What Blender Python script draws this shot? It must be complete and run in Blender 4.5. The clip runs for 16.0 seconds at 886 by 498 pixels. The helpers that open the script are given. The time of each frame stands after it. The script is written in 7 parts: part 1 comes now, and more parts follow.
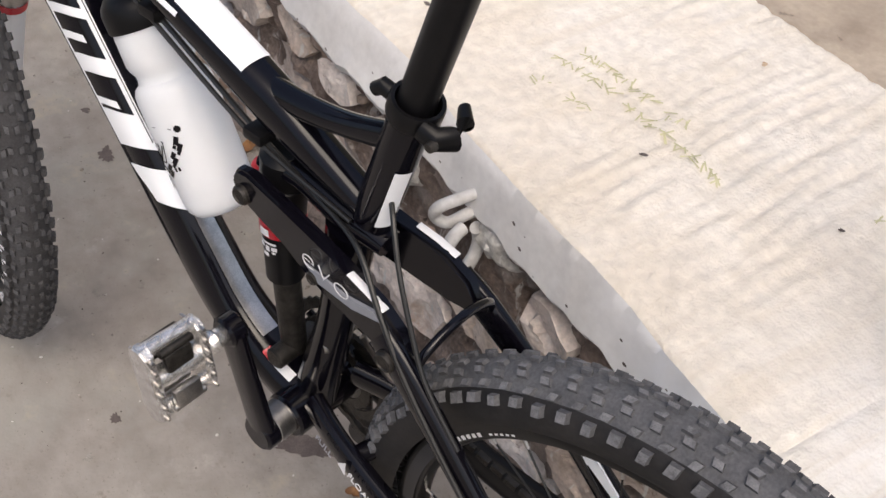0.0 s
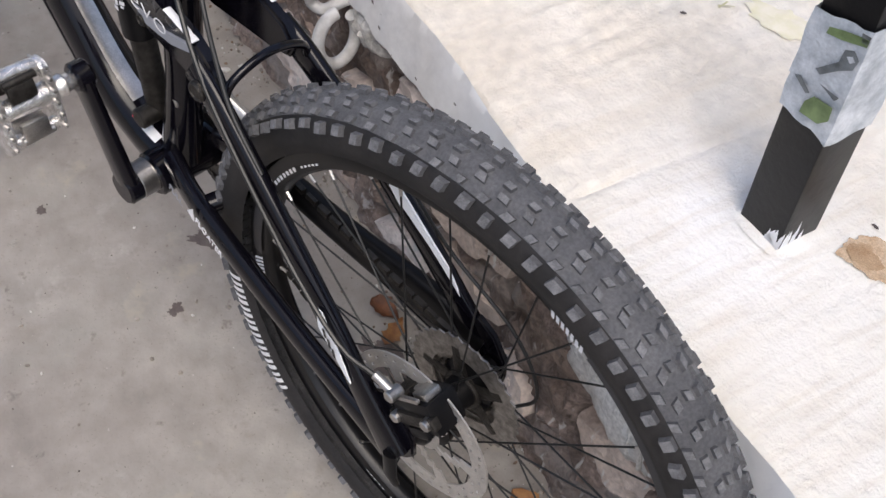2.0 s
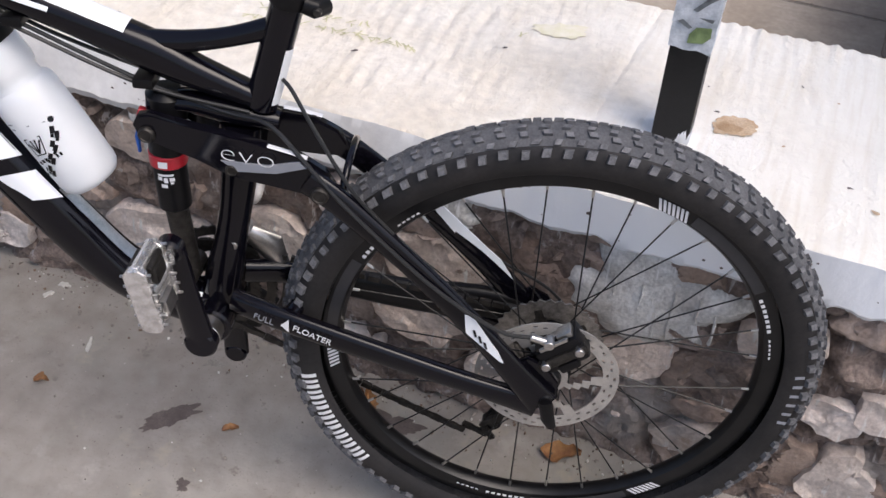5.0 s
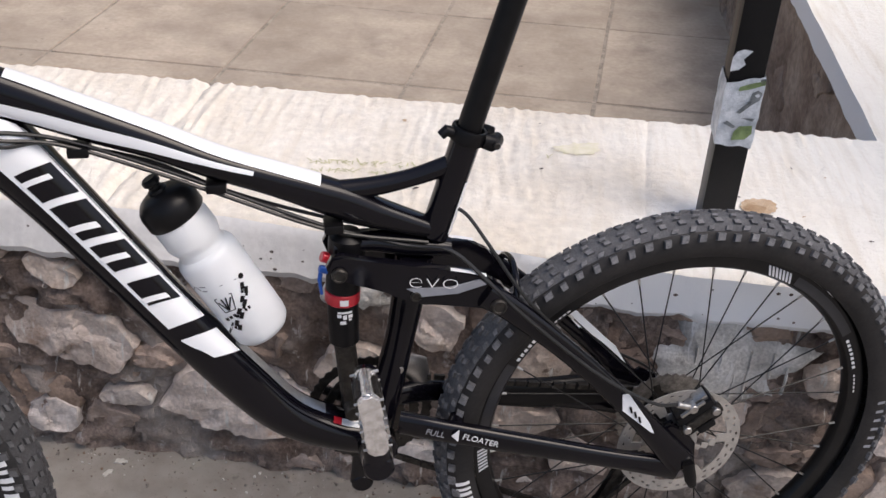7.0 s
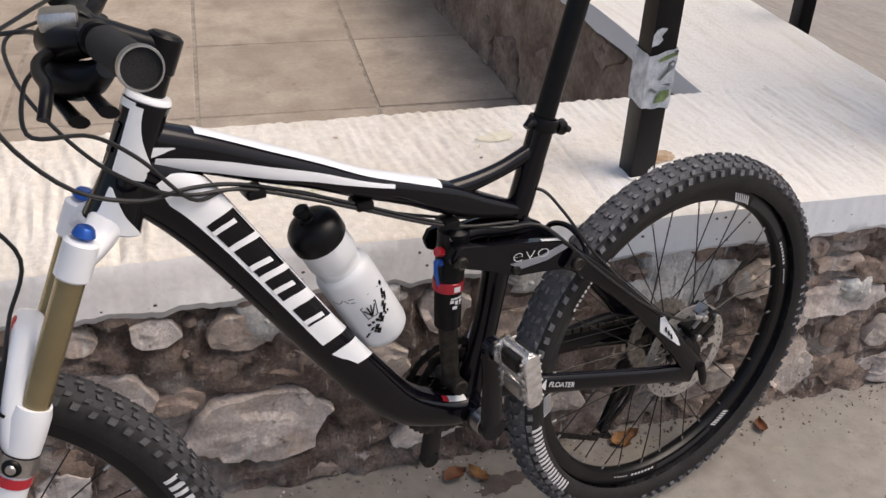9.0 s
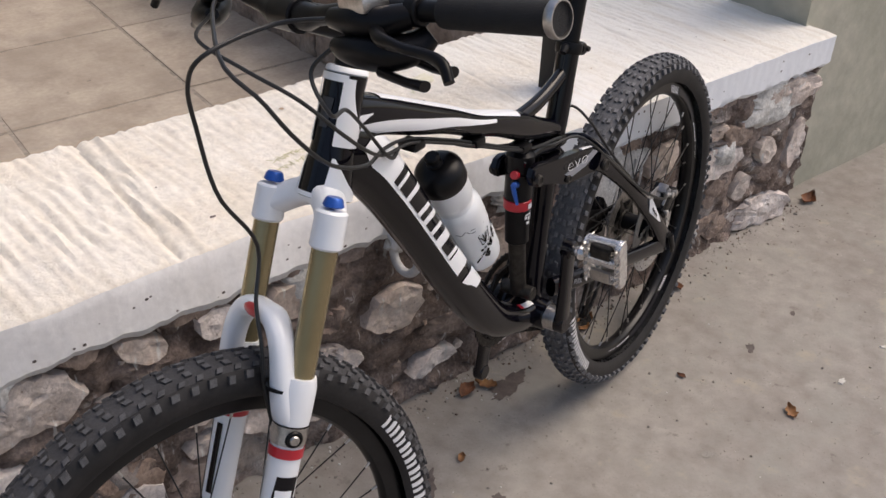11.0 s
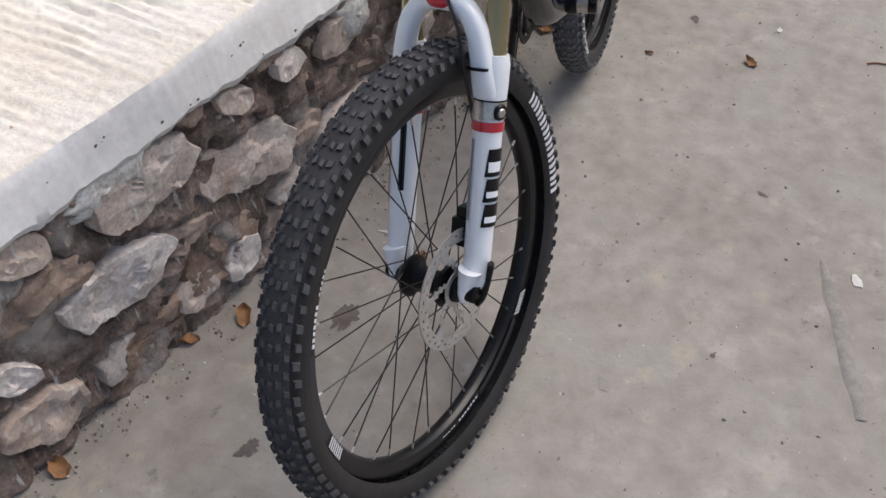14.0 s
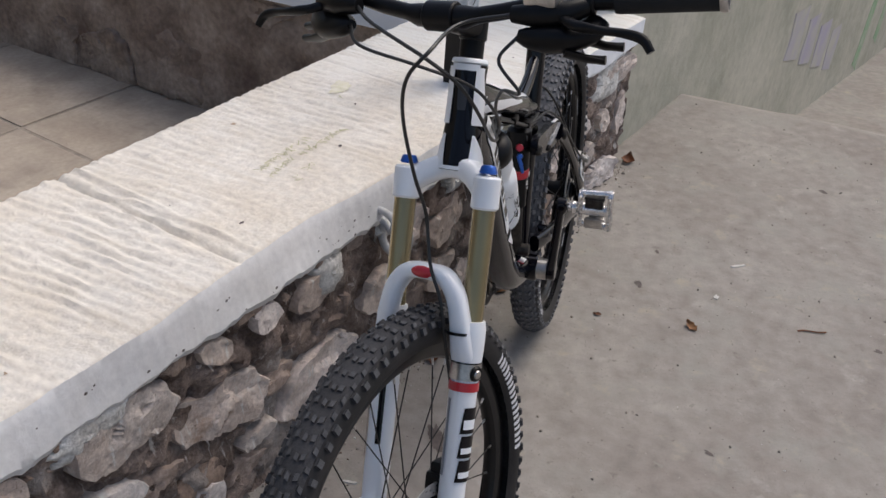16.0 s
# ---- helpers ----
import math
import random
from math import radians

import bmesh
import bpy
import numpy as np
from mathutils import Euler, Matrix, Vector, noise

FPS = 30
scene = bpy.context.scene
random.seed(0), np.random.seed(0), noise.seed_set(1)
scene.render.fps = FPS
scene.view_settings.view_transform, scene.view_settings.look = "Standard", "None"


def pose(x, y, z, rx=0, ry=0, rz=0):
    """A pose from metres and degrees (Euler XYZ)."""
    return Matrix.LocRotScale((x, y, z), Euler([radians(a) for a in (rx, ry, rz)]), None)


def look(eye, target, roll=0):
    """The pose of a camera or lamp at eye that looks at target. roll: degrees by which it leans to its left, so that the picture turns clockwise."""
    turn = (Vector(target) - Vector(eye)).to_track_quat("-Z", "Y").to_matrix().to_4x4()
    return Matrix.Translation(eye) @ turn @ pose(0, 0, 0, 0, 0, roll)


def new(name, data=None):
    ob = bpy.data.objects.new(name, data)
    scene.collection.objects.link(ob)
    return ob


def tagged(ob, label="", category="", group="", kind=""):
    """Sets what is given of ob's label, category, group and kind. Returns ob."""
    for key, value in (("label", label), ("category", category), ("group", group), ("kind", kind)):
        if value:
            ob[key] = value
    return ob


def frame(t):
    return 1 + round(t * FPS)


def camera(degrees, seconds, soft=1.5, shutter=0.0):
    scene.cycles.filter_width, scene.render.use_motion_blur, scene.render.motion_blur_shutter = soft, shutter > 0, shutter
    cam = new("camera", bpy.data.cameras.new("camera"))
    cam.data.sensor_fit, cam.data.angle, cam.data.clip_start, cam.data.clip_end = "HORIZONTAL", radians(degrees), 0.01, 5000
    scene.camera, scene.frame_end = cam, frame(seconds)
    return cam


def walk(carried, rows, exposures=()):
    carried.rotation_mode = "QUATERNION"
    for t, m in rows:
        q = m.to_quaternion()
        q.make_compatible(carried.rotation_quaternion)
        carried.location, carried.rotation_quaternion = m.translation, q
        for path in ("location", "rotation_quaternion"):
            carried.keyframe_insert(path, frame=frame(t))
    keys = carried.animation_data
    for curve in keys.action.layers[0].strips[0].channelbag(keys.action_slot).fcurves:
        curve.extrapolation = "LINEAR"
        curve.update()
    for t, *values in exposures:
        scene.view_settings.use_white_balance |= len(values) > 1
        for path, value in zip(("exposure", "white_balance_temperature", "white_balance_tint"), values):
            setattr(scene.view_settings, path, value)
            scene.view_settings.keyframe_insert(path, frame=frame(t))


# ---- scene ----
cam = camera(45.9, 16.0)
PATH = [
    (0, (0.458, -0.538, 1.322), (-0.666, 0.247, -0.134), 3.1),
    (0.5, (0.557, -0.47, 1.318), (-0.666, 0.109, -0.155), 2.6),
    (1, (0.626, -0.434, 1.312), (-0.574, 0.095, -0.197), 3.0),
    (1.5, (0.682, -0.434, 1.307), (-0.516, 0.13, -0.192), 3.1),
    (2, (0.707, -0.44, 1.286), (-0.338, 0.208, -0.291), 2.3),
    (2.5, (0.659, -0.519, 1.283), (-0.15, 0.337, -0.334), 4.2),
    (3, (0.59, -0.591, 1.288), (-0.062, 0.406, -0.319), 2.2),
    (3.2, (0.585, -0.628, 1.286), (-0.059, 0.419, -0.292), 2.9),
    (5.3, (0.424, -1.137, 1.365), (-0.06, 0.288, 0.048), 3.2),
    (5.5, (0.422, -1.16, 1.364), (-0.114, 0.252, 0.053), 1.8),
    (6, (0.316, -1.217, 1.368), (-0.061, 0.36, 0.197), 3.7),
    (6.5, (0.193, -1.279, 1.384), (-0.164, 0.331, 0.254), 0.6),
    (7, (0.021, -1.34, 1.396), (-0.13, 0.329, 0.305), 2.8),
    (7.5, (-0.141, -1.425, 1.425), (-0.06, 0.285, 0.39), 2.5),
    (8, (-0.28, -1.453, 1.423), (-0.076, 0.287, 0.458), 4.3),
    (8.5, (-0.463, -1.445, 1.415), (-0.058, 0.206, 0.363), 3.2),
    (9, (-0.625, -1.466, 1.434), (-0.071, 0.154, 0.401), 3.7),
    (9.2, (-0.7, -1.492, 1.444), (-0.05, 0.085, 0.399), 2.8),
    (11.3, (-1.369, -1.293, 1.455), (-0.232, -0.063, 0.362), 1.6),
    (11.5, (-1.442, -1.289, 1.465), (-0.303, -0.09, 0.34), 0.3),
    (12, (-1.55, -1.258, 1.453), (-0.372, -0.154, 0.273), -0.1),
    (12.5, (-1.588, -1.205, 1.423), (-0.384, -0.194, 0.187), -1.2),
    (13, (-1.644, -1.114, 1.404), (-0.494, -0.188, 0.055), -4.5),
    (13.5, (-1.699, -1.073, 1.409), (-0.554, -0.159, 0.047), -2.5),
    (14, (-1.758, -1.042, 1.406), (-0.542, -0.259, 0.025), 0.2),
    (14.5, (-1.811, -1.035, 1.411), (-0.553, -0.257, 0.065), 1.6),
    (15, (-1.842, -1.028, 1.418), (-0.554, -0.262, 0.093), 3.2),
    (15.5, (-1.854, -1.026, 1.447), (-0.457, -0.214, 0.269), 3.7),
    (16, (-1.849, -1.021, 1.483), (-0.336, -0.189, 0.473), 4.3),
]
EXPOSURES = [(0, 0.05, 6850, 11.5), (1, 0.12, 6700, 11), (2, 0.12, 6400, 11), (3, 0.1, 6350, 11), (5.5, 0.15, 6350, 13), (6.5, 0.1, 6450, 13), (8, -0.1, 6850, 12), (9, -0.1, 6900, 13), (11.5, -0.1, 6900, 13), (12.5, -0.15, 6900, 11), (13.0, -0.14, 6650, 10.5), (13.5, -0.15, 6500, 10.5), (14.0, 0.0, 6480, 10), (14.5, 0.1, 6450, 10), (15.4, 0.0, 6450, 10), (16, -0.3, 6500, 10.5)]
walk(cam, [(t, look(eye, target, roll)) for t, eye, target, roll in PATH], EXPOSURES)

# ---- world and light ----
SUN_UP, SUN_ROUND = 60.0, 110.0
world = bpy.data.worlds.new("world")
scene.world = world
world.use_nodes = True
wn = world.node_tree.nodes
wl = world.node_tree.links
sky = wn.new("ShaderNodeTexSky")
sky.sky_type = "NISHITA"
sky.sun_disc = False
sky.sun_elevation = radians(SUN_UP)
sky.sun_rotation = radians(SUN_ROUND)
sky.dust_density = 4.0
wl.new(sky.outputs[0], wn["Background"].inputs[0])
wn["Background"].inputs[1].default_value = 0.175
sun_data = bpy.data.lights.new("sun", "SUN")
sun_data.energy = 1.55
sun_data.angle = radians(42)
sun_data.color = (1.0, 0.95, 0.88)
sun = new("sun", sun_data)
az = radians(SUN_ROUND)
sun.matrix_world = look((0, 0, 5), Vector((0, 0, 5)) - Vector((math.sin(az) * math.cos(radians(SUN_UP)), math.cos(az) * math.cos(radians(SUN_UP)), math.sin(radians(SUN_UP)))))


# ---- materials ----
def material(name, color, rough=0.5, metal=0.0, var=0.0, scale=20.0, bump=0.0, bump_scale=60.0, color2=None, fine=0.0, spec=0.5, coat=0.0, depth=0.004):
    """A plain surface with colour variation at a broad and a fine scale, and fine relief."""
    m = bpy.data.materials.new(name)
    m.use_nodes = True
    n, l = m.node_tree.nodes, m.node_tree.links
    p = n["Principled BSDF"]
    p.inputs["Roughness"].default_value = rough
    p.inputs["Metallic"].default_value = metal
    p.inputs["Specular IOR Level"].default_value = spec
    p.inputs["Coat Weight"].default_value = coat
    p.inputs["Coat Roughness"].default_value = 0.08
    c = (*color, 1)
    p.inputs["Base Color"].default_value = c
    tc = n.new("ShaderNodeTexCoord")
    if var or fine:
        c2 = (*(color2 or [v * (1 - var) for v in color]), 1)
        t = n.new("ShaderNodeTexNoise")
        t.inputs["Scale"].default_value = scale
        t.inputs["Detail"].default_value = 5
        t.inputs["Roughness"].default_value = 0.6
        l.new(tc.outputs["Object"], t.inputs["Vector"])
        r = n.new("ShaderNodeValToRGB")
        r.color_ramp.elements[0].position, r.color_ramp.elements[1].position = 0.36, 0.64
        r.color_ramp.elements[0].color, r.color_ramp.elements[1].color = c2, c
        l.new(t.outputs["Fac"], r.inputs["Fac"])
        out = r.outputs["Color"]
        if fine:
            t2 = n.new("ShaderNodeTexNoise")
            t2.inputs["Scale"].default_value = scale * 12
            t2.inputs["Detail"].default_value = 3
            l.new(tc.outputs["Object"], t2.inputs["Vector"])
            mr = n.new("ShaderNodeMapRange")
            mr.inputs["From Min"].default_value, mr.inputs["From Max"].default_value = 0.3, 0.7
            mr.inputs["To Min"].default_value, mr.inputs["To Max"].default_value = 1 - fine, 1 + fine
            l.new(t2.outputs["Fac"], mr.inputs["Value"])
            mx = n.new("ShaderNodeVectorMath")
            mx.operation = "SCALE"
            l.new(out, mx.inputs[0])
            l.new(mr.outputs[0], mx.inputs["Scale"])
            out = mx.outputs[0]
        l.new(out, p.inputs["Base Color"])
    if bump:
        b = n.new("ShaderNodeBump")
        b.inputs["Strength"].default_value = bump
        b.inputs["Distance"].default_value = depth
        t3 = n.new("ShaderNodeTexNoise")
        t3.inputs["Scale"].default_value = bump_scale
        t3.inputs["Detail"].default_value = 8
        t3.inputs["Roughness"].default_value = 0.65
        l.new(tc.outputs["Object"], t3.inputs["Vector"])
        l.new(t3.outputs["Fac"], b.inputs["Height"])
        l.new(b.outputs["Normal"], p.inputs["Normal"])
    return m


M_BLACK = material("black_gloss_paint", (0.0038, 0.0034, 0.0060), 0.12, var=0.3, scale=8, spec=0.25, coat=0.13)
M_WHITE = material("white_gloss_paint", (0.88, 0.895, 0.915), 0.28, var=0.04, scale=10, coat=0.4)
M_GREY = material("grey_decal", (0.27, 0.28, 0.31), 0.35, var=0.15, scale=40)
M_TREAD = material("tyre_tread_rubber", (0.104, 0.105, 0.112), 0.85, var=0.4, scale=30, color2=(0.070, 0.071, 0.077), bump=0.35, bump_scale=300, fine=0.2)
M_RUBBER = material("dusty_tyre_rubber", (0.185, 0.185, 0.194), 0.85, var=0.5, scale=75, color2=(0.085, 0.086, 0.092), bump=0.35, bump_scale=300, fine=0.2)
M_TREAD_DARK = material("dark_tread_rubber", (0.050, 0.049, 0.052), 0.85, var=0.4, scale=30, color2=(0.034, 0.033, 0.035), bump=0.35, bump_scale=300, fine=0.2)
M_RUBBER_DARK = material("worn_knob_rubber", (0.092, 0.092, 0.096), 0.85, var=0.5, scale=60, color2=(0.055, 0.055, 0.058), bump=0.35, bump_scale=300, fine=0.2)
M_WALLRUB = material("tyre_sidewall_rubber", (0.012, 0.0115, 0.012), 0.62, var=0.5, scale=18, color2=(0.022, 0.020, 0.020), fine=0.2, spec=0.35)
M_PLASTIC = material("black_plastic", (0.0060, 0.0058, 0.0066), 0.36, var=0.3, scale=60, fine=0.15, spec=0.2)
M_GRIP = material("black_rubber_grip", (0.011, 0.011, 0.012), 0.8, var=0.3, scale=60, bump=0.4, bump_scale=500)
M_RIM = material("black_anodised_rim", (0.012, 0.012, 0.013), 0.33, 0.4, var=0.4, scale=25)
M_STEEL = material("brushed_steel", (0.55, 0.53, 0.51), 0.34, 1.0, var=0.25, scale=60, fine=0.15)
M_CHROME = material("scuffed_silver_alloy", (0.94, 0.93, 0.92), 0.17, 0.85, var=0.45, scale=110, color2=(0.62, 0.60, 0.58), bump=0.3, bump_scale=150)
M_DISC = material("worn_disc_steel", (0.50, 0.475, 0.445), 0.42, 0.6, var=0.2, scale=60, fine=0.1)
M_DARKMETAL = material("dark_grimy_metal", (0.06, 0.055, 0.05), 0.5, 0.8, var=0.5, scale=90, bump=0.3, bump_scale=200)
M_CASSETTE = material("grimy_cassette_steel", (0.36, 0.335, 0.31), 0.4, 0.8, var=0.5, scale=120, fine=0.2)
M_SPOKE = material("black_spoke_steel", (0.03, 0.03, 0.03), 0.35, 0.7)
M_GOLD = material("gold_stanchion", (0.31, 0.255, 0.145), 0.26, 0.7, var=0.12, scale=12)
M_RED = material("red_anodised", (0.50, 0.015, 0.03), 0.3, 0.1, coat=0.4)
M_BLUE = material("blue_anodised", (0.02, 0.10, 0.42), 0.3, 0.4)
M_CABLE = material("black_cable_housing", (0.012, 0.012, 0.012), 0.4)
M_RIMBAND = material("dull_grey_rim_sticker", (0.030, 0.030, 0.034), 0.4, var=0.2, scale=40)
M_DECAL = material("white_decal", (0.72, 0.72, 0.73), 0.45)
M_ORANGE = material("orange_leaf_bit", (0.55, 0.13, 0.03), 0.6, var=0.5, scale=80)


def concrete_material():
    m = material("worn_concrete", (0.312, 0.289, 0.260), 0.88, var=0.2, scale=1.7, color2=(0.250, 0.222, 0.198), fine=0.15, bump=0.5, bump_scale=55)
    n, l = m.node_tree.nodes, m.node_tree.links
    p = n["Principled BSDF"]
    src = p.inputs["Base Color"].links[0].from_socket
    tc = n["Texture Coordinate"]

    def spots(scale, lo, hi, color, last, detail=4):
        t = n.new("ShaderNodeTexNoise")
        t.inputs["Scale"].default_value = scale
        t.inputs["Detail"].default_value = detail
        t.inputs["Roughness"].default_value = 0.65
        l.new(tc.outputs["Object"], t.inputs["Vector"])
        r = n.new("ShaderNodeMapRange")
        r.inputs["From Min"].default_value, r.inputs["From Max"].default_value = lo, hi
        l.new(t.outputs["Fac"], r.inputs["Value"])
        mx = n.new("ShaderNodeMix")
        mx.data_type = "RGBA"
        l.new(r.outputs[0], mx.inputs["Factor"])
        l.new(last, mx.inputs[6])
        mx.inputs[7].default_value = (*color, 1)
        return mx.outputs[2]

    out = spots(26, 0.63, 0.72, (0.18, 0.16, 0.142), src)
    out = spots(11, 0.58, 0.70, (0.245, 0.222, 0.196), out, 7)
    out = spots(190, 0.60, 0.70, (0.22, 0.195, 0.172), out)
    out = spots(7, 0.60, 0.70, (0.37, 0.34, 0.31), out, 8)
    out = spots(4.5, 0.50, 0.72, (0.300, 0.288, 0.258), out)
    out = spots(9, 0.60, 0.74, (0.365, 0.318, 0.255), out)
    out = spots(140, 0.66, 0.73, (0.13, 0.115, 0.10), out)
    out = spots(70, 0.69, 0.74, (0.46, 0.43, 0.39), out)
    l.new(out, p.inputs["Base Color"])
    return m


M_CONCRETE = concrete_material()
M_CAP = material("whitewashed_cement", (0.815, 0.77, 0.69), 0.85, var=0.2, scale=5, color2=(0.745, 0.68, 0.58), fine=0.09, bump=1.0, bump_scale=75, depth=0.0045)
M_CAPFACE = material("grey_white_cement_face", (0.74, 0.735, 0.73), 0.88, var=0.2, scale=7, color2=(0.62, 0.61, 0.60), fine=0.05, bump=0.3, bump_scale=60)
M_MORTAR = material("dirty_mortar", (0.285, 0.222, 0.190), 0.95, var=0.5, scale=13, color2=(0.100, 0.070, 0.056), fine=0.3, bump=1.0, bump_scale=48, depth=0.012)
M_TILE = material("beige_concrete_paver", (0.465, 0.40, 0.325), 0.85, var=0.25, scale=5, color2=(0.35, 0.29, 0.23), fine=0.08, bump=0.3, bump_scale=80)


def vary_by_piece(m, low, high):
    """Tints each piece a little differently."""
    n, l = m.node_tree.nodes, m.node_tree.links
    p = n["Principled BSDF"]
    src = p.inputs["Base Color"].links[0].from_socket
    info = n.new("ShaderNodeObjectInfo")
    mr = n.new("ShaderNodeMapRange")
    mr.inputs["To Min"].default_value, mr.inputs["To Max"].default_value = low, high
    l.new(info.outputs["Random"], mr.inputs["Value"])
    mx = n.new("ShaderNodeVectorMath")
    mx.operation = "SCALE"
    l.new(src, mx.inputs[0])
    l.new(mr.outputs[0], mx.inputs["Scale"])
    l.new(mx.outputs[0], p.inputs["Base Color"])


def add_stains(m, stains):
    """Lays dirt patches of several sizes over a material, running across its pieces."""
    n, l = m.node_tree.nodes, m.node_tree.links
    p = n["Principled BSDF"]
    src = p.inputs["Base Color"].links[0].from_socket
    geo = n.new("ShaderNodeNewGeometry")
    for scale, lo, hi, top, col in stains:
        t = n.new("ShaderNodeTexNoise")
        t.inputs["Scale"].default_value = scale
        t.inputs["Detail"].default_value = 7
        t.inputs["Roughness"].default_value = 0.62
        l.new(geo.outputs["Position"], t.inputs["Vector"])
        r = n.new("ShaderNodeMapRange")
        r.inputs["From Min"].default_value, r.inputs["From Max"].default_value = lo, hi
        r.inputs["To Max"].default_value = top
        l.new(t.outputs["Fac"], r.inputs["Value"])
        mx = n.new("ShaderNodeMix")
        mx.data_type = "RGBA"
        l.new(r.outputs[0], mx.inputs["Factor"])
        l.new(src, mx.inputs[6])
        mx.inputs[7].default_value = (*col, 1)
        src = mx.outputs[2]
    l.new(src, p.inputs["Base Color"])


def add_wash_and_light(m, x0, x1, color):
    """A whiter stretch of the coping with a broken edge: fresher wash and painted-in brightness."""
    n, l = m.node_tree.nodes, m.node_tree.links
    p = n["Principled BSDF"]
    src = p.inputs["Base Color"].links[0].from_socket
    geo = n.new("ShaderNodeNewGeometry")
    sep = n.new("ShaderNodeSeparateXYZ")
    l.new(geo.outputs["Position"], sep.inputs[0])
    t = n.new("ShaderNodeTexNoise")
    t.inputs["Scale"].default_value = 6
    t.inputs["Detail"].default_value = 6
    l.new(geo.outputs["Position"], t.inputs["Vector"])
    add = n.new("ShaderNodeMath")
    add.operation = "MULTIPLY_ADD"
    l.new(t.outputs["Fac"], add.inputs[0])
    add.inputs[1].default_value = 0.9
    l.new(sep.outputs["X"], add.inputs[2])
    r = n.new("ShaderNodeMapRange")
    r.inputs["From Min"].default_value, r.inputs["From Max"].default_value = x0 + 0.45, x1 + 0.45
    r.inputs["To Max"].default_value = 0.9
    l.new(add.outputs[0], r.inputs["Value"])
    mx = n.new("ShaderNodeMix")
    mx.data_type = "RGBA"
    l.new(r.outputs[0], mx.inputs["Factor"])
    l.new(src, mx.inputs[6])
    mx.inputs[7].default_value = (*color, 1)
    l.new(mx.outputs[2], p.inputs["Base Color"])


def add_furrow_shade(m, color):
    """Darker streaks across the coping: the shading of its comb furrows put into the colour."""
    n, l = m.node_tree.nodes, m.node_tree.links
    p = n["Principled BSDF"]
    src = p.inputs["Base Color"].links[0].from_socket
    geo = n.new("ShaderNodeNewGeometry")
    for stretch, lo, hi, top in (((34, 3.2, 3), 0.52, 0.70, 0.34), ((85, 7, 5), 0.54, 0.72, 0.30)):
        mp = n.new("ShaderNodeMapping")
        mp.inputs["Scale"].default_value = stretch
        mp.inputs["Rotation"].default_value = (0, 0, radians(5))
        l.new(geo.outputs["Position"], mp.inputs["Vector"])
        t = n.new("ShaderNodeTexNoise")
        t.inputs["Scale"].default_value = 1.0
        t.inputs["Detail"].default_value = 4
        l.new(mp.outputs[0], t.inputs["Vector"])
        r = n.new("ShaderNodeMapRange")
        r.inputs["From Min"].default_value, r.inputs["From Max"].default_value = lo, hi
        r.inputs["To Max"].default_value = top
        l.new(t.outputs["Fac"], r.inputs["Value"])
        mx = n.new("ShaderNodeMix")
        mx.data_type = "RGBA"
        l.new(r.outputs[0], mx.inputs["Factor"])
        l.new(src, mx.inputs[6])
        mx.inputs[7].default_value = (*color, 1)
        src = mx.outputs[2]
    l.new(src, p.inputs["Base Color"])


def add_splash(m, centre, reach, color):
    """Wash splashed round one place, thinning out unevenly."""
    n, l = m.node_tree.nodes, m.node_tree.links
    p = n["Principled BSDF"]
    src = p.inputs["Base Color"].links[0].from_socket
    geo = n.new("ShaderNodeNewGeometry")
    d = n.new("ShaderNodeVectorMath")
    d.operation = "DISTANCE"
    l.new(geo.outputs["Position"], d.inputs[0])
    d.inputs[1].default_value = centre
    t = n.new("ShaderNodeTexNoise")
    t.inputs["Scale"].default_value = 16
    t.inputs["Detail"].default_value = 6
    l.new(geo.outputs["Position"], t.inputs["Vector"])
    add = n.new("ShaderNodeMath")
    add.operation = "MULTIPLY_ADD"
    l.new(t.outputs["Fac"], add.inputs[0])
    add.inputs[1].default_value = reach
    l.new(d.outputs["Value"], add.inputs[2])
    r = n.new("ShaderNodeMapRange")
    r.inputs["From Min"].default_value, r.inputs["From Max"].default_value = reach * 0.8, reach * 1.5
    r.inputs["To Min"].default_value, r.inputs["To Max"].default_value = 0.95, 0.0
    l.new(add.outputs[0], r.inputs["Value"])
    mx = n.new("ShaderNodeMix")
    mx.data_type = "RGBA"
    l.new(r.outputs[0], mx.inputs["Factor"])
    l.new(src, mx.inputs[6])
    mx.inputs[7].default_value = (*color, 1)
    l.new(mx.outputs[2], p.inputs["Base Color"])


add_splash(M_CAP, (0.335, 0.130, 0.52), 0.16, (0.925, 0.93, 0.93))
# whiter wash that also paints in the top's rise in brightness eastwards
add_wash_and_light(M_CAP, 0.05, 0.60, (0.865, 0.84, 0.775))
add_furrow_shade(M_CAP, (0.66, 0.585, 0.47))
# bluish white over the face's east part, its shade lifted by colour
add_wash_and_light(M_CAPFACE, -0.12, 0.12, (0.86, 0.88, 0.91))
vary_by_piece(M_TILE, 0.88, 1.08)
add_stains(M_TILE, ((1.6, 0.46, 0.66, 0.75, (0.27, 0.225, 0.182)), (6.5, 0.56, 0.70, 0.6, (0.25, 0.205, 0.165)), (16, 0.66, 0.73, 0.7, (0.15, 0.12, 0.10))))
M_JOINT = material("dusty_paver_joint", (0.37, 0.32, 0.265), 0.95, var=0.4, scale=20, fine=0.2)
M_GREEN = material("greenish_stained_render", (0.47, 0.45, 0.37), 0.9, var=0.3, scale=1.8, color2=(0.34, 0.335, 0.265), fine=0.1, bump=0.5, bump_scale=30)
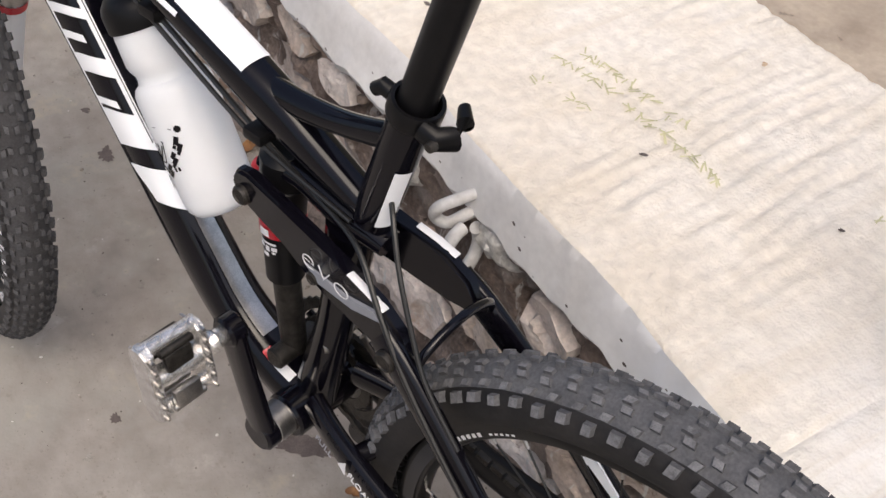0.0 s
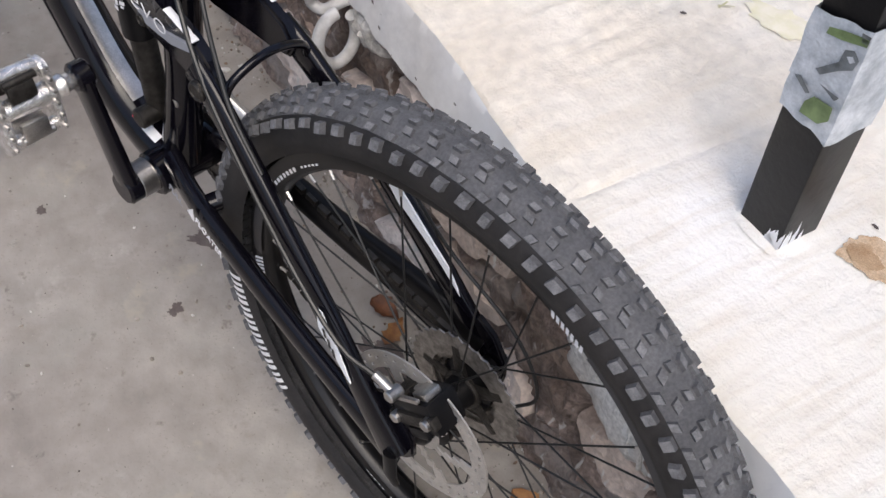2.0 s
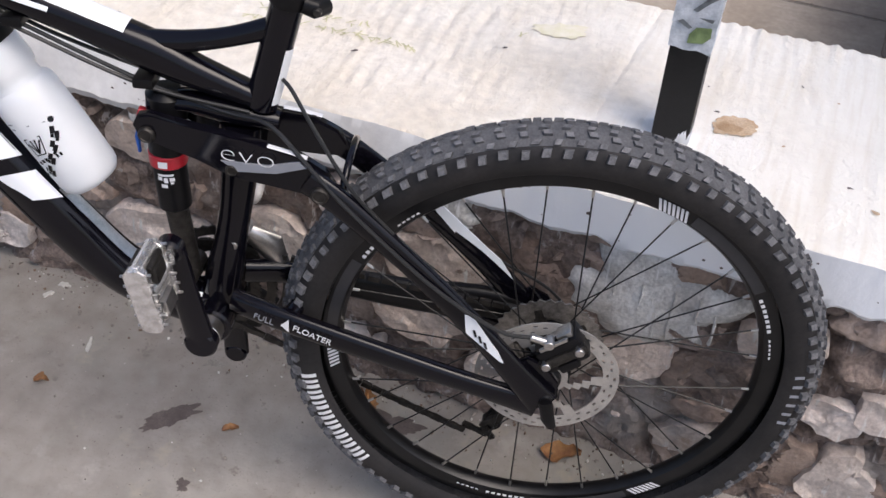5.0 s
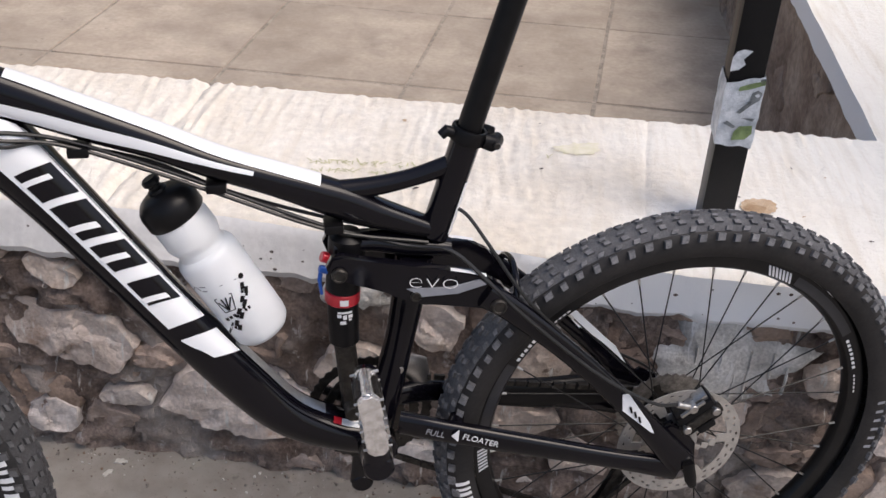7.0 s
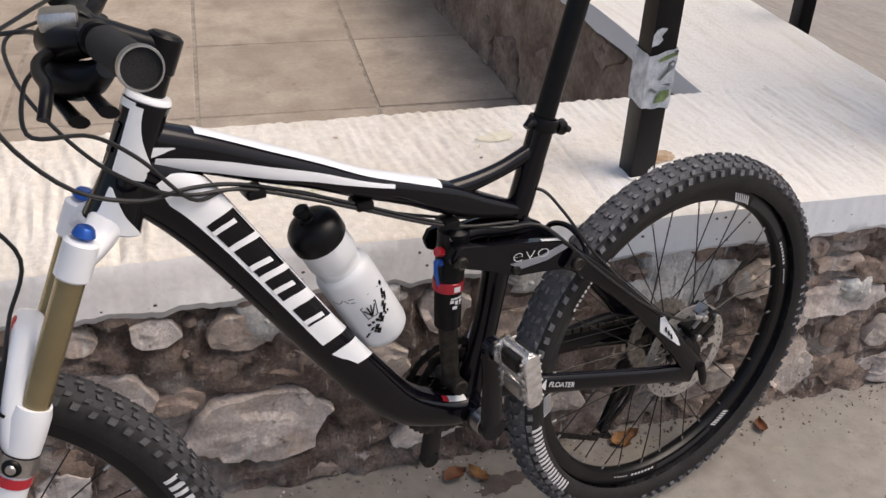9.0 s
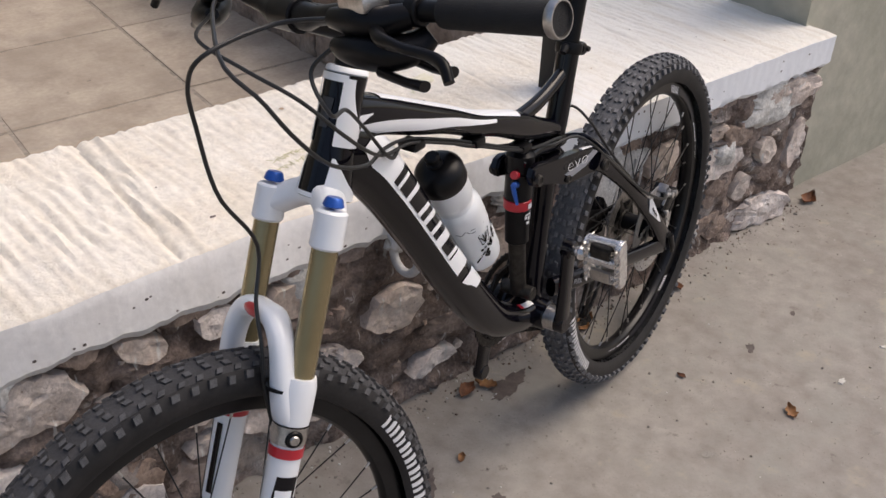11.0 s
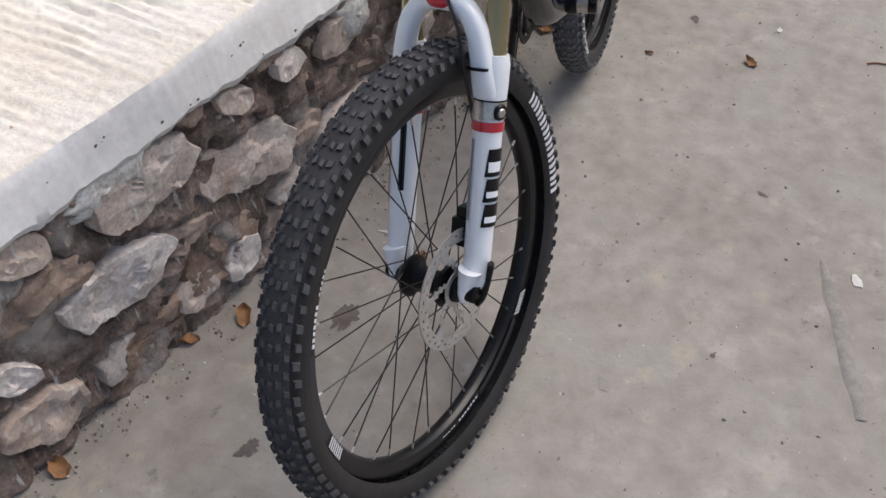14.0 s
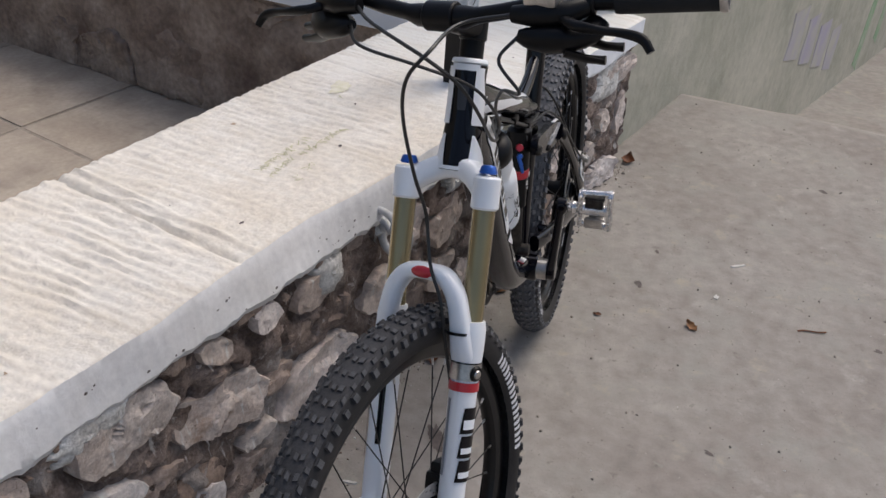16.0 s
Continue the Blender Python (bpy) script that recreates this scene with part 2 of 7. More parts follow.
# brown stained rubble, with the side wall's shade put into its dark tone
M_DARKWALL = material("shade_toned_rubble", (0.40, 0.325, 0.265), 0.95, var=0.6, scale=4.5, color2=(0.15, 0.105, 0.082), fine=0.2, bump=1.0, bump_scale=30, depth=0.012)


def stone_material(name, color, color2):
    """Limestone rubble that differs from stone to stone."""
    m = material(name, color, 0.9, var=0.5, scale=12, color2=color2, fine=0.16, bump=1.0, bump_scale=42, depth=0.008)
    n, l = m.node_tree.nodes, m.node_tree.links
    p = n["Principled BSDF"]
    src = p.inputs["Base Color"].links[0].from_socket
    tc = n["Texture Coordinate"]
    for scale, lo, hi, col in ((7, 0.60, 0.70, (0.42, 0.31, 0.24)), (19, 0.60, 0.70, [min(0.72, 1.25 * v) for v in color]), (30, 0.63, 0.69, (0.17, 0.13, 0.11))):
        t = n.new("ShaderNodeTexNoise")
        t.inputs["Scale"].default_value = scale
        t.inputs["Detail"].default_value = 6
        t.inputs["Roughness"].default_value = 0.7
        geo = n.new("ShaderNodeNewGeometry")
        l.new(geo.outputs["Position"], t.inputs["Vector"])
        r = n.new("ShaderNodeMapRange")
        r.inputs["From Min"].default_value, r.inputs["From Max"].default_value = lo, hi
        r.inputs["To Max"].default_value = 0.8
        l.new(t.outputs["Fac"], r.inputs["Value"])
        mx = n.new("ShaderNodeMix")
        mx.data_type = "RGBA"
        l.new(r.outputs[0], mx.inputs["Factor"])
        l.new(src, mx.inputs[6])
        mx.inputs[7].default_value = (*col, 1)
        src = mx.outputs[2]
    info = n.new("ShaderNodeObjectInfo")
    r = n.new("ShaderNodeValToRGB")
    cr = r.color_ramp
    cr.elements[0].color, cr.elements[1].color = (0.72, 0.70, 0.68, 1), (1.2, 1.14, 1.08, 1)
    for pos, col in ((0.25, (1.05, 0.98, 0.9, 1)), (0.5, (0.85, 0.75, 0.66, 1)), (0.75, (1.12, 1.12, 1.12, 1))):
        e = cr.elements.new(pos)
        e.color = col
    l.new(info.outputs["Random"], r.inputs["Fac"])
    mx = n.new("ShaderNodeVectorMath")
    mx.operation = "MULTIPLY"
    l.new(src, mx.inputs[0])
    l.new(r.outputs["Color"], mx.inputs[1])
    l.new(mx.outputs[0], p.inputs["Base Color"])
    return m


M_STONE = stone_material("limestone_rubble", (0.67, 0.62, 0.595), (0.46, 0.405, 0.375))
M_LESSER = stone_material("dirty_limestone_rubble", (0.37, 0.30, 0.262), (0.165, 0.122, 0.10))


def add_runs(m, lo, hi, color):
    """Runs and splashes of whitewash that came down from the coping."""
    n, l = m.node_tree.nodes, m.node_tree.links
    p = n["Principled BSDF"]
    src = p.inputs["Base Color"].links[0].from_socket
    geo = n.new("ShaderNodeNewGeometry")
    mp = n.new("ShaderNodeMapping")
    mp.inputs["Scale"].default_value = (75, 20, 13)
    l.new(geo.outputs["Position"], mp.inputs["Vector"])
    t = n.new("ShaderNodeTexNoise")
    t.inputs["Scale"].default_value = 1.0
    t.inputs["Detail"].default_value = 4
    t.inputs["Roughness"].default_value = 0.55
    l.new(mp.outputs[0], t.inputs["Vector"])
    r = n.new("ShaderNodeMapRange")
    r.inputs["From Min"].default_value, r.inputs["From Max"].default_value = lo, hi
    l.new(t.outputs["Fac"], r.inputs["Value"])
    mx = n.new("ShaderNodeMix")
    mx.data_type = "RGBA"
    l.new(r.outputs[0], mx.inputs["Factor"])
    l.new(src, mx.inputs[6])
    mx.inputs[7].default_value = (*color, 1)
    l.new(mx.outputs[2], p.inputs["Base Color"])


add_stains(M_MORTAR, ((4.5, 0.52, 0.64, 0.8, (0.36, 0.325, 0.30)), (11, 0.60, 0.68, 0.7, (0.10, 0.07, 0.055)), (30, 0.62, 0.68, 0.7, (0.50, 0.46, 0.43))))
add_runs(M_STONE, 0.62, 0.68, (0.62, 0.60, 0.57))
add_runs(M_MORTAR, 0.64, 0.70, (0.48, 0.45, 0.42))


# ---- building helpers ----
def mesh_object(name, bm, mat, parent=None, label="", smooth=True, m=None):
    bmesh.ops.recalc_face_normals(bm, faces=bm.faces)
    me = bpy.data.meshes.new(name)
    bm.to_mesh(me)
    bm.free()
    for mt in mat if isinstance(mat, (list, tuple)) else [mat]:
        me.materials.append(mt)
    if smooth:
        me.shade_smooth()
        me.set_sharp_from_angle(angle=radians(38))
    ob = new(name, me)
    if parent is not None:
        ob.parent = parent
    if m is not None:
        ob.matrix_local = m
    if label:
        ob["label"] = label
    return ob


def part(name, bm, mat, parent, label="", smooth=True, m=None):
    return mesh_object(name, bm, mat, parent, label, smooth, m)


def shared(name, me, parent, m):
    """Another object on a mesh that exists already."""
    ob = new(name, me)
    ob.parent = parent
    ob.matrix_local = m
    return ob


def box(bm, lo, hi, bevel=0.0, m=None, seg=2):
    """A box between two corners, with rounded edges."""
    r = bmesh.ops.create_cube(bm, size=1.0)
    vs = r["verts"]
    for v in vs:
        v.co = Vector([lo[i] + (v.co[i] + 0.5) * (hi[i] - lo[i]) for i in range(3)])
    if bevel:
        es = list({e for v in vs for e in v.link_edges})
        r2 = bmesh.ops.bevel(bm, geom=es, offset=bevel, segments=seg, affect="EDGES", profile=0.6)
        vs = list({v for f in r2["faces"] for v in f.verts} | {v for v in vs if v.is_valid})
    if m is not None:
        for v in vs:
            v.co = m @ v.co
    return vs


def cylinder(bm, a, b, r1, r2=None, n=20, bevel=0.0):
    """A round bar from a to b, with radii at both ends and closed, softened ends."""
    a, b = Vector(a), Vector(b)
    r2 = r1 if r2 is None else r2
    d = (b - a)
    h = d.length
    rot = d.to_track_quat("Z", "Y").to_matrix().to_4x4()
    prof = [(0, 0)] + ([(r1 - bevel, 0), (r1, bevel), (r2, h - bevel), (r2 - bevel, h)] if bevel else [(r1, 0), (r2, h)]) + [(0, h)]
    return revolve(bm, prof, n, Matrix.Translation(a) @ rot)


def revolve(bm, prof, n=32, m=Matrix.Identity(4), a0=0.0, a1=2 * math.pi):
    """Turns a profile of (radius, height) round the z axis."""
    whole = abs(a1 - a0 - 2 * math.pi) < 1e-6
    cols = []
    cnt = n if whole else n + 1
    poles = {}
    made = []
    for i in range(cnt):
        a = a0 + (a1 - a0) * i / n
        col = []
        for k, (r, h) in enumerate(prof):
            if r < 1e-7:
                if k not in poles:
                    poles[k] = bm.verts.new(m @ Vector((0, 0, h)))
                col.append(poles[k])
            else:
                col.append(bm.verts.new(m @ Vector((r * math.cos(a), r * math.sin(a), h))))
        cols.append(col)
        made += col
    for i in range(n):
        p, q = cols[i], cols[(i + 1) % cnt]
        for k in range(len(prof) - 1):
            vs = []
            for v in (p[k], q[k], q[k + 1], p[k + 1]):
                if v not in vs:
                    vs.append(v)
            if len(vs) > 2:
                try:
                    bm.faces.new(vs)
                except ValueError:
                    pass
    return made


def spline(pts, n=24):
    """Points along a smooth curve through the given ones (any number of columns)."""
    p = np.array(pts, float)
    p = np.vstack([2 * p[0] - p[1], p, 2 * p[-1] - p[-2]])
    out = []
    segs = len(p) - 3
    for i in range(n):
        s = i / (n - 1) * segs
        k = min(int(s), segs - 1)
        t = s - k
        a, b, c, d = p[k:k + 4]
        out.append(0.5 * (2 * b + (c - a) * t + (2 * a - 5 * b + 4 * c - d) * t * t + (3 * b - a - 3 * c + d) * t ** 3))
    return np.array(out)


def tube_rings(rows, n=18, side=(0, 1, 0), power=2.0):
    """Rings of a tube along rows of (x, y, z, half width along side, half width across it)."""
    rows = np.array(rows, float)
    rings = []
    for i, row in enumerate(rows):
        t = Vector(rows[min(i + 1, len(rows) - 1)][:3] - rows[max(i - 1, 0)][:3]).normalized()
        s = Vector(side)
        s = (s - t * s.dot(t)).normalized()
        u = t.cross(s)
        ring = []
        for k in range(n):
            a = 2 * math.pi * k / n
            c, d = math.cos(a), math.sin(a)
            c = math.copysign(abs(c) ** (2 / power), c)
            d = math.copysign(abs(d) ** (2 / power), d)
            ring.append(Vector(row[:3]) + s * (row[3] * c) + u * (row[4] * d))
        rings.append(ring)
    return rings


def tube(bm, rows, n=18, side=(0, 1, 0), power=2.0, cap=True):
    rings = [[bm.verts.new(v) for v in ring] for ring in tube_rings(rows, n, side, power)]
    for a, b in zip(rings, rings[1:]):
        for k in range(n):
            bm.faces.new((a[k], a[(k + 1) % n], b[(k + 1) % n], b[k]))
    if cap:
        bm.faces.new(rings[0])
        bm.faces.new(rings[-1][::-1])
    return rings


def hose(bm, pts, r, n=8, steps=36):
    """A round cable along a smooth curve."""
    p = spline(pts, steps)
    rings = []
    ref = Vector((0.31, 0.17, 0.93)).normalized()
    for i in range(len(p)):
        t = Vector(p[min(i + 1, len(p) - 1)] - p[max(i - 1, 0)]).normalized()
        s = (ref - t * ref.dot(t)).normalized()
        u = t.cross(s)
        ref = s
        rings.append([bm.verts.new(Vector(p[i]) + (s * math.cos(2 * math.pi * k / n) + u * math.sin(2 * math.pi * k / n)) * r) for k in range(n)])
    for a, b in zip(rings, rings[1:]):
        for k in range(n):
            bm.faces.new((a[k], a[(k + 1) % n], b[(k + 1) % n], b[k]))
    bm.faces.new(rings[0][::-1])
    bm.faces.new(rings[-1])


def plate(bm, pts, y0, y1, bevel=0.0, curve=None):
    """A flat plate with the outline pts (x, z) between two heights along y. curve: shift of y by x and z."""
    lo = [bm.verts.new((x, y0 + (curve(x, z) if curve else 0), z)) for x, z in pts]
    hi = [bm.verts.new((x, y1 + (curve(x, z) if curve else 0), z)) for x, z in pts]
    n = len(pts)
    fs = [bm.faces.new(lo), bm.faces.new(hi[::-1])]
    for i in range(n):
        fs.append(bm.faces.new((lo[i], hi[i], hi[(i + 1) % n], lo[(i + 1) % n])))
    if bevel:
        es = list(set(fs[0].edges) | set(fs[1].edges))
        bmesh.ops.bevel(bm, geom=es, offset=bevel, segments=2, affect="EDGES")


def sn(x, y, z=0.0, s=1.0):
    return noise.noise(Vector((x * s, y * s, z * s)))


# ---- ground and walls ----
def ground_height(x, y):
    z = 0.0
    crest = 1.965 + 0.06 * min(1.0, max(0.0, -y) / 0.25) + 0.10 * max(0.0, -y - 0.25)
    if x > crest:
        z -= 0.37 * min(x - crest, 2.6) + 0.15 * max(0.0, min(x - crest - 2.6, 5.0))
    near = math.exp(-max(0.0, -0.01 - y) / 0.05) if y > -0.6 else 0
    return z + 0.004 * near * (0.5 + sn(x, y, 3, 9)) + 0.0016 * sn(x, y, 0, 2.5)


def build_ground():
    bm = bmesh.new()
    xs = [-400, -120, -40, -14, -6, -3.4] + list(np.arange(-2.6, 2.101, 0.05)) + [2.15, 2.25, 2.5, 2.8, 3.1, 3.4, 4.0, 4.6, 5.5, 7, 9.6, 14, 40, 120, 400]
    ys = [-400, -120, -40, -14, -6, -3.5, -2.5] + list(np.arange(-1.8, 0.081, 0.04)) + [0.3, 0.6, 2, 4, 14, 40, 120, 400]
    grid = [[bm.verts.new((x, y, ground_height(x, y) if y < 0.2 or x > 1.3 else -0.02)) for y in ys] for x in xs]
    for i in range(len(xs) - 1):
        for j in range(len(ys) - 1):
            bm.faces.new((grid[i][j], grid[i + 1][j], grid[i + 1][j + 1], grid[i][j + 1]))
    return tagged(mesh_object("ground", bm, M_CONCRETE), "worn grey concrete ground with stains and grit", "ground", kind="structure")


build_ground()

WALL_W, WALL_E, CAP_TOP, CAP_DEPTH = -6.0, 1.17, 0.52, 0.527
PERP_W, PERP_N = 0.67, 6.0


def cap_relief(x, y):
    """The combed and trowelled top of the cap."""
    mask = 0.42 + 0.9 * sn(x, y, 7, 2.6) + (0.6 if x < -0.6 else 0) - 0.5 * math.exp(-((y - 0.03) / 0.07) ** 2)
    mask = max(0.06, min(1.2, mask)) * (1.5 + 0.05 * min(1.0, max(0.0, (-0.55 - x) / 0.15)))
    ph = x + 0.10 * y + 0.020 * sn(x, y, 1, 5) + 0.006 * sn(x, y, 3, 19)
    broken = max(0.0, 0.55 + 1.3 * sn(x * 1.0, y * 0.5, 5, 17))
    h = 0.0016 * mask * math.sin(2 * math.pi * ph / 0.026) * broken
    h += 0.0034 * mask * noise.noise(Vector((x * 50 + 5 * y, y * 10, 2.0))) + 0.0016 * mask * noise.noise(Vector((x * 105 + 9 * y, y * 26, 6.0)))
    h += 0.0016 * sn(x, y, 2, 24) + 0.002 * sn(x, y, 9, 5) + 0.0014 * sn(x, y, 6, 60)
    for xc, w, d in ((-0.63, 0.007, 0.009), (-0.585, 0.006, -0.004), (0.235, 0.004, 0.003), (0.722, 0.005, 0.003)):
        h -= d * math.exp(-((x - xc - (0.12 if xc > 0.6 else 0.06) * (y - 0.5) - 0.004 * sn(x, y, 4, 9)) / w) ** 2)
    if x >= PERP_W:
        h -= 0.0012 * math.exp(-((CAP_DEPTH - y - 0.004) / 0.004) ** 2)
    h *= 0.15 + 0.85 * min(1.0, max(0.0, y) / 0.012)
    edge = min(y, CAP_DEPTH - y if x < PERP_W else 1.0, WALL_E - x)
    worn = 0.004 * (1 + 0.8 * sn(x, 0, 4, 11))
    return h - worn * max(0.0, 1 - max(edge, 0) / 0.008) ** 2


def cap_low(x):
    return 0.428 + 0.012 * sn(x, 0, 11, 4) + 0.013 * sn(x, 0, 3, 17) + 0.007 * sn(x, 0, 9, 31) + 0.003 * sn(x, 0, 6, 70)


def cap_set_back(x):
    """How far the worn upper edge of the coping lies behind its foot."""
    c = np.interp(x, (-2.0, -1.2, -0.9, -0.65, -0.45, -0.29, 0.0, 0.12, 0.3), (0.02, 0.025, 0.021, 0.038, 0.040, 0.026, 0.020, 0.007, 0.0))
    return float(c) * (1 + 0.10 * sn(x, 0.2, 12, 5)) + 0.0015 * abs(sn(x, 0.1, 5, 38))


def build_cap():
    bm = bmesh.new()
    xs = list(np.arange(WALL_W, -2.2, 0.1)) + list(np.arange(-2.2, WALL_E, 0.0045)) + [WALL_E]
    top = [0.0, 0.004, 0.009, 0.014, 0.02] + list(np.arange(0.03, 0.50, 0.0155)) + [0.509, 0.517, 0.523, CAP_DEPTH]
    rows = []
    for x in xs:
        col = []
        lowest = cap_low(x)
        back = cap_set_back(x)
        for k in range(6):
            z = lowest + (CAP_TOP - 0.006 - lowest) * k / 6
            col.append(bm.verts.new((x, 0.0025 * sn(x, z, 8, 7) + 0.0010 * sn(x, z, 4, 40) - 0.004 + back * k / 6.6 + (0.012 if k == 0 else 0), z)))
        for y in top:
            col.append(bm.verts.new((x, back + y * (1 - back / CAP_DEPTH) + (0.0015 * sn(x, 0, 6, 20) + 0.0025 * sn(x, 0.5, 8, 7) - 0.004) * math.exp(-y / 0.02), CAP_TOP + cap_relief(x, y))))
        for z in (0.47, 0.43):
            col.append(bm.verts.new((x, CAP_DEPTH + 0.003 * sn(x, z, 8, 12), z)))
        col.insert(0, bm.verts.new((x, 0.06, lowest + 0.01)))
        rows.append(col)
    for a, b in zip(rows, rows[1:]):
        for k in range(len(a) - 1):
            f = bm.faces.new((a[k], b[k], b[k + 1], a[k + 1]))
            f.material_index = 1 if k < 7 else 0
    bm.faces.new(rows[-1])
    bm.faces.new(rows[0][::-1])
    return bm


def poly_clip(poly, nx, nz, d):
    out = []
    for (ax, az_), (bx, bz) in zip(poly, poly[1:] + poly[:1]):
        fa, fb = ax * nx + az_ * nz - d, bx * nx + bz * nz - d
        if fa <= 0:
            out.append((ax, az_))
        if (fa < 0) != (fb < 0) and abs(fa - fb) > 1e-12:
            t = fa / (fa - fb)
            out.append((ax + t * (bx - ax), az_ + t * (bz - az_)))
    return out


def rubble(x0, x1, z0, z1, size, seed, flat=1.5):
    """Cells of a rubble wall: uneven polygons, wider than high."""
    rng = random.Random(seed)
    seeds = []
    tries = 0
    while tries < 6000 and len(seeds) < 400:
        tries += 1
        p = (rng.uniform(x0, x1), rng.uniform(z0, z1))
        r = size * rng.choice((0.6, 0.8, 1.0, 1.25))
        if all(math.hypot((p[0] - q[0]) / flat, p[1] - q[1]) > 0.5 * (r + q[2]) for q in seeds):
            seeds.append((*p, r))
    cells = []
    for i, (px, pz, r) in enumerate(seeds):
        poly = [(x0, z0), (x1, z0), (x1, z1), (x0, z1)]
        for j, (qx, qz, s) in enumerate(seeds):
            if i != j and abs(px - qx) < 0.8:
                dx, dz = (qx - px) / flat ** 2, qz - pz
                n = math.hypot(dx, dz)
                t = 0.5 * (1 + (r * r - s * s) / ((px - qx) ** 2 / flat ** 2 + (pz - qz) ** 2) * 0.35)
                mx, mz = px + t * (qx - px), pz + t * (qz - pz)
                poly = poly_clip(poly, dx / n, dz / n, (dx * mx + dz * mz) / n)
                if len(poly) < 3:
                    break
        if len(poly) >= 3:
            cells.append(poly)
    return cells


def facets(x, z, s):
    """Planes at odd angles, as broken stone has them."""
    q = Vector((x * s, 0.3, z * s))
    c = noise.voronoi(q)[1][0]
    v = noise.noise_vector(c * 3.7)
    return (v.x * (q.x - c.x) + v.z * (q.z - c.z)) / s + 0.35 * v.y / s


def stone_mesh(poly, rng, depth, gap, lean=0.2, rounds=3, crisp=False):
    """One rubble stone: a craggy face that stands out from the mortar. Its own origin is its middle."""
    cx, cz = sum(p[0] for p in poly) / len(poly), sum(p[1] for p in poly) / len(poly)
    ring = []
    n = len(poly)
    for i in range(n):
        ax, az_ = poly[i]
        bx, bz = poly[(i + 1) % n]
        steps = max(1, int(math.hypot(bx - ax, bz - az_) / 0.012))
        for k in range(steps):
            t = k / steps
            ring.append((ax + t * (bx - ax) - cx, az_ + t * (bz - az_) - cz))
    m = len(ring)
    for _ in range(rounds):
        ring = [((ring[i - 1][0] + 2 * ring[i][0] + ring[(i + 1) % m][0]) / 4, (ring[i - 1][1] + 2 * ring[i][1] + ring[(i + 1) % m][1]) / 4) for i in range(m)]
    soft = []
    for x, z in ring:
        d = math.hypot(x, z) + 1e-6
        k = max(0.25, 1 - (gap + 0.016 * sn(x + cx, z + cz, 3, 20) + 0.008 * sn(x + cx, z + cz, 6, 55)) / d)
        soft.append((x * k, z * k))
    bm = bmesh.new()
    tilt_x, tilt_z = rng.uniform(-lean, lean), rng.uniform(-lean, lean)
    levels = []
    for s, y in ((1.0, 0.0), (0.995, 0.86) if crisp else (0.99, 0.70), (0.965, 1.0) if crisp else (0.93, 0.96), (0.84, 1.0), (0.73, 1.0), (0.62, 1.0), (0.50, 1.0), (0.38, 1.0), (0.26, 1.0), (0.13, 1.0)):
        col = []
        for x, z in soft:
            wx, wz = x * s + cx, z * s + cz
            rough = 0.34 * facets(wx, wz, 11) + 0.26 * facets(wx + 3, wz, 29) + 0.008 * sn(wx, wz, 5, 13) + 0.004 * sn(wx, wz, 2, 75)
            rough = max(-0.010, min(0.007, rough)) if crisp else max(-0.08 * lean, min(0.065 * lean, rough))
            yy = -depth * y - (tilt_x * x * s + tilt_z * z * s + rough) * (1 if y > 0.4 else 0)
            col.append(bm.verts.new((x * s, yy, z * s)))
        levels.append(col)
    for a, b in zip(levels, levels[1:]):
        for k in range(m):
            bm.faces.new((a[k], a[(k + 1) % m], b[(k + 1) % m], b[k]))
    bm.faces.new(levels[-1])
    return bm, (cx, cz)


# the large stones: middle along the wall and up it, half length, half height, slope in degrees
STONES_WEST = [
    (-0.97, 0.366, 0.112, 0.052, -6), (-0.745, 0.258, 0.118, 0.056, -9), (-1.06, 0.228, 0.112, 0.055, -8), (-1.26, 0.095, 0.085, 0.050, -14), (-1.21, 0.392, 0.050, 0.028, -20),
    (-1.275, 0.205, 0.040, 0.028, -30), (-0.655, 0.137, 0.046, 0.021, 8), (-0.755, 0.392, 0.045, 0.022, -18), (-0.478, 0.370, 0.055, 0.040, 4), (-0.448, 0.150, 0.125, 0.078, -3),
    (-1.42, 0.300, 0.090, 0.070, -10), (-1.50, 0.130, 0.100, 0.065, 6), (-1.66, 0.270, 0.095, 0.055, -5), (-1.80, 0.120, 0.110, 0.070, 3), (-0.915, 0.085, 0.055, 0.036, -12),
    (-0.80, 0.070, 0.050, 0.040, 10), (-0.62, 0.385, 0.050, 0.026, 0), (-1.10, 0.075, 0.055, 0.034, 8),
]
STONES_EAST = [
    (0.772, 0.256, 0.105, 0.040, -4), (0.898, 0.160, 0.040, 0.036, -30), (1.000, 0.045, 0.150, 0.046, -4), (0.690, 0.085, 0.050, 0.082, 8), (0.990, 0.236, 0.046, 0.028, -25),
    (0.150, 0.105, 0.050, 0.036, -20), (0.735, 0.345, 0.060, 0.020, 2), (1.125, 0.225, 0.036, 0.078, -8), (1.040, 0.385, 0.115, 0.034, 3), (0.645, 0.228, 0.034, 0.038, 70),
    (0.475, 0.090, 0.070, 0.034, 20), (0.364, 0.232, 0.070, 0.038, 12), (-0.106, 0.360, 0.050, 0.044, 60), (-0.140, 0.072, 0.065, 0.022, 3), (-0.24, 0.250, 0.070, 0.050, -10),
    (0.04, 0.300, 0.085, 0.050, 8), (0.02, 0.170, 0.080, 0.044, -6), (0.55, 0.335, 0.060, 0.040, 10),
]


